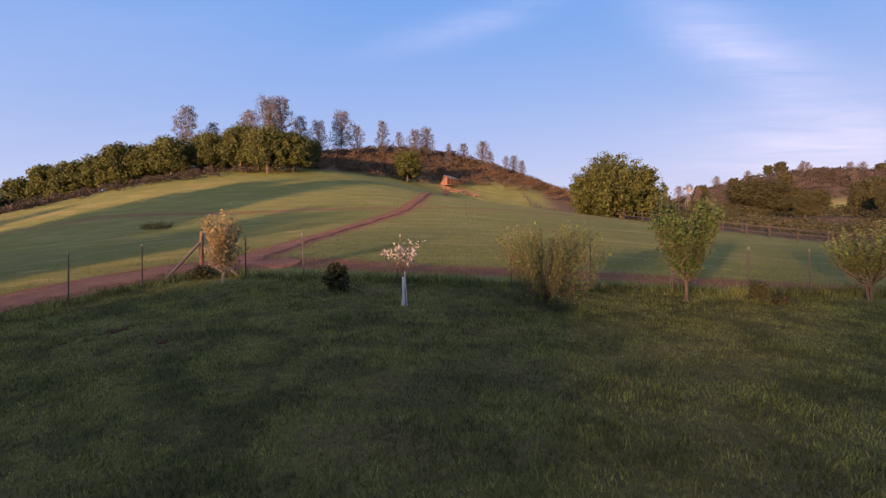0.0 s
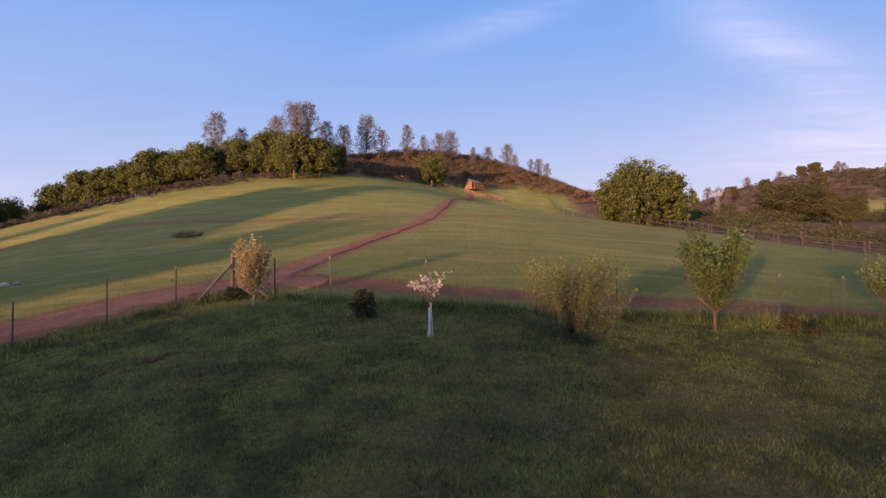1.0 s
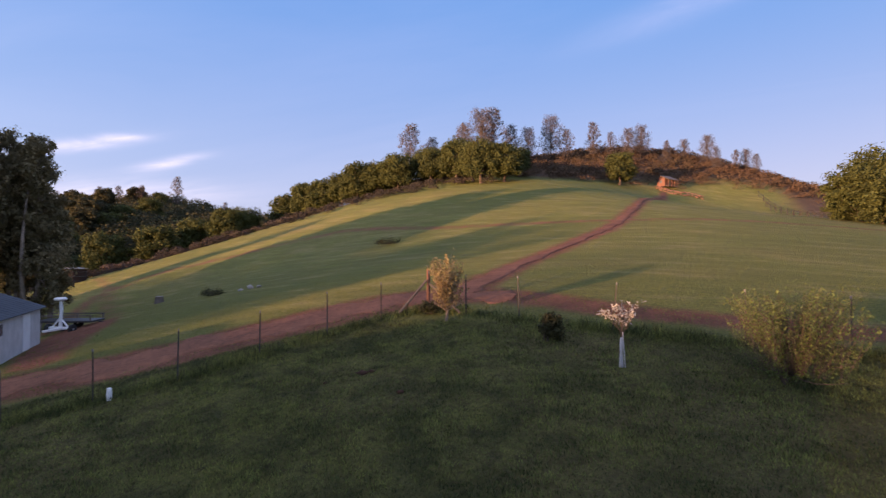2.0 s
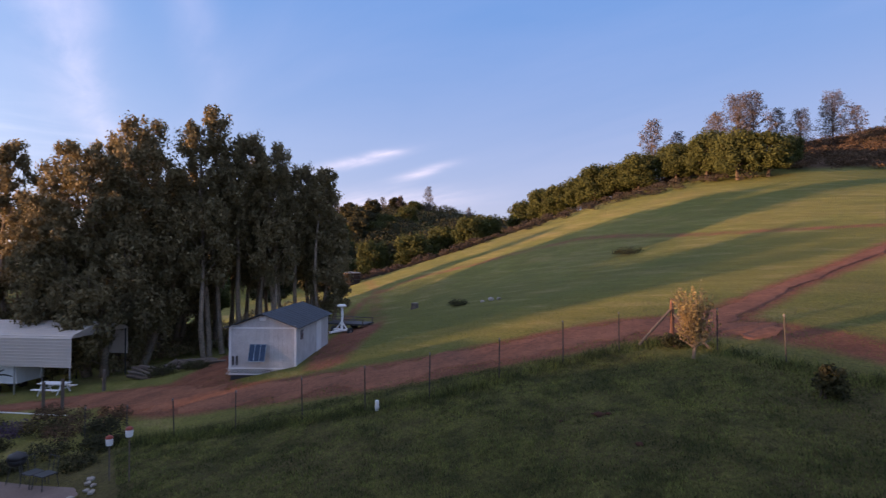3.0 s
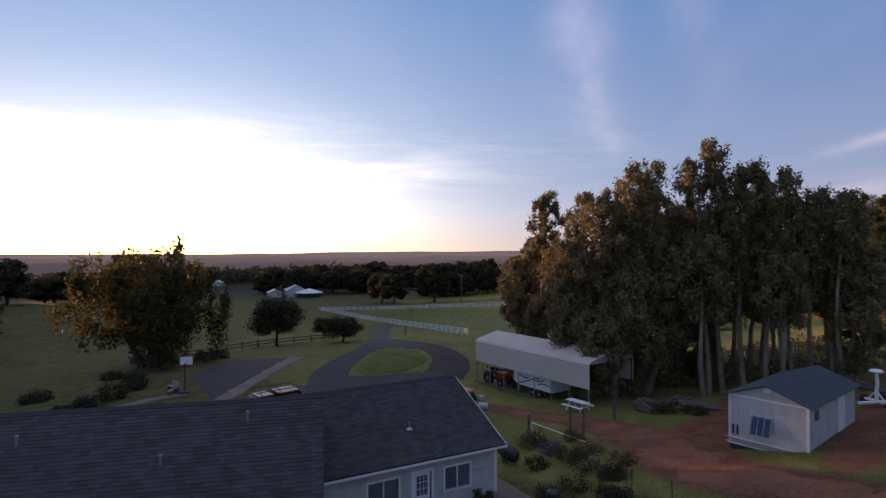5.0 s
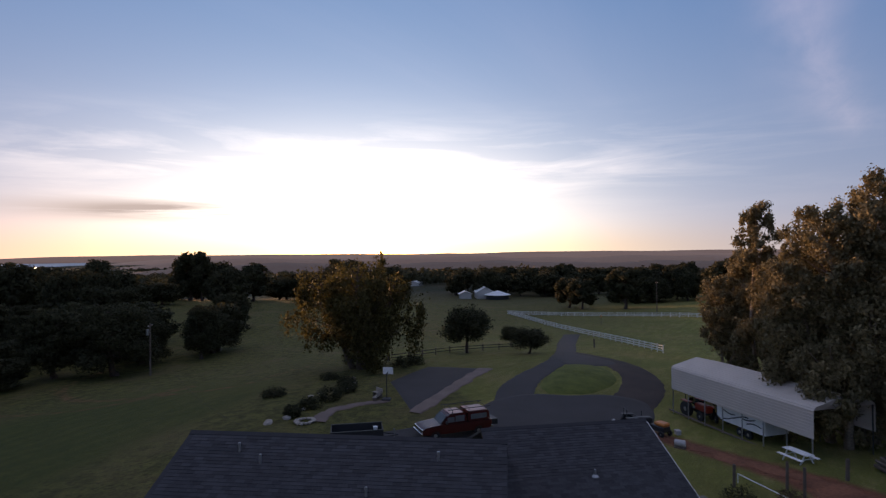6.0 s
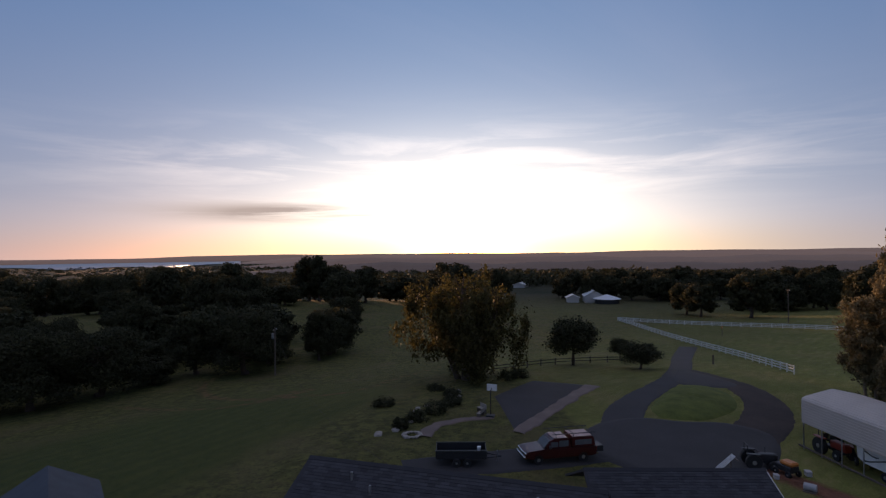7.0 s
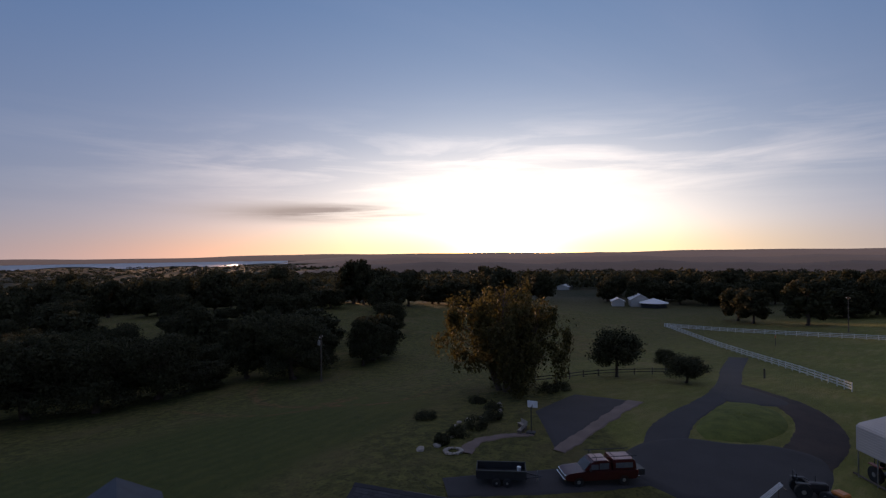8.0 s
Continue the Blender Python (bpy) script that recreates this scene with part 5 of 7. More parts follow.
    part("footing", boxed(0.05, 0.03, -0.9, W - 0.05, D - 0.05, 0.0), DARK, shed)
    panel = part("solar_panel", boxed(1.3, -0.07, 0.36, 2.2, -0.03, 1.28, 0.008), GALV, shed, "tilted dark solar panel")
    panel.matrix_basis = Matrix.Translation((1.95, -0.22, 0.82)) @ Matrix.Rotation(radians(-20), 4, "X") @ Matrix.Translation((-1.75, 0.05, -0.82))
    for k in range(3):
        part("solar_cell", boxed(1.33 + 0.288 * k, -0.076, 0.39, 1.33 + 0.288 * k + 0.262, -0.068, 1.25), SOLAR, panel)
    for x in (3.05, 3.25):
        part("wall_bracket", boxed(x, -0.05, 0.15, x + 0.09, -0.005, 0.62, 0.01), DARK, shed)
    part("side_door", boxed(-0.035, 3.9, 0.03, 0.0, 4.95, 1.95, 0.01), WHITE, shed)
    part("side_window", boxed(-0.03, 0.75, 1.35, 0.0, 1.2, 1.85, 0.01), GLASS, shed)
    shed.matrix_basis = frame_at(-27.2, 10.6, z, -0.63, -0.775) @ m
    for ob in shed.children_recursive:
        if ob.type == "MESH":
            ob.data.flip_normals()
    return shed


build_shed()


def build_carport():
    z = -1.0
    M = frame_at(-44.6, 1.84, z, -0.685, -0.728)
    car = thing("carport", M, "long tan steel carport with low side panels", "carport")
    # local x runs along the front from the near end, y towards the lawn
    Lc, W = 14.7, 5.6
    prof = [(0.0, 1.75), (0.0, 3.72), (-0.10, 3.86), (-0.3, 3.98), (-W / 2, 4.55), (-W + 0.3, 3.98), (-W + 0.1, 3.86), (-W, 3.72), (-W, 1.75)]

    def sheets(path):
        """One ribbed steel skin along a profile; path: (start, end, ribs)."""
        bm, line = bmesh.new(), []
        for (y0, z0), (y1, z1), ribs in path:
            n = Vector((0, z1 - z0, -(y1 - y0))).normalized()
            for i in range(ribs):
                for s, o in ((i, 0.0), (i + 0.72, 0.0), (i + 0.86, 0.022)):
                    line.append(Vector((0, y0 + (y1 - y0) * s / ribs, z0 + (z1 - z0) * s / ribs)) + n * o)
        line.append(Vector((0, *path[-1][1])))
        rows = [[bm.verts.new(p + Vector((x, 0, 0))) for x in (0, Lc)] for p in line]
        for p, q in zip(rows, rows[1:]):
            bm.faces.new((p[0], p[1], q[1], q[0]))
        bmesh.ops.recalc_face_normals(bm, faces=bm.faces)
        bmesh.ops.solidify(bm, geom=bm.faces[:], thickness=0.01)
        return bm

    part("side_panel", sheets([(prof[0], prof[1], 9)]), PANEL, car, "ribbed tan side panel")
    part("side_panel", sheets([(prof[7], prof[8], 9)]), PANEL, car)
    part("roof", sheets([(a, b, 8 if abs(b[0] - a[0]) > 1 else 1) for a, b in zip(prof[1:7], prof[2:8])]), PANEL, car, "ribbed pale roof sheets")
    bm = bmesh.new()      # gable end infill at the near end
    vs = [bm.verts.new((0.02, y, zz)) for y, zz in prof[1:8]]
    bm.faces.new(vs)
    bmesh.ops.solidify(bm, geom=bm.faces[:], thickness=0.02)
    part("gable_panel", bm, PANEL, car)
    for i in range(8):
        x = 0.15 + (Lc - 0.3) * i / 7
        for y in (-0.06, -W + 0.06):
            part("post", boxed(x - 0.035, y - 0.035, -1.0, x + 0.035, y + 0.035, 3.7), GALV if y > -1 else STEEL, car)
    part("base_rail", boxed(-0.2, -0.04, -0.35, Lc + 0.3, 0.08, -0.22), WOOD, car)
    return car, M


carport, CM = build_carport()


def wheel(parent, x, y, z, r, w, rim=True, axis="Y", name="wheel"):
    bm = bmesh.new()
    rot = Matrix.Rotation(radians(90), 4, "X") if axis == "Y" else Matrix.Rotation(radians(90), 4, "Y")
    lathe(bm, [(r * 0.62, -w / 2), (r * 0.93, -w / 2), (r, -w * 0.3), (r, w * 0.3), (r * 0.93, w / 2), (r * 0.62, w / 2)], 20, Matrix.Translation((x, y, z)) @ rot)
    t = part(name, bm, BLACK, parent, smooth=False)
    if rim:
        bm = bmesh.new()
        lathe(bm, [(r * 0.6, -w * 0.48), (r * 0.6, w * 0.4), (r * 0.2, w * 0.52)], 14, Matrix.Translation((x, y, z)) @ rot)
        lathe(bm, [(r * 0.2, -w * 0.52), (r * 0.6, -w * 0.47), (r * 0.6, w * 0.1)], 14, Matrix.Translation((x, y, z)) @ rot)
        part("rim", bm, GALV, t)
    return t


def build_camper():
    """White trailer with dark swooshes, under the carport."""
    m = CM @ Matrix.Translation((4.6, -1.75, -0.36))
    t = thing("travel_trailer", m, "white travel trailer with dark curved stripes under the carport", "trailer")
    prof = [(0, 0.78), (4.3, 0.78), (4.9, 1.05), (5.0, 2.1), (4.75, 2.6), (0.25, 2.6), (0, 2.4)]
    bm = prism(bmesh.new(), prof, -1.2, 1.2)
    part("body", bm, WHITE, t)
    for k, (x, zz, ln) in enumerate(((0.3, 1.3, 1.5), (1.6, 1.6, 1.4), (2.9, 1.25, 1.4), (0.9, 1.75, 1.5), (3.0, 1.75, 1.3))):
        bm = bmesh.new()
        pts = [(x + ln * i / 10, zz + 0.16 * math.sin(i / 10 * 3.0 + k) - 0.1 * i / 10) for i in range(11)]
        for (xa, za), (xb, zb) in zip(pts, pts[1:]):
            w = 0.075
            v = [bm.verts.new(p) for p in ((xa, 1.206, za - w), (xb, 1.206, zb - w), (xb, 1.206, zb + w * 0.3), (xa, 1.206, za + w * 0.3))]
            bm.faces.new(v)
        bmesh.ops.solidify(bm, geom=bm.faces[:], thickness=-0.004)
        part("stripe", bm, DARK, t, "dark swoosh stripe")
    for x in (1.7, 2.55):
        wheel(t, x, 1.05, 0.35, 0.36, 0.22)
        wheel(t, x, -1.05, 0.35, 0.36, 0.22)
    part("hitch", tubed((4.8, 0, 0.62), (5.7, 0, 0.5), 0.06), DARK, t)
    return t


build_camper()


def build_tractor(name, m, paint, label, size=1.0, fenders=True):
    t = thing(name, m @ Matrix.Scale(size, 4), label, "tractor")
    bm = bmesh.new()
    box(bm, 0.5, -0.33, 0.75, 2.0, 0.33, 1.35, 0.08)
    box(bm, 2.0, -0.3, 0.75, 2.08, 0.3, 1.28, 0.02)
    part("bonnet", bm, paint, t)
    part("chassis", boxed(-0.3, -0.25, 0.5, 1.9, 0.25, 0.78, 0.04), DARK, t)
    wheel(t, 0, 0.75, 0.7, 0.7, 0.4), wheel(t, 0, -0.75, 0.7, 0.7, 0.4)
    wheel(t, 1.65, 0.62, 0.42, 0.42, 0.26), wheel(t, 1.65, -0.62, 0.42, 0.42, 0.26)
    if fenders:
        for s in (-1, 1):
            bm = bmesh.new()
            box(bm, -0.6, s * 0.75 - 0.22, 1.38, 0.55, s * 0.75 + 0.22, 1.46, 0.03)
            part("fender", bm, paint, t)
    part("seat", box(boxed(-0.25, -0.24, 1.1, 0.2, 0.24, 1.2, 0.03), -0.32, -0.24, 1.2, -0.22, 0.24, 1.6, 0.03), BLACK, t)
    part("steering_wheel", lathe(bmesh.new(), [(0.19, 0), (0.21, 0.02), (0.19, 0.04)], 14, Matrix.Translation((0.5, 0, 1.5)) @ Matrix.Rotation(radians(35), 4, "Y")), BLACK, t)
    bm = bmesh.new()
    for s in (-0.5, 0.5):
        tube(bm, (-0.45, s, 0.9), (-0.45, s, 2.1), 0.035)
    tube(bm, (-0.45, -0.5, 2.1), (-0.45, 0.5, 2.1), 0.035)
    part("roll_bar", bm, DARK, t)
    part("exhaust", tubed((1.2, 0.2, 1.3), (1.2, 0.2, 1.85), 0.035), DARK, t)
    return t


build_tractor("tractor", CM @ Matrix.Translation((13.2, -1.2, -0.45)) @ Matrix.Rotation(radians(180), 4, "Z"), TRACTORRED, "red tractor parked under the carport")
build_tractor("tractor", CM @ Matrix.Translation((11.4, -2.4, -0.42)) @ Matrix.Rotation(radians(150), 4, "Z"), TRACTORRED, "small red tractor parked under the carport", 0.75)


def on_ground(x, y, turn=0.0, lift=0.0):
    return Matrix.Translation((x, y, gz(x, y) + lift)) @ Matrix.Rotation(radians(turn), 4, "Z")


def build_picnic(x, y, turn):
    t = thing("picnic_table", on_ground(x, y, turn), "white painted wooden picnic table", "picnic table")
    for i in range(5):
        part("tabletop_board", boxed(-0.95, -0.36 + i * 0.148, 0.72, 0.95, -0.36 + i * 0.148 + 0.14, 0.76, 0.006), WHITE, t)
    for s in (-1, 1):
        for i in range(2):
            part("bench_board", boxed(-0.95, s * 0.72 - 0.15 + i * 0.152, 0.43, 0.95, s * 0.72 - 0.15 + i * 0.152 + 0.145, 0.47, 0.006), WHITE, t)
    for x0 in (-0.65, 0.65):
        for s in (-1, 1):
            bm = bmesh.new()
            box(bm, -0.02, -0.045, 0, 0.02, 0.045, 0.95, 0, Matrix.Translation((x0, s * 0.62, 0)) @ Matrix.Rotation(radians(-s * -32), 4, "X"))
            part("leg", bm, WHITE, t)
        part("cross_bar", boxed(x0 - 0.02, -0.8, 0.37, x0 + 0.02, 0.8, 0.43), WHITE, t)
    return t


build_picnic(-43.9, 0.9, 48)


# ---- fences ----
def wire_fence(name, pts, spacing, high, label, seed):
    """Steel T-posts with a woven wire net."""
    rng = np.random.default_rng(seed)
    s = spline([(x, y, 0) for x, y in pts], spacing)
    f = thing(name, Matrix.Translation((s[0][0], s[0][1], gz(s[0][0], s[0][1]))), label, "fence")
    o = f.matrix_basis.translation
    tops = []
    for x, y, _ in s:
        z = gz(x, y)
        lean = rng.normal(0, 0.03, 2)
        h = high * rng.uniform(0.95, 1.06)
        b = Vector((x, y, z)) - o
        t = b + Vector((lean[0], lean[1], h))
        bm = bmesh.new()
        d = (t - b)
        q = d.to_track_quat("Z", "Y").to_matrix().to_4x4()
        box(bm, -0.018, -0.004, -0.4, 0.018, 0.004, d.length, 0, Matrix.Translation(b) @ q)
        box(bm, -0.004, -0.034, -0.4, 0.004, -0.004, d.length, 0, Matrix.Translation(b) @ q)
        p = part("post", bm, POSTSTEEL, f)
        part("post_tip", boxed(-0.021, -0.036, d.length - 0.07, 0.021, 0.006, d.length + 0.004, 0, Matrix.Translation(b) @ q), DULLSTEEL, p)
        tops.append((b, t))
    for k in range(7):
        h = (0.05, 0.2, 0.36, 0.54, 0.74, 0.96, 1.2)[k] / 1.25 * (high - 0.08)
        bm = bmesh.new()
        for (b0, t0), (b1, t1) in zip(tops, tops[1:]):
            a, c = b0.lerp(t0, h / high), b1.lerp(t1, h / high)
            mid = a.lerp(c, 0.5) - Vector((0, 0, 0.012))
            tube(bm, a, mid, 0.0016, n=3, caps=False), tube(bm, mid, c, 0.0016, n=3, caps=False)
        part("strand", bm, WIRE, f)
    verts, faces = [], []
    for (b0, t0), (b1, t1) in zip(tops, tops[1:]):
        n = int((b1 - b0).length / 0.16)
        for i in range(1, n):
            a = b0.lerp(b1, i / n)
            for off in ((0.001, 0), (0, 0.001)):
                k = len(verts)
                verts += [a + Vector((-off[0], -off[1], 0.05)), a + Vector((off[0], off[1], 0.05)), a + Vector((off[0], off[1], high - 0.12)), a + Vector((-off[0], -off[1], high - 0.12))]
                faces.append((k, k + 1, k + 2, k + 3))
    net = new("wire_net", mesh_of("wire_net", verts, faces, WIRE))
    net.parent = f
    return f


CORNER = (-10.5, 17.6)
wire_fence("wire_fence", [CORNER, (-6.5, 16.7), (0, 16.1), (7, 17.4), (14, 20.4), (26, 26)], 2.25, 1.42, "steel post and wire fence along the lawn's top", 3)
wire_fence("wire_fence", [CORNER, (-12.5, 14.2), (-14.4, 9.9), (-17.2, 6.8), (-21.2, 3.7), (-25, 1.3)], 2.1, 1.42, "steel post and wire fence beside the dirt track", 4)


def corner_brace():
    x, y = CORNER
    b = thing("fence_brace", on_ground(x, y), "weathered wooden corner post with a diagonal brace", "fence post")
    part("post", tubed((0, 0, -0.4), (0, 0, 1.55), 0.075, 0.07, 10), REDWOOD, b)
    part("brace", tubed((-0.03, -0.08, 1.15), (-0.62, -1.05, -0.05), 0.05, n=8), WOOD, b)
    part("brace", tubed((0.08, 0, 1.0), (1.5, -0.25, 0.0), 0.05, n=8), WOOD, b)


corner_brace()


def rail_fence(name, pts, spacing, label, posts, rails, board, mats, lift=0.0, seed=1):
    """Posts with boards from post to post; every board is a piece of its own."""
    s = spline([(x, y, 0) for x, y in pts], spacing)
    f = thing(name, Matrix.Translation((s[0][0], s[0][1], gz(s[0][0], s[0][1]))), label, "fence")
    o = f.matrix_basis.translation
    pm = boxed(-posts[0] / 2, -posts[0] / 2, -0.5, posts[0] / 2, posts[0] / 2, posts[1], 0.01)
    post_mesh = bpy.data.meshes.new("post")
    pm.to_mesh(post_mesh), pm.free()
    post_mesh.materials.append(mats[0])
    bmx = boxed(0, -board[1] / 2, -board[0] / 2, 1, board[1] / 2, board[0] / 2)
    rail_mesh = bpy.data.meshes.new("rail")
    bmx.to_mesh(rail_mesh), bmx.free()
    rail_mesh.materials.append(mats[1])
    base = [Vector((x, y, gz(x, y))) - o for x, y, _ in s]
    for i, b in enumerate(base):
        d = base[min(i + 1, len(base) - 1)] - base[max(i - 1, 0)]
        a = math.atan2(d.y, d.x)
        p = new("post", post_mesh)
        p.parent, p.matrix_basis = f, Matrix.Translation(b) @ Matrix.Rotation(a, 4, "Z")
    for b0, b1 in zip(base, base[1:]):
        d = b1 - b0
        q = d.to_track_quat("X", "Z").to_matrix().to_4x4()
        for h in rails:
            r = new("rail", rail_mesh)
            r.parent = f
            r.matrix_basis = Matrix.Translation(b0 + Vector((0, 0, h)) + q @ Vector((0, -posts[0] / 2 - board[1] / 2, 0))) @ q @ Matrix.Diagonal((d.length, 1, 1, 1))
    return f


WFENCE = [(-93, -16.2), (-100, -20.5), (-112, -28.5), (-126, -39.5), (-140, -51), (-160, -67), (-182, -85)]
rail_fence("white_fence", WFENCE, 2.6, "white three-rail board fence along the field", (0.13, 1.35), (0.35, 0.75, 1.15), (0.17, 0.04), (WHITE, WHITEPLANK))
rail_fence("white_fence", [(-160, -6), (-168, -20), (-172, -38), (-176, -58), (-182, -84)], 2.6, "white three-rail board fence across the far field", (0.13, 1.35), (0.35, 0.75, 1.15), (0.17, 0.04), (WHITE, WHITEPLANK))
rail_fence("pasture_fence", [(3, 124), (9, 100), (14, 84), (19, 70), (25, 57), (33, 44)], 2.8, "weathered wooden rail fence up the hillside", (0.10, 1.2), (0.5, 1.0), (0.06, 0.04), (PLANK, PLANK))
rail_fence("pasture_fence", [(4, 116), (9, 92), (14, 70), (19.5, 60), (22.5, 51), (23.5, 44), (25.5, 36), (28, 29)], 2.8, "weathered wooden rail fence behind the hillside lane", (0.10, 1.2), (0.5, 1.0), (0.06, 0.04), (PLANK, PLANK))

# ---- orchard on the lawn ----
def fruit_tree(label, seed, high, spread, trunk, clear, limbs, whips, leafmat, size, per, bark, lift=0.6, droop=0.2, stems=1, low=0.3, wander=0.9, inner=0):
    """A pruned tree: short trunk, scaffold limbs, thin whips with leaves along them."""
    rng = np.random.default_rng(seed)
    ob = thing("fruit_tree", Matrix(), label, "tree", "orchard trees")
    wood, c, d = bmesh.new(), [], []
    ch = high - clear
    for s in range(stems):
        off = Vector((rng.normal(0, 0.05), rng.normal(0, 0.05), 0)) if stems > 1 else Vector((0, 0, 0))
        limb(wood, off + Vector((0, 0, -0.15)), Vector((off.x * 2.5, off.y * 2.5, clear)), trunk, trunk * 0.75, rng, 0.04, 4, 8)
    for i in range(limbs):
        a = 2.39996 * i + rng.normal(0, 0.25)
        rise = rng.uniform(0.74, 1.0)
        reach = spread * rng.uniform(0.35, 0.75) * (0.2 if i < 2 else 1.0)
        p0 = Vector((0, 0, clear * rng.uniform(0.85, 1.1)))
        p1 = Vector((reach * math.cos(a), reach * math.sin(a), clear + ch * rng.uniform(low, 0.62)))
        limb(wood, p0, p1, trunk * 0.5, trunk * 0.16, rng, 0.1, 4, 6)
        for m in rng.uniform(0.3, 1.0, per * inner):
            c.append(np.array(p0.lerp(p1, m)) + rng.normal(0, size * 1.3, 3))
            d.append(rng.normal(0, 1, 3))
        for j in range(whips):
            k = rng.uniform(0.25, 1.0)
            q0 = p0.lerp(p1, k)
            b = a + rng.normal(0, wander)
            out = spread * rng.uniform(0.15, 0.5)
            top = ch * rng.uniform(0.22, 0.5) * (0.35 + lift)
            q1 = q0 + Vector((out * math.cos(b), out * math.sin(b), top))
            over = math.hypot(q1.x, q1.y) / spread
            if over > 1:
                q1.x, q1.y = q1.x / over, q1.y / over
            q1.z = min(q1.z, high * rise * (1.03 - 0.22 * min(1, over) ** 2) * rng.uniform(0.9, 1.0))
            limb(wood, q0, q1, 0.0045, 0.0015, rng, 0.07, 3, 4)
            for m in rng.uniform(0.12, 1.03, per):
                c.append(np.array(q0.lerp(q1, m)) + rng.normal(0, size * 0.75, 3))
                d.append(rng.normal(0, 1, 3))
    part("trunk", wood, bark, ob, smooth=True)
    crown = new("crown", leaf_mesh("crown", c, d, size * rng.uniform(0.6, 1.3, len(c)), leafmat, rng, aspect=1.9, droop=droop))
    crown.parent = ob
    return ob


t = fruit_tree("young tree with sparse pinkish-yellow leaves by the fence corner", 71, 2.75, 0.8, 0.04, 0.4, 17, 12, PALELEAF, 0.055, 11, PALEBARK, 0.5, stems=3, low=0.02, wander=1.7)
stand(t, -9.0, 16.2, 0, 1.0)
t = fruit_tree("small blossoming tree with a white-wrapped trunk", 72, 1.95, 0.72, 0.024, 0.8, 8, 6, BLOSSOM, 0.042, 6, BARK, 0.6)
stand(t, -2.62, 13.2, 0, 1.0)


def trunk_wrap(tr):
    """White trunk guard and its pale stake."""
    bm = bmesh.new()
    lathe(bm, [(0.05, 0.0), (0.05, 0.1), (0.035, 0.35), (0.04, 0.55), (0.03, 0.72)], 12)
    part("trunk_guard", bm, CONCRETEWHITE, tr, "white wrapped trunk guard", smooth=True)
    part("stake", tubed((0.1, 0.02, -0.2), (0.03, 0.0, 0.85), 0.014), CONCRETEWHITE, tr)


trunk_wrap(t)
t = fruit_tree("wide bushy fruit tree with thin green shoots", 73, 2.3, 1.6, 0.028, 0.2, 34, 14, AIRYLEAF, 0.03, 22, BARK, 1.5, stems=3, low=0.0, wander=0.4, inner=2)
stand(t, 0.85, 13.5, 0, 1.0)
t = fruit_tree("upright vase-shaped fruit tree with dense green leaves", 74, 3.15, 1.05, 0.055, 0.55, 15, 17, FRESHLEAF, 0.05, 30, BARK, 1.0, 0.4, low=0.12, wander=0.4, inner=3)
stand(t, 4.65, 15.4, 0, 1.0)
t = fruit_tree("spreading fruit tree with sparse olive leaves on the sunny lawn", 75, 2.7, 1.4, 0.05, 0.45, 17, 15, AIRYLEAF, 0.05, 17, BARK, 0.7, stems=2, low=0.1)
stand(t, 10.9, 18.2, 0, 1.0)


def shrub(x, y, high, wide, seed, label, mat=None, leaves=1500, size=0.06, name="shrub"):
    s = tree(name, label, seed, high, wide, 0.03, 0.04, leaves, size, mat or SHRUBLEAF, BARK, shape="round", clumps=16, category="shrub", stems=3)
    return stand(s, x, y, 0, 1.0, sink=0.02)


shrub(-4.85, 14.8, 0.85, 0.42, 81, "low round dark shrub with pale flecks on the lawn")
shrub(6.75, 16.0, 0.62, 0.3, 82, "small scraggy shrub on the sunny lawn", leaves=600, size=0.05)
shrub(7.25, 15.9, 0.28, 0.25, 83, "low weedy clump beside the scraggy shrub", SHRUBLEAF, 300, 0.05)
shrub(-10.2, 17.2, 0.45, 0.5, 84, "dark weedy clump at the fence corner", leaves=500)
shrub(-23.4, -3.75, 0.95, 0.55, 85, "clipped round dark shrub by the house corner", DARKLEAF, 2200, 0.05)
shrub(-22.2, -5.3, 0.9, 0.5, 86, "clipped round dark shrub under the window", DARKLEAF, 2200, 0.05)


def mole_hill(x, y, r, seed):
    """A low heap of dug red-brown earth."""
    rng = np.random.default_rng(seed)
    bm = bmesh.new()
    bmesh.ops.create_icosphere(bm, subdivisions=2, radius=r)
    for v in bm.verts:
        v.co *= 1 + rng.normal(0, 0.12)
        v.co.z *= 0.45
    ob = thing("mole_hill", Matrix.Translation((x, y, gz(x, y))), "small heap of dark dug earth on the lawn", "earth mound", "mole hills")
    part("earth", bm, MOLEEARTH, ob, smooth=True)


for i, (x, y, r) in enumerate(((-8.75, 11.2, 0.17), (-8.55, 11.35, 0.1), (-7.0, 10.3, 0.11), (-9.3, 10.4, 0.07))):
    mole_hill(x, y, r, 200 + i)


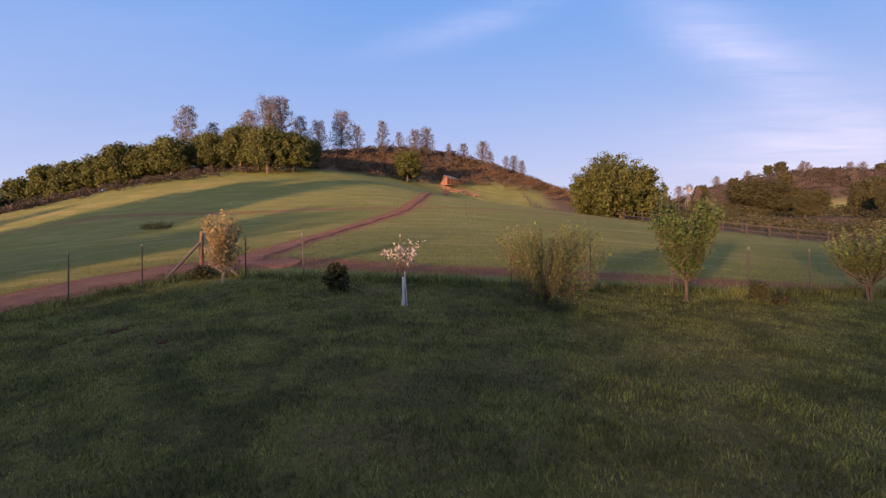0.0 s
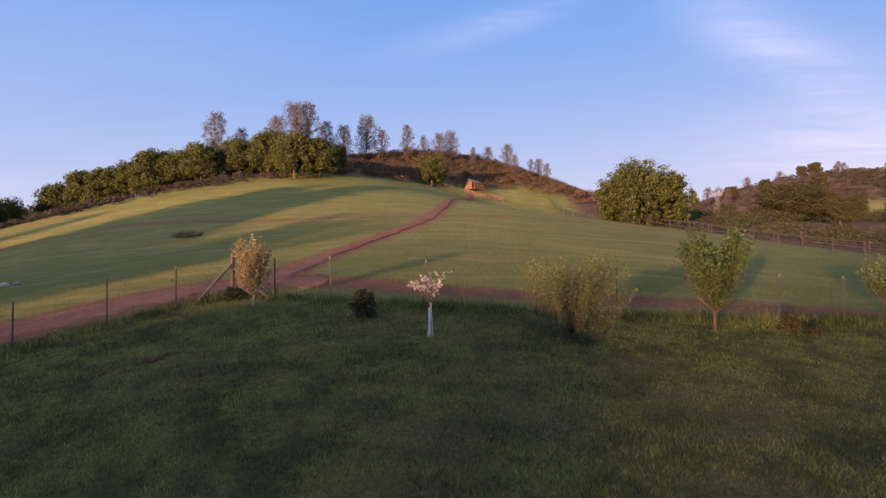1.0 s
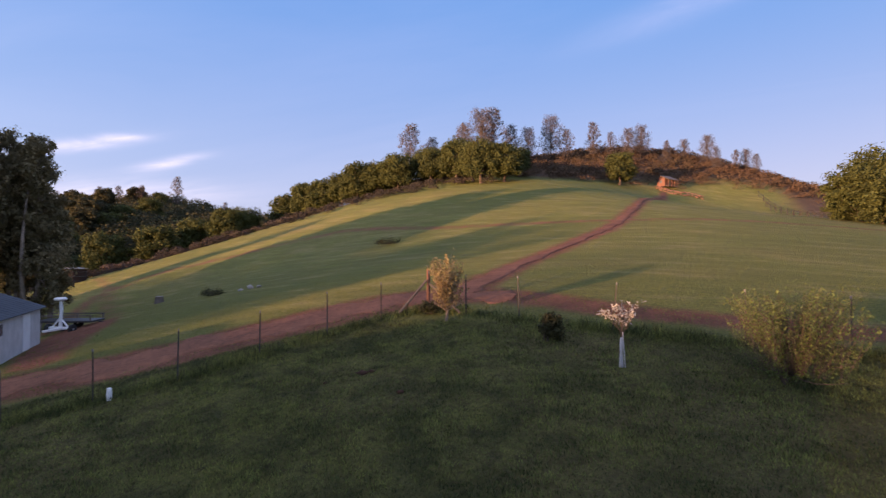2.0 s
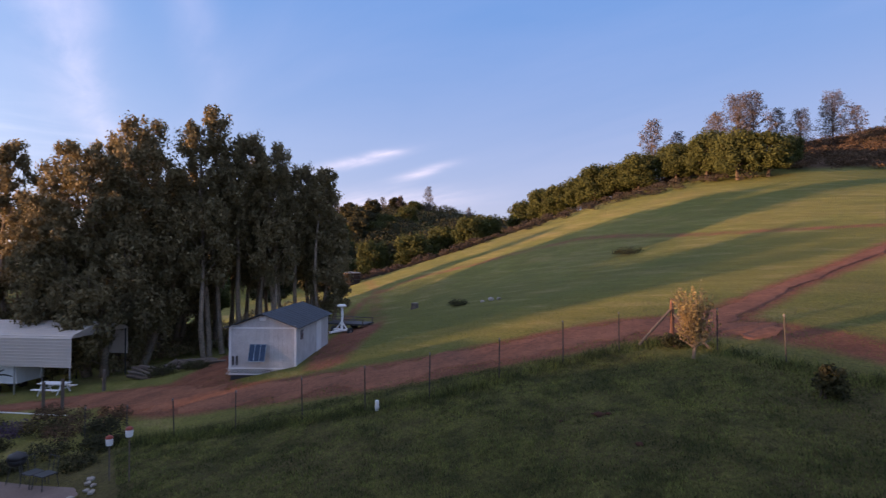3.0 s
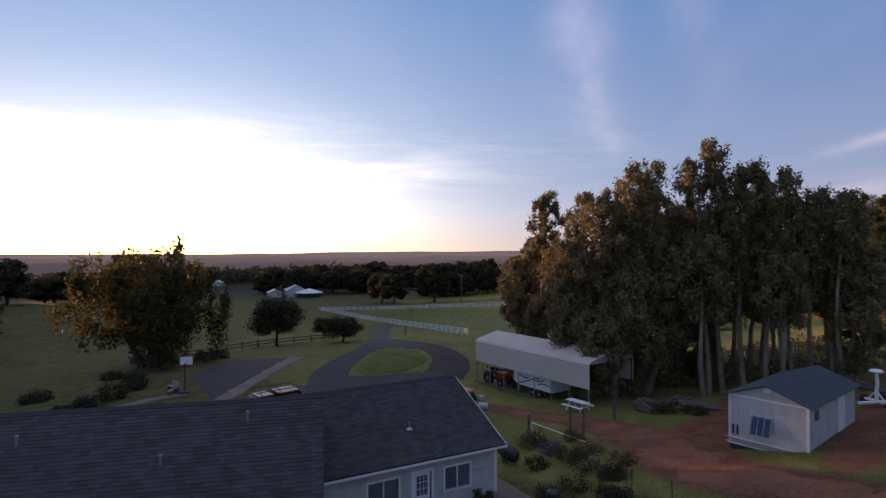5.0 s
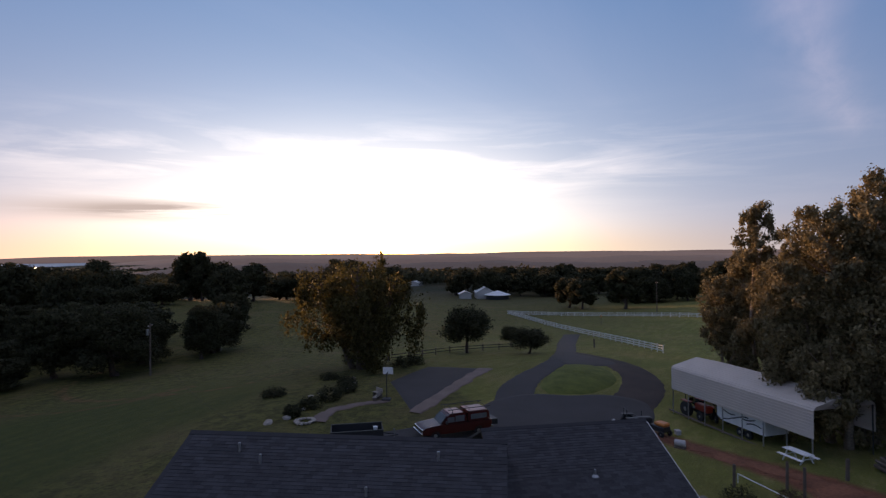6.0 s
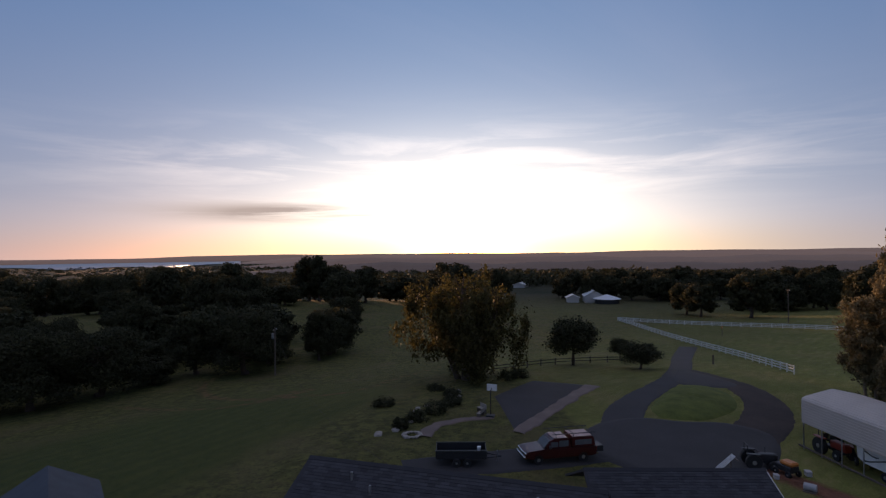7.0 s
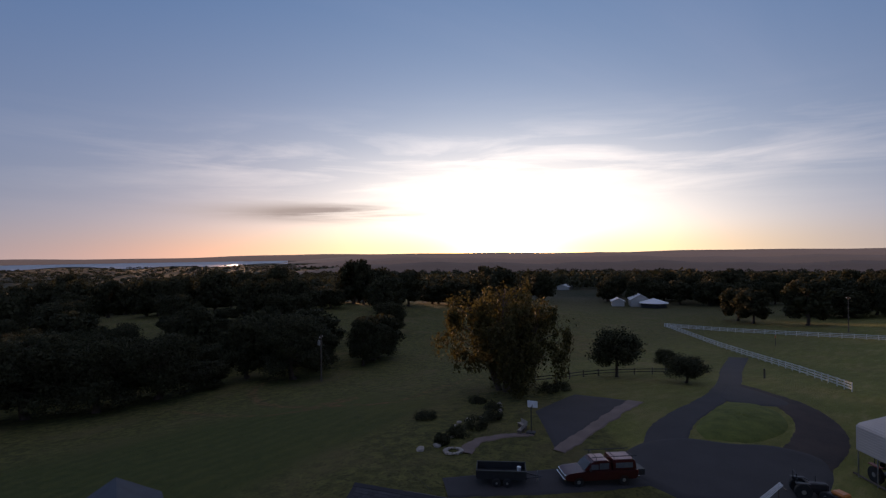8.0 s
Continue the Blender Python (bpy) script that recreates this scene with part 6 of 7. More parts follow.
# ---- grass on the lawn ----
def grass(name, label, seed, count, where, high, mat):
    """Many single blades, in one mesh."""
    rng = np.random.default_rng(seed)
    x, y = where(rng, count)
    z = height(x, y) - 0.01
    n = len(x)
    clump = 0.5 + 0.5 * np.sin(x * 1.7 + 2 * np.sin(y * 0.9)) * np.sin(y * 1.9 + 1.5 * np.sin(x * 1.1))
    h = high * rng.uniform(0.45, 1.15, n) * (0.6 + 0.8 * clump)
    a = rng.uniform(0, 2 * np.pi, n)
    w = rng.uniform(0.005, 0.011, n) * (1 + 0.03 * np.hypot(x, y))
    lean = rng.normal(0, 0.4, (n, 2)) * h[:, None]
    dx, dy = np.cos(a) * w, np.sin(a) * w
    v = np.stack([np.stack([x - dx, y - dy, z], 1), np.stack([x + dx, y + dy, z], 1), np.stack([x + lean[:, 0], y + lean[:, 1], z + h], 1)], 1).reshape(-1, 3)
    me = bpy.data.meshes.new(name)
    me.vertices.add(3 * n), me.loops.add(3 * n), me.polygons.add(n)
    me.vertices.foreach_set("co", v.ravel())
    me.loops.foreach_set("vertex_index", np.arange(3 * n, dtype=np.int32))
    me.polygons.foreach_set("loop_start", np.arange(0, 3 * n, 3, dtype=np.int32))
    me.update(calc_edges=True)
    me.materials.append(mat)
    return tagged(new(name, me), label, "grass", kind="stuff")


def lawn_area(rng, n):
    r = 3.5 + 19 * rng.uniform(0, 1, n) ** 0.8
    a = np.radians(rng.uniform(-42, 85, n))
    x, y = -np.sin(a) * r, np.cos(a) * r
    keep = ((y - (16.2 + 0.06 * x)) < 0.6) & ((-(x + 11.5) * 0.75 + (y - 16.5) * 0.60) < 0.3)
    return x[keep], y[keep]


def verge_area(rng, n):
    s = spline([(26, 26, 0), (14, 20.4, 0), (7, 17.4, 0), (0, 16.1, 0), (-6.5, 16.7, 0), (*CORNER, 0), (-12.5, 14.2, 0), (-14.4, 9.9, 0), (-17.2, 6.8, 0), (-21.2, 3.7, 0), (-25, 1.3, 0)], 0.2)
    i = rng.integers(0, len(s), n)
    return s[i, 0] + rng.normal(0, 0.28, n), s[i, 1] + rng.normal(0, 0.28, n)


def near_pasture(rng, n):
    x, y = rng.uniform(-34, 20, n), rng.uniform(6, 40, n)
    road = np.minimum.reduce([distance_to(p, x, y) for p in (ROADS["fence_track"], ROADS["hill_track"], ROADS["shed_yard"])])
    out = np.maximum(y - (16.4 + 0.06 * x), -(x + 11.5) * 0.75 + (y - 16.5) * 0.60)
    tufty = np.sin(x * 1.9 + 1.4 * np.sin(y * 1.3)) * np.sin(y * 2.3 + 1.2 * np.sin(x * 0.8))
    keep = (rng.uniform(0, 1, n) < np.clip(1.15 - out / 13, 0, 1)) & (road > -0.55 + 0.75 * tufty - 0.35 * rng.uniform(0, 1, n)) & (out > 0.4)
    return x[keep], y[keep]


grass("lawn_grass", "dark green uneven lawn grass", 91, 330000, lawn_area, 0.08, BLADE)
grass("verge_grass", "longer grass along the wire fence", 92, 16000, verge_area, 0.30, BLADE)
grass("pasture_grass", "short yellowish pasture grass by the track", 93, 120000, near_pasture, 0.075, DRYBLADE)


# ---- hill: cabin, stones, windmill, tank ----
def build_cabin():
    c = thing("hill_cabin", on_ground(-13.4, 117.0, 58) @ Matrix.Scale(0.72, 4), "small reddish timber cabin with a porch on the hill", "cabin")
    n = 9
    for i in range(n):
        part("log", tubed((-1.75, -1.25, 0.15 + i * 0.24), (1.75, -1.25, 0.15 + i * 0.24), 0.125, n=8), REDWOOD, c)
        part("log", tubed((-1.75, 1.25, 0.15 + i * 0.24), (1.75, 1.25, 0.15 + i * 0.24), 0.125, n=8), REDWOOD, c)
    for x in (-1.7, 1.7):
        bm = bmesh.new()
        vs = [(-1.3, 0), (1.3, 0), (1.3, 2.2), (0, 3.05), (-1.3, 2.2)]
        p = [bm.verts.new((x - 0.06, y, z)) for y, z in vs]
        q = [bm.verts.new((x + 0.06, y, z)) for y, z in vs]
        for i in range(5):
            bm.faces.new((p[i], p[(i + 1) % 5], q[(i + 1) % 5], q[i]))
        bm.faces.new(p[::-1]), bm.faces.new(q)
        bmesh.ops.recalc_face_normals(bm, faces=bm.faces)
        part("gable_wall", bm, REDWOOD, c)
    part("window", boxed(-1.78, -0.4, 1.0, -1.75, 0.4, 1.7), GLASS, c)
    part("door", boxed(-0.4, -1.42, 0.1, 0.45, -1.36, 1.95), WOOD, c)
    for s in (1, -1):
        part("roof", roof_slab(-2.1, 2.1, 1.75 if s > 0 else 2.9, 1.95 if s > 0 else 1.75, 3.15, s), WOOD, c)
    for x in (-1.9, -0.6, 0.7, 1.9):
        part("porch_post", tubed((x, -2.6, -0.2), (x, -2.6, 1.85), 0.07, n=8), REDWOOD, c)
    part("porch_floor", boxed(-2.1, -2.75, -0.05, 2.1, -1.3, 0.08), WOOD, c)
    part("porch_rail", boxed(-1.9, -2.63, 0.75, 1.9, -2.57, 0.83), REDWOOD, c)
    return c


build_cabin()


def stone_mesh(seed, r, flat=0.6, mat=None):
    rng = np.random.default_rng(seed)
    bm = bmesh.new()
    bmesh.ops.create_icosphere(bm, subdivisions=1, radius=r)
    for v in bm.verts:
        v.co *= 1 + rng.normal(0, 0.14)
        v.co.z *= flat
    me = bpy.data.meshes.new("stone")
    bm.to_mesh(me), bm.free()
    me.materials.append(mat or STONE)
    return me


def stone_row(name, label, centre, spots, meshes, seed, size=(0.7, 1.3)):
    rng = np.random.default_rng(seed)
    w = thing(name, on_ground(*centre), label, "stones")
    inv = w.matrix_basis.inverted()
    for x, y, dz in spots:
        s = new("stone", meshes[rng.integers(len(meshes))])
        s.parent = w
        k = rng.uniform(*size)
        s.matrix_basis = inv @ Matrix.Translation((x, y, gz(x, y) + dz)) @ Matrix.Rotation(rng.uniform(0, 6.3), 4, "Z") @ Matrix.Scale(k, 4)
    return w


RED_STONES = [stone_mesh(i, 0.42, 0.7, REDSTONE) for i in range(4)]
PALE_STONES = [stone_mesh(10 + i, 0.26, 0.65, STONE) for i in range(4)]
r2 = random.Random(9)
stone_row("stone_wall", "low wall of reddish stones below the cabin", (-12, 113.5), [(-14.5 + 4.5 * k / 38 + r2.uniform(-0.2, 0.2), 114.2 - 1.0 * math.sin(k / 12) + r2.uniform(-0.6, 0.3), 0.15 + 0.4 * (k % 2)) for k in range(76) for _ in (0,) if k < 39 or True][:70], RED_STONES, 3, (0.3, 0.6))


def build_windmill():
    w = thing("windmill", on_ground(43.0, 139.5, 20), "galvanised farm windmill on a lattice tower", "windmill")
    hgt = 8.6
    for i in range(4):
        a = math.pi / 4 + i * math.pi / 2
        part("tower_leg", tubed((1.1 * math.cos(a), 1.1 * math.sin(a), -0.5), (0.14 * math.cos(a), 0.14 * math.sin(a), hgt), 0.06, 0.04, 6), DULLSTEEL, w)
    for k in range(1, 6):
        z, r = hgt * k / 6, 1.1 - 0.96 * k / 6
        z2, rr = hgt * (k - 1) / 6, 1.1 - 0.96 * (k - 1) / 6
        bm = bmesh.new()
        for i in range(4):
            a, b = math.pi / 4 + i * math.pi / 2, math.pi / 4 + (i + 1) * math.pi / 2
            tube(bm, (r * math.cos(a), r * math.sin(a), z), (r * math.cos(b), r * math.sin(b), z), 0.025, n=4)
            tube(bm, (rr * math.cos(a), rr * math.sin(a), z2), (r * math.cos(b), r * math.sin(b), z), 0.02, n=4)
        part("lattice", bm, DULLSTEEL, w)
    hub = part("hub", tubed((0, -0.55, hgt + 0.1), (0, 0.5, hgt + 0.1), 0.12, n=10), DULLSTEEL, w)
    for i in range(16):
        a = 2 * math.pi * i / 16
        bm = bmesh.new()
        box(bm, 0.35, -0.01, -0.14, 1.15, 0.01, 0.14, 0, Matrix.Translation((0, -0.55, hgt + 0.1)) @ Matrix.Rotation(a, 4, "Y") @ Matrix.Rotation(radians(28), 4, "X"))
        part("blade", bm, DULLSTEEL, hub)
    part("tail", boxed(-0.02, 0.6, hgt - 0.15, 0.02, 1.7, hgt + 0.45), DULLSTEEL, w)
    return w


build_windmill()


def build_tank():
    t = thing("water_tank", on_ground(-78.3, 40.2), "round brown water tank with a pale lid", "water tank")
    part("body", lathe(bmesh.new(), [(1.55, -0.6), (1.57, 0.4), (1.55, 1.9)], 28), TANKWOOD, t)
    for z in (0.3, 0.9, 1.5):
        part("hoop", lathe(bmesh.new(), [(1.585, z), (1.6, z + 0.03), (1.585, z + 0.06)], 28), STEEL, t)
    part("lid", lathe(bmesh.new(), [(1.66, 1.9), (1.66, 1.97), (0.3, 2.15), (0.05, 2.18)], 28), STONE, t)


build_tank()


def build_white_rig():
    """White steel implement: curved mast on a wheeled cross frame."""
    g = thing("hitch_rig", on_ground(-36.0, 17.6, 20), "white steel mast on a low wheeled frame", "trailer")
    bm = bmesh.new()
    pts = [(0, 0, 0.35), (0, 0.02, 0.9), (0.02, 0.05, 1.4), (0.0, 0.0, 1.95)]
    for a, b in zip(pts, pts[1:]):
        tube(bm, a, b, 0.10, 0.08, 10)
    part("mast", bm, WHITE, g)
    part("head", lathe(bmesh.new(), [(0.1, 1.95), (0.32, 2.0), (0.36, 2.08), (0.25, 2.16)], 16), WHITE, g)
    part("frame", box(boxed(-0.75, -0.09, 0.25, 0.75, 0.09, 0.4, 0.02), -0.09, -1.2, 0.2, 0.09, 0.7, 0.34, 0.02), WHITE, g)
    bm = bmesh.new()
    for s in (-1, 1):
        tube(bm, (0, 0, 0.95), (s * 0.55, 0, 0.36), 0.05, n=6)
    part("gusset", bm, WHITE, g)
    wheel(g, -0.8, 0, 0.28, 0.28, 0.16, axis="X"), wheel(g, 0.8, 0, 0.28, 0.28, 0.16, axis="X")
    h = thing("flatbed_trailer", on_ground(-38.2, 19.3, 35), "low dark flatbed trailer behind the shed", "trailer")
    part("bed", boxed(-1.7, -0.85, 0.5, 1.7, 0.85, 0.62, 0.02), DARK, h)
    bm = bmesh.new()
    for s in (-1, 1):
        box(bm, -1.7, s * 0.82 - 0.03, 0.9, 1.7, s * 0.82 + 0.03, 0.97)
        for x in (-1.6, 0, 1.6):
            box(bm, x - 0.03, s * 0.82 - 0.03, 0.6, x + 0.03, s * 0.82 + 0.03, 0.95)
    part("side_rail", bm, WOOD, h)
    wheel(h, 0, 0.95, 0.32, 0.32, 0.18), wheel(h, 0, -0.95, 0.32, 0.32, 0.18)
    part("drawbar", tubed((1.7, 0, 0.5), (2.9, 0, 0.4), 0.05), DARK, h)


build_white_rig()
stone_row("field_stones", "pale boulders in the pasture", (-29.5, 26.2), [(-29.5, 26.2, 0.12), (-29.0, 26.5, 0.05), (-30.2, 26.0, 0.02)], PALE_STONES, 5, (0.6, 1.1))
stump = thing("tree_stump", on_ground(-40.5, 27.0), "weathered tree stump in the pasture", "stump")
part("trunk", lathe(bmesh.new(), [(0.42, -0.2), (0.34, 0.15), (0.3, 0.5)], 12), WOOD, stump)
part("cut_face", lathe(bmesh.new(), [(0.29, 0.5), (0.28, 0.515)], 12), STONE, stump)
shrub(-32.0, 25.2, 0.4, 0.9, 87, "flat dark weed patch by the boulders", leaves=900)
shrub(-30.0, 43.5, 0.25, 1.6, 88, "burnt dark patch of weeds on the slope", DARKLEAF, 1200, 0.08)
guard = thing("fence_bucket", on_ground(-15.3, 8.5), "white plastic tube at the foot of a fence post", "tube")
part("tube", lathe(bmesh.new(), [(0.07, 0), (0.072, 0.15), (0.065, 0.3)], 12), WHITE, guard)
part("cap", lathe(bmesh.new(), [(0.068, 0.3), (0.055, 0.33), (0.02, 0.345)], 12), WHITE, guard)

# ---- yard between house and carport ----
for x, y, h, r in ((-36.4, -2.5, 1.35, 0.1), (-36.9, 0.2, 1.6, 0.09), (-35.4, 1.0, 1.7, 0.09), (-40.0, 3.3, 1.3, 0.12)):
    p = thing("wooden_post", on_ground(x, y), "dark weathered wooden post by the dirt track", "post", "yard posts")
    part("shaft", tubed((0, 0, -0.4), (0.03, 0.02, h), r, r * 0.92, 10), WOOD, p)
    part("post_top", lathe(bmesh.new(), [(r * 0.9, h), (r * 0.6, h + 0.03)], 10, Matrix.Translation((0.03, 0.02, 0))), WOOD, p)
pipe = thing("gate_pipe", on_ground(-35.2, -0.8), "white metal pipe rail leaning by the posts", "pipe")
part("pipe", tubed((-1.2, -1.5, 0.55), (1.4, 1.9, 0.35), 0.035), WHITE, pipe)
part("pipe_foot", tubed((-1.2, -1.5, 0.55), (-1.2, -1.5, 0.0), 0.03), WHITE, pipe)


def sheet_on_ground(name, outline, mat, label, category, lift, kind="structure", inset=14, straight=False):
    """A flat outline (x, y) laid on the ground, cut fine enough to follow it."""
    pts = np.array(outline, float) if straight else spline([(*p, 0) for p in outline] + [(*outline[0], 0)], 1.0)[:-1, :2]
    c = pts.mean(0)
    rows = [c + (pts - c) * k / inset for k in range(1, inset + 1)]
    v = np.concatenate([[c]] + rows)
    n = len(pts)
    z = height(v[:, 0], v[:, 1]) + lift
    z[-n:] -= lift * 1.4
    faces = [(0, 1 + i, 1 + (i + 1) % n) for i in range(n)]
    for k in range(inset - 1):
        a, b = 1 + k * n, 1 + (k + 1) * n
        faces += [(a + i, b + i, b + (i + 1) % n, a + (i + 1) % n) for i in range(n)]
    me = mesh_of(name, np.column_stack([v, z]).tolist(), faces, mat)
    me.shade_smooth()
    return tagged(new(name, me), label, category, kind=kind)


sheet_on_ground("patio", [(-29.6, -4.6), (-25.0, -1.8), (-21.5, -0.2), (-18.6, 0.8), (-16.5, -2.0), (-17.5, -6.5), (-21, -6.6), (-24, -4.6)], CONCRETE, "pinkish concrete patio beside the house", "patio", 0.07)
shrub(-33.4, -2.0, 0.7, 1.1, 101, "grey-green weedy shrub by the posts", leaves=1500)
shrub(-30.0, 0.2, 0.6, 1.0, 102, "dark low shrub beyond the patio", leaves=1500)
shrub(-26.5, 2.0, 0.45, 0.9, 103, "dark low shrub along the track fence", DARKLEAF, 1600)
shrub(-23.6, 1.8, 0.45, 0.8, 104, "dark low shrub along the track fence", DARKLEAF, 1600)
shrub(-31.8, -0.9, 0.5, 0.9, 105, "low mauve flowering shrub by the posts", VIOLET, 1200)
for i, (x, y, h, w) in enumerate(((-29.2, -1.6, 0.45, 0.9), (-27.9, 0.9, 0.5, 1.0), (-25.2, 0.2, 0.4, 0.9), (-28.4, 2.6, 0.6, 0.8), (-24.6, -1.0, 0.35, 0.7), (-31.2, 1.2, 0.4, 1.0), (-22.0, 0.9, 0.4, 0.7), (-34.5, 0.4, 0.45, 0.9))):
    shrub(x, y, h, w, 140 + i, "brown weedy tangle in the garden bed", BRUSHLEAF if i % 2 else SHRUBLEAF, 900, 0.06)
shrub(-41.0, 6.8, 0.6, 1.2, 106, "brushy weeds and branches under the grove", leaves=1500)
shrub(-39.5, 8.6, 0.5, 1.0, 107, "brushy weeds and branches under the grove", leaves=1500)
bin_ = thing("propane_tank", on_ground(-30.6, -3.3, 35), "dark covered tank beside the house wall", "tank")
part("body", lathe(bmesh.new(), [(0.1, -0.75), (0.38, -0.62), (0.42, 0), (0.38, 0.62), (0.1, 0.75)], 16, Matrix.Translation((0, 0, 0.55)) @ Matrix.Rotation(radians(90), 4, "Y")), DARK, bin_, smooth=True)
for a in (-0.5, 0.35):
    part("saddle", boxed(a, -0.25, -0.1, a + 0.15, 0.25, 0.3), STONE, bin_)
white_box = thing("white_drum", on_ground(-44.0, -6.6), "white drum lying on its side beyond the roof", "drum")
part("body", lathe(bmesh.new(), [(0.02, -0.4), (0.22, -0.385), (0.25, -0.34), (0.25, 0.34), (0.22, 0.385), (0.02, 0.4)], 18, Matrix.Translation((0, 0, 0.34)) @ Matrix.Rotation(radians(90), 4, "X")), CONCRETEWHITE, white_box)
part("cradle", boxed(-0.35, -0.4, -0.05, 0.35, 0.4, 0.1), WOOD, white_box)


def build_grill(x, y):
    g = thing("kettle_grill", on_ground(x, y, 20, 0.07), "black kettle grill on thin legs on the patio", "grill")
    part("bowl", lathe(bmesh.new(), [(0.06, 0.55), (0.22, 0.62), (0.28, 0.78)], 18), BLACK, g, smooth=True)
    part("lid", lathe(bmesh.new(), [(0.285, 0.785), (0.24, 0.93), (0.08, 1.0), (0.03, 1.03)], 18), DARK, g, smooth=True)
    for i in range(3):
        a = 2 * math.pi * i / 3
        part("leg", tubed((0.15 * math.cos(a), 0.15 * math.sin(a), 0.6), (0.3 * math.cos(a), 0.3 * math.sin(a), 0), 0.014, n=6), STEEL, g)
    return g


build_grill(-22.3, -0.7)


def build_stool(x, y, turn):
    c = thing("metal_chair", on_ground(x, y, turn, 0.07), "thin dark metal patio chair", "chair", "patio chairs")
    part("seat", boxed(-0.23, -0.23, 0.42, 0.23, 0.23, 0.45, 0.01), DARK, c)
    for a in (-0.2, 0.2):
        for b in (-0.2, 0.2):
            part("leg", tubed((a, b, 0.43), (a * 1.2, b * 1.2, 0), 0.012, n=6), DARK, c)
    bm = bmesh.new()
    for a in (-0.2, 0, 0.2):
        tube(bm, (a, 0.21, 0.44), (a, 0.28, 0.9), 0.011, n=6)
    tube(bm, (-0.22, 0.28, 0.9), (0.22, 0.28, 0.9), 0.012, n=6)
    part("backrest", bm, DARK, c)


build_stool(-20.4, 0.0, 30), build_stool(-21.2, -0.3, 120)
tt = thing("patio_table", on_ground(-20.7, -3.1, 30, 0.07), "low table under a teal cover on the patio", "table")
part("tabletop", boxed(-0.75, -0.42, 0.42, 0.75, 0.42, 0.47, 0.015), TEAL, tt)
for a in (-0.65, 0.65):
    for b in (-0.34, 0.34):
        part("leg", boxed(a - 0.03, b - 0.03, 0, a + 0.03, b + 0.03, 0.42), DARK, tt)
for k, (x, y, h) in enumerate(((-18.9, 1.5, 1.05), (-18.0, 1.9, 1.3))):
    b = thing("bird_feeder", on_ground(x, y), "small red and white bird feeder on a post by the patio", "bird feeder", "patio feeders")
    part("stake", tubed((0, 0, -0.2), (0, 0, h), 0.02, n=6), WOOD, b)
    part("jar", lathe(bmesh.new(), [(0.09, h), (0.1, h + 0.08), (0.1, h + 0.2)], 12), WHITE, b)
    part("lid", lathe(bmesh.new(), [(0.11, h + 0.2), (0.08, h + 0.27), (0.02, h + 0.3)], 12), TRACTORRED, b)
stone_row("patio_stones", "pale stones and pots edging the patio", (-18.9, 1.0), [(-18.6, 0.9, 0.05), (-18.9, 1.1, 0.05), (-19.3, 1.0, 0.05), (-18.2, 1.0, 0.06), (-18.4, 0.5, 0.05), (-19.7, 1.1, 0.04)], PALE_STONES, 6, (0.25, 0.5))


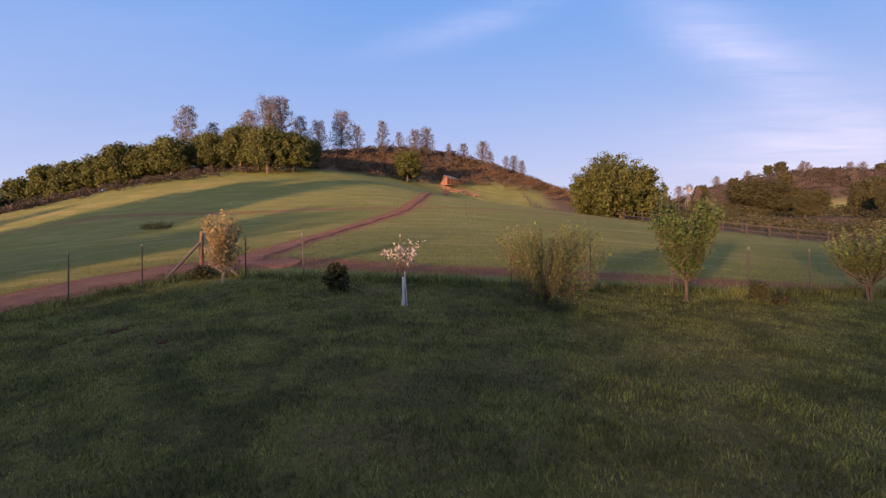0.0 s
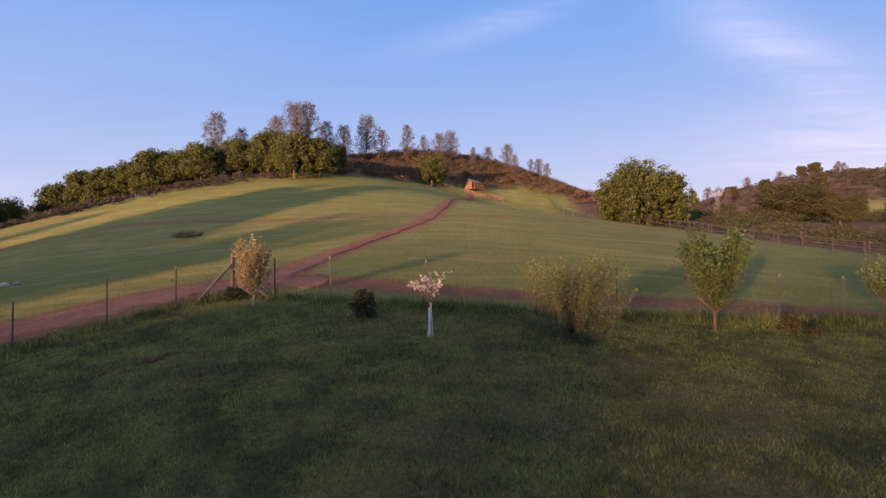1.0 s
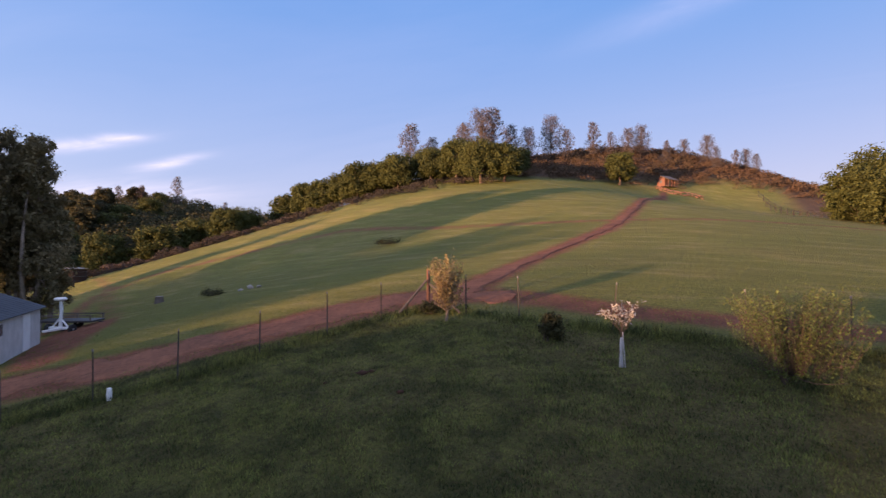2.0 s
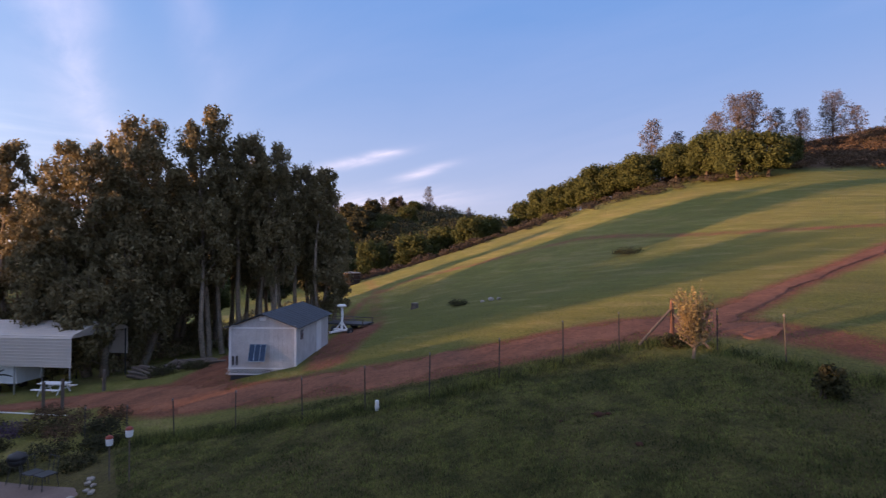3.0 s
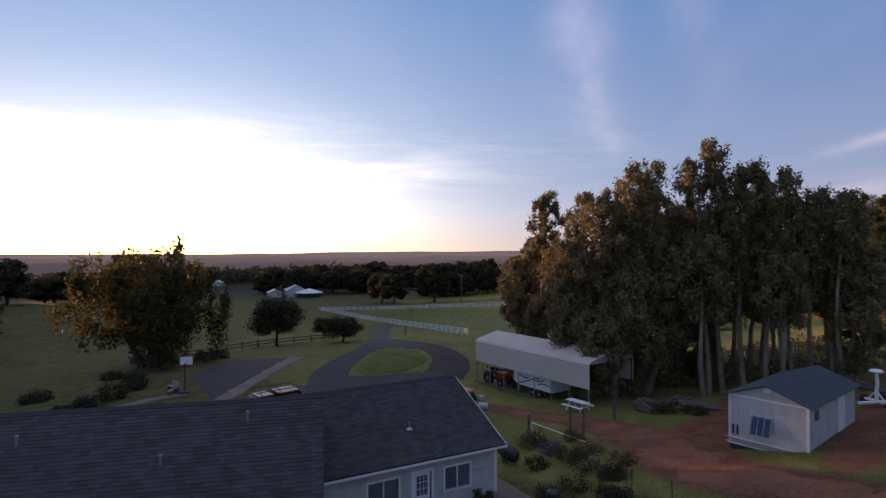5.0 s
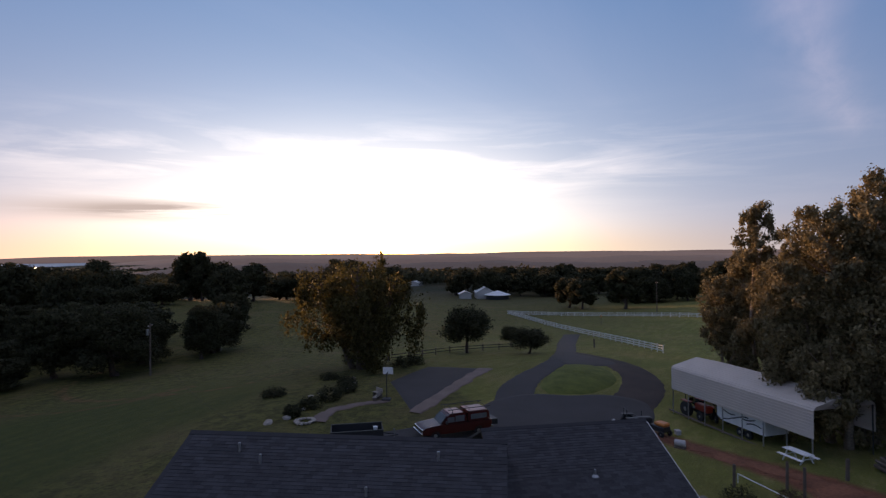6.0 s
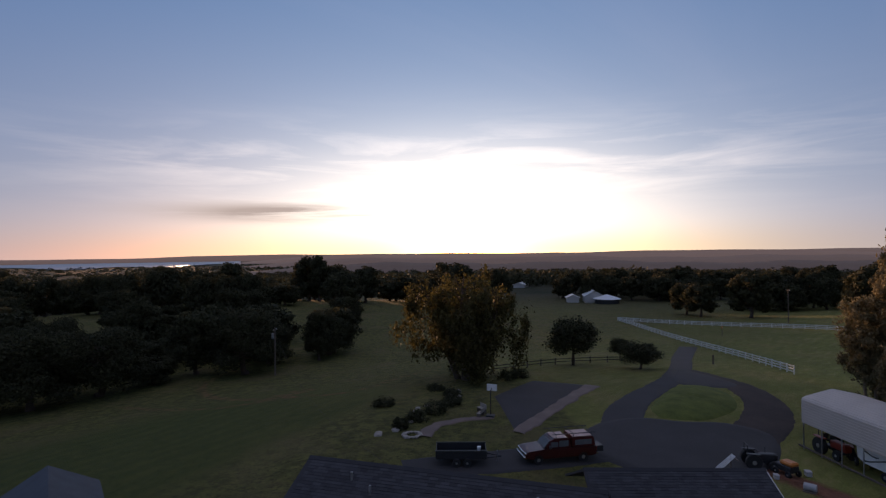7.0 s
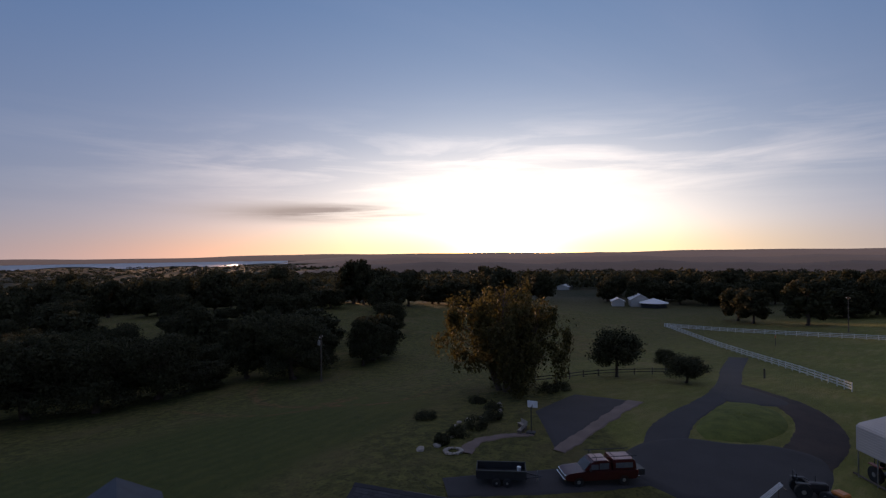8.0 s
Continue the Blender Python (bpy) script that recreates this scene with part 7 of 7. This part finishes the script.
# ---- drive: pickup, trailer, court ----
def build_truck():
    m = on_ground(-36.6, -22.2, 0, 0.08)
    t = thing("pickup_truck", Matrix.Translation(m.translation) @ frame_at(0, 0, 0, 0.80, -0.60), "dark red pickup with a canopy and ladder rack", "pickup truck")
    # local x forward
    lower = [(-2.75, 0.55), (-2.78, 1.08), (0.9, 1.1), (1.15, 1.12), (2.45, 1.02), (2.72, 0.88), (2.78, 0.55), (2.2, 0.42), (-2.6, 0.42)]
    bm = prism(bmesh.new(), lower, -0.95, 0.95)
    bmesh.ops.bevel(bm, geom=bm.edges[:], offset=0.05, segments=2, affect="EDGES")
    part("body", bm, RED, t)
    cab = prism(bmesh.new(), [(-0.85, 1.08), (-0.72, 1.72), (-0.5, 1.78), (0.45, 1.76), (0.7, 1.66), (1.25, 1.1)], -0.8, 0.8)
    bmesh.ops.bevel(cab, geom=cab.edges[:], offset=0.05, segments=2, affect="EDGES")
    cabin = part("cab", cab, RED, t)
    ws = bmesh.new()
    v = [ws.verts.new(p) for p in ((0.78, -0.68, 1.66), (0.78, 0.68, 1.66), (1.27, 0.74, 1.16), (1.27, -0.74, 1.16))]
    ws.faces.new(v)
    bmesh.ops.solidify(ws, geom=ws.faces[:], thickness=-0.015)
    part("windscreen", ws, GLASS, cabin)
    for s in (-1, 1):
        part("side_window", boxed(-0.6, s * 0.806 - 0.01, 1.18, 0.12, s * 0.806 + 0.01, 1.62, 0.0), GLASS, cabin)
        part("side_window", boxed(0.2, s * 0.806 - 0.01, 1.18, 0.75, s * 0.806 + 0.01, 1.55, 0.0), GLASS, cabin)
        part("mirror", boxed(0.82, s * 1.0 - 0.12, 1.15, 0.95, s * 1.0 + 0.12, 1.35, 0.03), DARK, t)
    shell = prism(bmesh.new(), [(-2.72, 1.1), (-2.6, 1.78), (-0.92, 1.82), (-0.88, 1.1)], -0.86, 0.86)
    bmesh.ops.bevel(shell, geom=shell.edges[:], offset=0.05, segments=2, affect="EDGES")
    canopy = part("canopy", shell, RED, t, "red bed canopy")
    part("canopy_top", boxed(-2.5, -0.75, 1.8, -0.98, 0.75, 1.84, 0.01), CANOPYTOP, canopy)
    part("cab_top", boxed(-0.55, -0.7, 1.775, 0.5, 0.7, 1.80, 0.01), CANOPYTOP, cabin)
    for s in (-1, 1):
        part("canopy_window", boxed(-2.4, s * 0.866 - 0.01, 1.25, -1.1, s * 0.866 + 0.01, 1.62), GLASS, canopy)
    for s in (-1, 1):
        for x in (-2.4, -1.0, 0.35):
            part("rack_upright", tubed((x, s * 0.78, 1.72), (x, s * 0.78, 2.08), 0.025, n=6), DARK, t)
        part("rack_rail", tubed((-2.75, s * 0.78, 2.08), (0.7, s * 0.78, 2.08), 0.03, n=8), DARK, t)
    for x in (-2.4, -1.0, 0.35):
        part("rack_bar", tubed((x, -0.8, 2.08), (x, 0.8, 2.08), 0.025, n=6), DARK, t)
    part("bumper", boxed(2.7, -0.92, 0.48, 2.86, 0.92, 0.68, 0.03), CHROME, t, "chrome front bumper")
    part("grille", boxed(2.72, -0.55, 0.7, 2.79, 0.55, 0.92, 0.01), CHROME, t)
    for s in (-1, 1):
        part("headlight", boxed(2.66, s * 0.75 - 0.15, 0.74, 2.76, s * 0.75 + 0.15, 0.92, 0.02), CHROME, t, "clear headlight")
        part("tail_light", boxed(-2.8, s * 0.83 - 0.07, 0.75, -2.75, s * 0.83 + 0.07, 1.05), TRACTORRED, t)
    part("rear_bumper", boxed(-2.92, -0.9, 0.48, -2.76, 0.9, 0.64, 0.02), CHROME, t)
    part("hitch_carrier", boxed(-3.5, -0.55, 0.5, -2.92, 0.55, 0.95, 0.03), DARK, t)
    for x in (1.75, -1.7):
        for s in (-1, 1):
            wheel(t, x, s * 0.82, 0.38, 0.38, 0.26)
    t.matrix_basis = t.matrix_basis @ Matrix.Scale(1.05, 4)
    return t


build_truck()


def build_dump_trailer():
    m = on_ground(-30.9, -27.2, 0, 0.05)
    t = thing("utility_trailer", Matrix.Translation(m.translation) @ frame_at(0, 0, 0, -0.66, 0.75), "empty black steel utility trailer", "trailer")
    part("bed", boxed(-1.9, -0.95, 0.55, 1.9, 0.95, 0.62), DARK, t)
    for s in (-1, 1):
        part("side", boxed(-1.9, s * 0.95 - 0.03, 0.55, 1.9, s * 0.95 + 0.03, 1.15, 0.01), DARK, t)
        for i in range(6):
            part("rib", boxed(-1.85 + i * 0.73, s * 0.99 - 0.03, 0.55, -1.77 + i * 0.73, s * 0.99 + 0.03, 1.15), DARK, t)
        part("top_rail", boxed(-1.95, s * 0.95 - 0.05, 1.13, 1.95, s * 0.95 + 0.05, 1.2, 0.01), STEEL, t)
    for x in (-1.9, 1.9):
        part("end_board", boxed(x - 0.03, -0.95, 0.55, x + 0.03, 0.95, 1.15, 0.01), DARK, t)
    for x in (-0.35, 0.45):
        for s in (-1, 1):
            wheel(t, x, s * 1.12, 0.33, 0.33, 0.2)
    part("drawbar", tube(tubed((1.9, 0.5, 0.5), (3.1, 0, 0.45), 0.05), (1.9, -0.5, 0.5), (3.1, 0, 0.45), 0.05), DARK, t)
    part("jack", tubed((2.8, 0, 0.05), (2.8, 0, 0.9), 0.04), GALV, t)
    b = thing("white_bucket", Matrix.Translation(m.translation) @ frame_at(0, 0, 0, -0.66, 0.75) @ Matrix.Translation((1.4, 0.3, 0.63)), "white plastic bucket in the trailer", "bucket")
    part("body", lathe(bmesh.new(), [(0.13, 0), (0.16, 0.38), (0.165, 0.4)], 14), WHITE, b)
    part("bucket_lid", lathe(bmesh.new(), [(0.172, 0.4), (0.17, 0.43)], 14), WHITE, b)


build_dump_trailer()
sheet_on_ground("driveway", APRON, ASPHALT, "dark asphalt apron behind the house", "driveway", 0.15)
sheet_on_ground("driveway", [(-85.5, -30.2), (-78, -28.0), (-71.5, -26.0), (-70.6, -23.6), (-72.2, -20.2), (-75.5, -19.0), (-80.5, -23.8)], ASPHALT, "dark asphalt where the drive forks", "driveway", 0.075)


def grass_island():
    """A low grassed mound inside the loop of the drive."""
    pts = spline([(-53.4, -20.6, 0), (-56.2, -17.2, 0), (-63.5, -16.2, 0), (-70, -18.9, 0), (-72.0, -22.3, 0), (-69.3, -24.6, 0), (-61, -23.7, 0), (-55.8, -22.6, 0), (-53.4, -20.6, 0)], 0.8)[:-1, :2]
    c, n, rings = pts.mean(0), len(pts), 16
    rng = np.random.default_rng(77)
    v, f = [(*c, gz(*c) + 0.75)], []
    for k in range(1, rings + 1):
        for x, y in c + (pts - c) * k / rings:
            q = k / rings
            v.append((x, y, gz(x, y) + 0.72 * math.cos(q * math.pi / 2) ** 0.8 + 0.03 * rng.normal() * (k < rings) - 0.06 * (k == rings)))
    f += [(0, 1 + i, 1 + (i + 1) % n) for i in range(n)]
    for k in range(rings - 1):
        a, b = 1 + k * n, 1 + (k + 1) * n
        f += [(a + i, b + i, b + (i + 1) % n, a + (i + 1) % n) for i in range(n)]
    me = mesh_of("grass_island", v, f, ISLANDGRASS)
    me.shade_smooth()
    return tagged(new("grass_island", me), "low grassy mound inside the loop of the drive", "mound", kind="structure")


grass_island()


def log_pile(x, y, turn, rows, seed):
    """Weathered logs and branches thrown in a heap."""
    rng = np.random.default_rng(seed)
    p = thing("log_pile", on_ground(x, y, turn), "heap of dark weathered logs under the grove", "log pile", "wood heaps")
    for k in range(rows):
        for i in range(5 - k):
            r = rng.uniform(0.09, 0.16)
            a = Vector((rng.uniform(-1.5, -1.0), (i - (4 - k) / 2) * 0.34 + rng.normal(0, 0.05), 0.12 + 0.24 * k))
            b = a + Vector((rng.uniform(1.9, 2.9), rng.normal(0, 0.25), rng.normal(0, 0.06)))
            part("log", tubed(a, b, r, r * 0.8, 9), WOOD if (i + k) % 3 else BARK, p)


log_pile(-42.6, 6.0, 20, 3, 1), log_pile(-41.2, 9.2, 75, 2, 2), log_pile(-44.8, 8.4, -30, 2, 3)
COURT = [(-39.6, -28.4), (-48.6, -37.6), (-60.2, -40.0), (-61.6, -32.8)]
sheet_on_ground("court", [(x0 + (x1 - x0) * k / 12, y0 + (y1 - y0) * k / 12) for (x0, y0), (x1, y1) in zip(COURT, COURT[1:] + COURT[:1]) for k in range(12)], ASPHALT, "dark paved play court beside the drive", "court", 0.06, straight=True)
ribbon("garden_path", [(-39.4, -27.9, 1.4), (-44, -28.7, 1.5), (-50, -29.9, 1.5), (-56, -31.1, 1.7), (-61.5, -32.1, 2.0)], CONCRETE, "pinkish gravel path edging the court", "path", lift=0.1, seed=12, ragged=0.1)
ribbon("garden_path", [(-33, -33.5, 1.2), (-36.5, -34.8, 1.2), (-39, -34.0, 1.1), (-41.5, -32.2, 1.0)], CONCRETE, "pinkish gravel path to the fire pit", "path", lift=0.1, seed=13, ragged=0.15)


def build_hoop():
    h = thing("basketball_hoop", on_ground(-41.6, -32.6, 25, 0.05) @ Matrix.Scale(0.85, 4), "basketball hoop with a white backboard on a pole", "basketball hoop")
    part("pole", tubed((0, 0, 0), (0, 0, 3.0), 0.06, n=10), DARK, h)
    part("arm", tube(tubed((0, 0, 2.9), (-0.7, 0, 3.1), 0.04), (0, 0, 2.6), (-0.7, 0, 2.9), 0.035), DARK, h)
    part("backboard", boxed(-0.78, -0.6, 2.75, -0.74, 0.6, 3.55, 0.02), WHITE, h, "white backboard")
    part("board_square", box(box(box(boxed(-0.786, -0.24, 2.9, -0.782, -0.2, 3.25), -0.786, 0.2, 2.9, -0.782, 0.24, 3.25), -0.786, -0.2, 3.21, -0.782, 0.2, 3.25), -0.786, -0.2, 2.9, -0.782, 0.2, 2.94), DARK, h)
    bm = bmesh.new()
    for i in range(16):
        a, b = 2 * math.pi * i / 16, 2 * math.pi * (i + 1) / 16
        tube(bm, (-1.02 + 0.23 * math.cos(a), 0.23 * math.sin(a), 2.88), (-1.02 + 0.23 * math.cos(b), 0.23 * math.sin(b), 2.88), 0.012, n=5)
    part("rim", bm, ORANGE, h)
    part("base", boxed(-0.3, -0.5, 0, 0.6, 0.5, 0.22, 0.05), DARK, h)


build_hoop()
pit = [(-32.6 + 0.75 * math.cos(i * math.pi / 7), -34.4 + 0.75 * math.sin(i * math.pi / 7), 0.12) for i in range(14)]
stone_row("fire_pit", "ring of pale stones round a fire pit", (-32.6, -34.4), pit, PALE_STONES, 7, (0.7, 1.0))
edge = [(-31 - 1.4 * k + r2.uniform(-0.3, 0.3), -37.0 - 0.4 * k + 1.2 * math.sin(k * 0.8), 0.08) for k in range(14)]
stone_row("border_stones", "pale boulders edging the garden bed", (-38, -38.5), edge, PALE_STONES, 8, (0.8, 1.8))
for i, (x, y, h, w) in enumerate(((-33.2, -36.6, 1.1, 0.8), (-36, -37.2, 1.0, 1.2), (-39, -37.6, 1.2, 1.4), (-42.5, -38.5, 1.0, 1.3), (-46, -41.5, 0.8, 1.2), (-59, -43.2, 1.4, 1.5), (-61.5, -43.0, 1.2, 1.3), (-38.5, -45, 0.7, 1.4), (-48, -46, 0.6, 1.3), (-66, -58, 0.8, 1.8))):
    shrub(x, y, h, w, 120 + i, "dark garden shrub round the court" if i < 7 else "low dark bush in the field", DARKLEAF, 1300, 0.11)
for x, y, turn in ((-41.0, -33.4, 20), (-42.3, -34.3, 70)):
    b = thing("garden_bench", on_ground(x, y, turn), "pale wooden garden seat beside the court", "bench", "court seats")
    part("seat", boxed(-0.6, -0.22, 0.4, 0.6, 0.22, 0.45, 0.01), STONE, b)
    part("backrest", boxed(-0.6, 0.2, 0.45, 0.6, 0.25, 0.85, 0.01), STONE, b)
    for s in (-0.5, 0.5):
        part("leg", boxed(s - 0.04, -0.2, 0, s + 0.04, 0.22, 0.4), WOOD, b)

# machines behind the house
build_tractor("tractor", on_ground(-46.3, -10.8, 120, 0.07), DARK, "black garden tractor seen from behind", 0.85)
mow = thing("garden_cart", on_ground(-46.6, -8.5, 60, 0.03), "orange-topped machine with pale boxes beside it", "cart")
part("body", boxed(-0.7, -0.45, 0.35, 0.7, 0.45, 0.8, 0.06), DARK, mow)
part("hood", boxed(-0.3, -0.4, 0.8, 0.75, 0.4, 1.1, 0.1), ORANGE, mow, "orange plastic hood")
for x in (-0.5, 0.55):
    for s in (-1, 1):
        wheel(mow, x, s * 0.5, 0.24, 0.24, 0.16)
for x, y, s in ((-45.2, -8.9, 0.42), (-47.6, -7.3, 0.5)):
    c = thing("pale_crate", on_ground(x, y, 30), "pale plastic crate on the grass", "crate", "yard crates")
    part("body", boxed(-0.5 * s, -0.4 * s, 0, 0.5 * s, 0.4 * s, 0.7 * s, 0.03), CONCRETEWHITE, c)
    part("lid", boxed(-0.52 * s, -0.42 * s, 0.7 * s, 0.52 * s, 0.42 * s, 0.76 * s, 0.02), CONCRETEWHITE, c)
pipes = thing("pipe_stack", on_ground(-43.6, -11.8, 40, 0.07), "bundle of white pipes leaning on a trestle", "pipes")
for i in range(4):
    part("pipe", tubed((-0.3 + i * 0.2, -0.9, 0.05), (-0.45 + i * 0.16, 0.6, 1.25), 0.035), WHITE, pipes)
part("trestle", box(boxed(-0.7, 0.5, 1.08, 0.6, 0.6, 1.16), -0.6, 0.5, 0, -0.52, 0.58, 1.1), WOOD, pipes)


# ---- poles and wires ----
def utility_pole(x, y, high, label, can=True):
    p = thing("utility_pole", on_ground(x, y, 40), label, "utility pole", "utility poles")
    part("shaft", tubed((0, 0, -1), (0, 0, high), 0.16, 0.11, 12), WOOD, p)
    arm = part("crossarm", boxed(-0.9, -0.06, high - 0.5, 0.9, 0.06, high - 0.36), WOOD, p)
    for s in (-0.8, 0, 0.8):
        part("insulator", lathe(bmesh.new(), [(0.05, high - 0.36), (0.06, high - 0.28), (0.03, high - 0.2)], 8, Matrix.Translation((s, 0, 0))), WHITE, arm)
    if can:
        part("transformer", lathe(bmesh.new(), [(0.2, high - 1.9), (0.24, high - 1.85), (0.24, high - 1.0), (0.15, high - 0.92)], 14, Matrix.Translation((0.0, -0.38, 0))), GALV, p, "grey transformer can")
    return p


utility_pole(-49.6, -86.5, 8.4, "wooden utility pole with a grey transformer")
utility_pole(-186, -34, 10.0, "plain wooden utility pole beyond the far fence", False)
wire = bmesh.new()
a, b = Vector((-49.6, -86.5, gz(-49.6, -86.5) + 7.8)), Vector((-17.5, -18.5, 4.6))
pts = [a.lerp(b, i / 24) - Vector((0, 0, 3.2 * math.sin(math.pi * i / 24))) for i in range(25)]
for p, q in zip(pts, pts[1:]):
    tube(wire, p, q, 0.009, n=5, caps=False)
tagged(link("service_wire", wire, WIRE), "slack service wire from the pole to the house", "wire")
post = thing("marker_post", on_ground(-150, -42), "orange-topped marker post by the white fence", "post")
part("shaft", tubed((0, 0, -0.2), (0, 0, 2.1), 0.07, n=8), WOOD, post)
part("marker", boxed(-0.3, -0.12, 2.0, 0.3, 0.12, 2.6, 0.05), ORANGE, post)
rail_fence("field_fence", [(-62, -52), (-70, -50), (-80, -48.5), (-88, -43), (-93, -37)], 3.2, "old grey post and rail fence by the drive trees", (0.16, 1.2), (0.5, 0.95), (0.11, 0.05), (WOOD, PLANK))
gate = thing("drive_post", on_ground(-97, -28.5), "dark wooden gate post beside the drive", "post")
part("shaft", boxed(-0.12, -0.12, -0.3, 0.12, 0.12, 1.5, 0.02), WOOD, gate)
part("post_cap", boxed(-0.15, -0.15, 1.5, 0.15, 0.15, 1.56, 0.01), WOOD, gate)


# ---- far buildings, lake and skyline ----
def far_house(x, y, turn, length, width, eave, ridge, label, roof, wall=None):
    h = thing("farm_building", on_ground(x, y, turn), label, "barn")
    part("wall", gable_walls(bmesh.new(), -length / 2, length / 2, width / 2, -2.5, eave + 0.2, ridge), wall or CREAM, h)
    for s in (1, -1):
        part("roof", roof_slab(-length / 2 - 0.5, length / 2 + 0.5, width / 2 + 0.7, eave - 0.1, ridge, s), roof, h)
    n = max(2, int(length / 4))
    for i in range(n):
        cx = -length / 2 + length * (i + 0.5) / n
        w = part("window", boxed(cx - 0.6, width / 2 - 0.02, eave * 0.35, cx + 0.6, width / 2 + 0.05, eave * 0.8), GLASS, h)
        part("frame", box(boxed(cx - 0.7, width / 2 - 0.01, eave * 0.35 - 0.1, cx + 0.7, width / 2 + 0.07, eave * 0.35), cx - 0.7, width / 2 - 0.01, eave * 0.8, cx + 0.7, width / 2 + 0.07, eave * 0.8 + 0.1), WHITE, w)
    return h


far_house(-266, -138, 35, 12, 9, 3.6, 6.4, "white farm building with a pale metal roof", WHITE)
far_house(-259, -146, 35, 7, 6, 2.6, 4.2, "low white annex beside the farm building", WHITE)
rb = thing("round_barn", on_ground(-262, -128), "round barn with a white conical roof", "barn")
part("wall", lathe(bmesh.new(), [(6.0, -2), (6.0, 2.4)], 28), DARK, rb)
part("roof", lathe(bmesh.new(), [(7.0, 2.3), (7.0, 2.5), (0.4, 4.6), (0.1, 4.7)], 28), WHITE, rb)
far_house(-345, -238, 20, 14, 8, 2.6, 4.0, "low white barn roof among the trees", WHITE)
far_house(-296, -53, 75, 12, 9, 3.6, 6.2, "pale green roofed house beyond the field", PALEGREEN)
far_house(-30, -292, 95, 13, 9, 3.6, 6.2, "small white farmhouse at the edge of the woods", SLATE, WHITE)
far_house(-6.4, -36.3, 78.6, 5.0, 3.9, 2.5, 3.95, "small grey-roofed outbuilding below the house", SLATE)


def lake_sheet():
    v, f = [], []
    n, m = 60, 10
    for i in range(n + 1):
        a = radians(153 + 39 * i / n)
        inner = 2950 + 260 * math.sin(i * 0.5) + 180 * math.sin(i * 0.23 + 1)
        for j in range(m + 1):
            d = inner + (4450 - inner) * j / m
            v.append((-math.sin(a) * d, math.cos(a) * d, PLAIN + 2.2))
    for i in range(n):
        for j in range(m):
            k = i * (m + 1) + j
            f.append((k, k + 1, k + m + 2, k + m + 1))
    return tagged(new("lake", mesh_of("lake", v, f, LAKE)), "pale still lake on the horizon", "lake", kind="structure")


lake_sheet()
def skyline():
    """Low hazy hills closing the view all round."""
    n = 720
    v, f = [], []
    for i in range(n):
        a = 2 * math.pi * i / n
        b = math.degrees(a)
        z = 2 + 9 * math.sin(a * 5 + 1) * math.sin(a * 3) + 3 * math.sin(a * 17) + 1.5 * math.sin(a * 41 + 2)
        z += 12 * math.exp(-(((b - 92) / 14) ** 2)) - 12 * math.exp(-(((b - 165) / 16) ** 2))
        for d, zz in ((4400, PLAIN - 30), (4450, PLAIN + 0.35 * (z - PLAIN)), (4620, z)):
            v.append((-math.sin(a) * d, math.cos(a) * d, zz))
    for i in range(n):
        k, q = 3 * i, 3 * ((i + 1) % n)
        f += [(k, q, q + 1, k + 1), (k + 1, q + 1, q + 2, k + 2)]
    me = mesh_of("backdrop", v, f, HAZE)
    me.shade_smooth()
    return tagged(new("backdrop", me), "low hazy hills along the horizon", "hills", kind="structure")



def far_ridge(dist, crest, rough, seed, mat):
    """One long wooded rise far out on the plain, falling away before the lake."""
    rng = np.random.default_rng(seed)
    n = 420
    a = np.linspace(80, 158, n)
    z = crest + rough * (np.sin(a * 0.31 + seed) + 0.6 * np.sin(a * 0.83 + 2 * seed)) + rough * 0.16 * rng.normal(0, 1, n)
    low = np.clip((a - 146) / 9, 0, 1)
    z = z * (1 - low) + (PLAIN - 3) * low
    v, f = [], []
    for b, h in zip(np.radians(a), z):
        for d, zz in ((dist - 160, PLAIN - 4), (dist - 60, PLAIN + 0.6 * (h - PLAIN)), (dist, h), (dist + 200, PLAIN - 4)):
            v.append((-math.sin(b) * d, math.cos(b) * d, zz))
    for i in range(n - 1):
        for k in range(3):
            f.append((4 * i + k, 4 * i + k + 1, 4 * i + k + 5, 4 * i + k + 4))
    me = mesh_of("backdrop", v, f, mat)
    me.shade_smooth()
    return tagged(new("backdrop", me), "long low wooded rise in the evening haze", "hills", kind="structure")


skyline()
# each nearer rise glows less, standing in for thinner haze
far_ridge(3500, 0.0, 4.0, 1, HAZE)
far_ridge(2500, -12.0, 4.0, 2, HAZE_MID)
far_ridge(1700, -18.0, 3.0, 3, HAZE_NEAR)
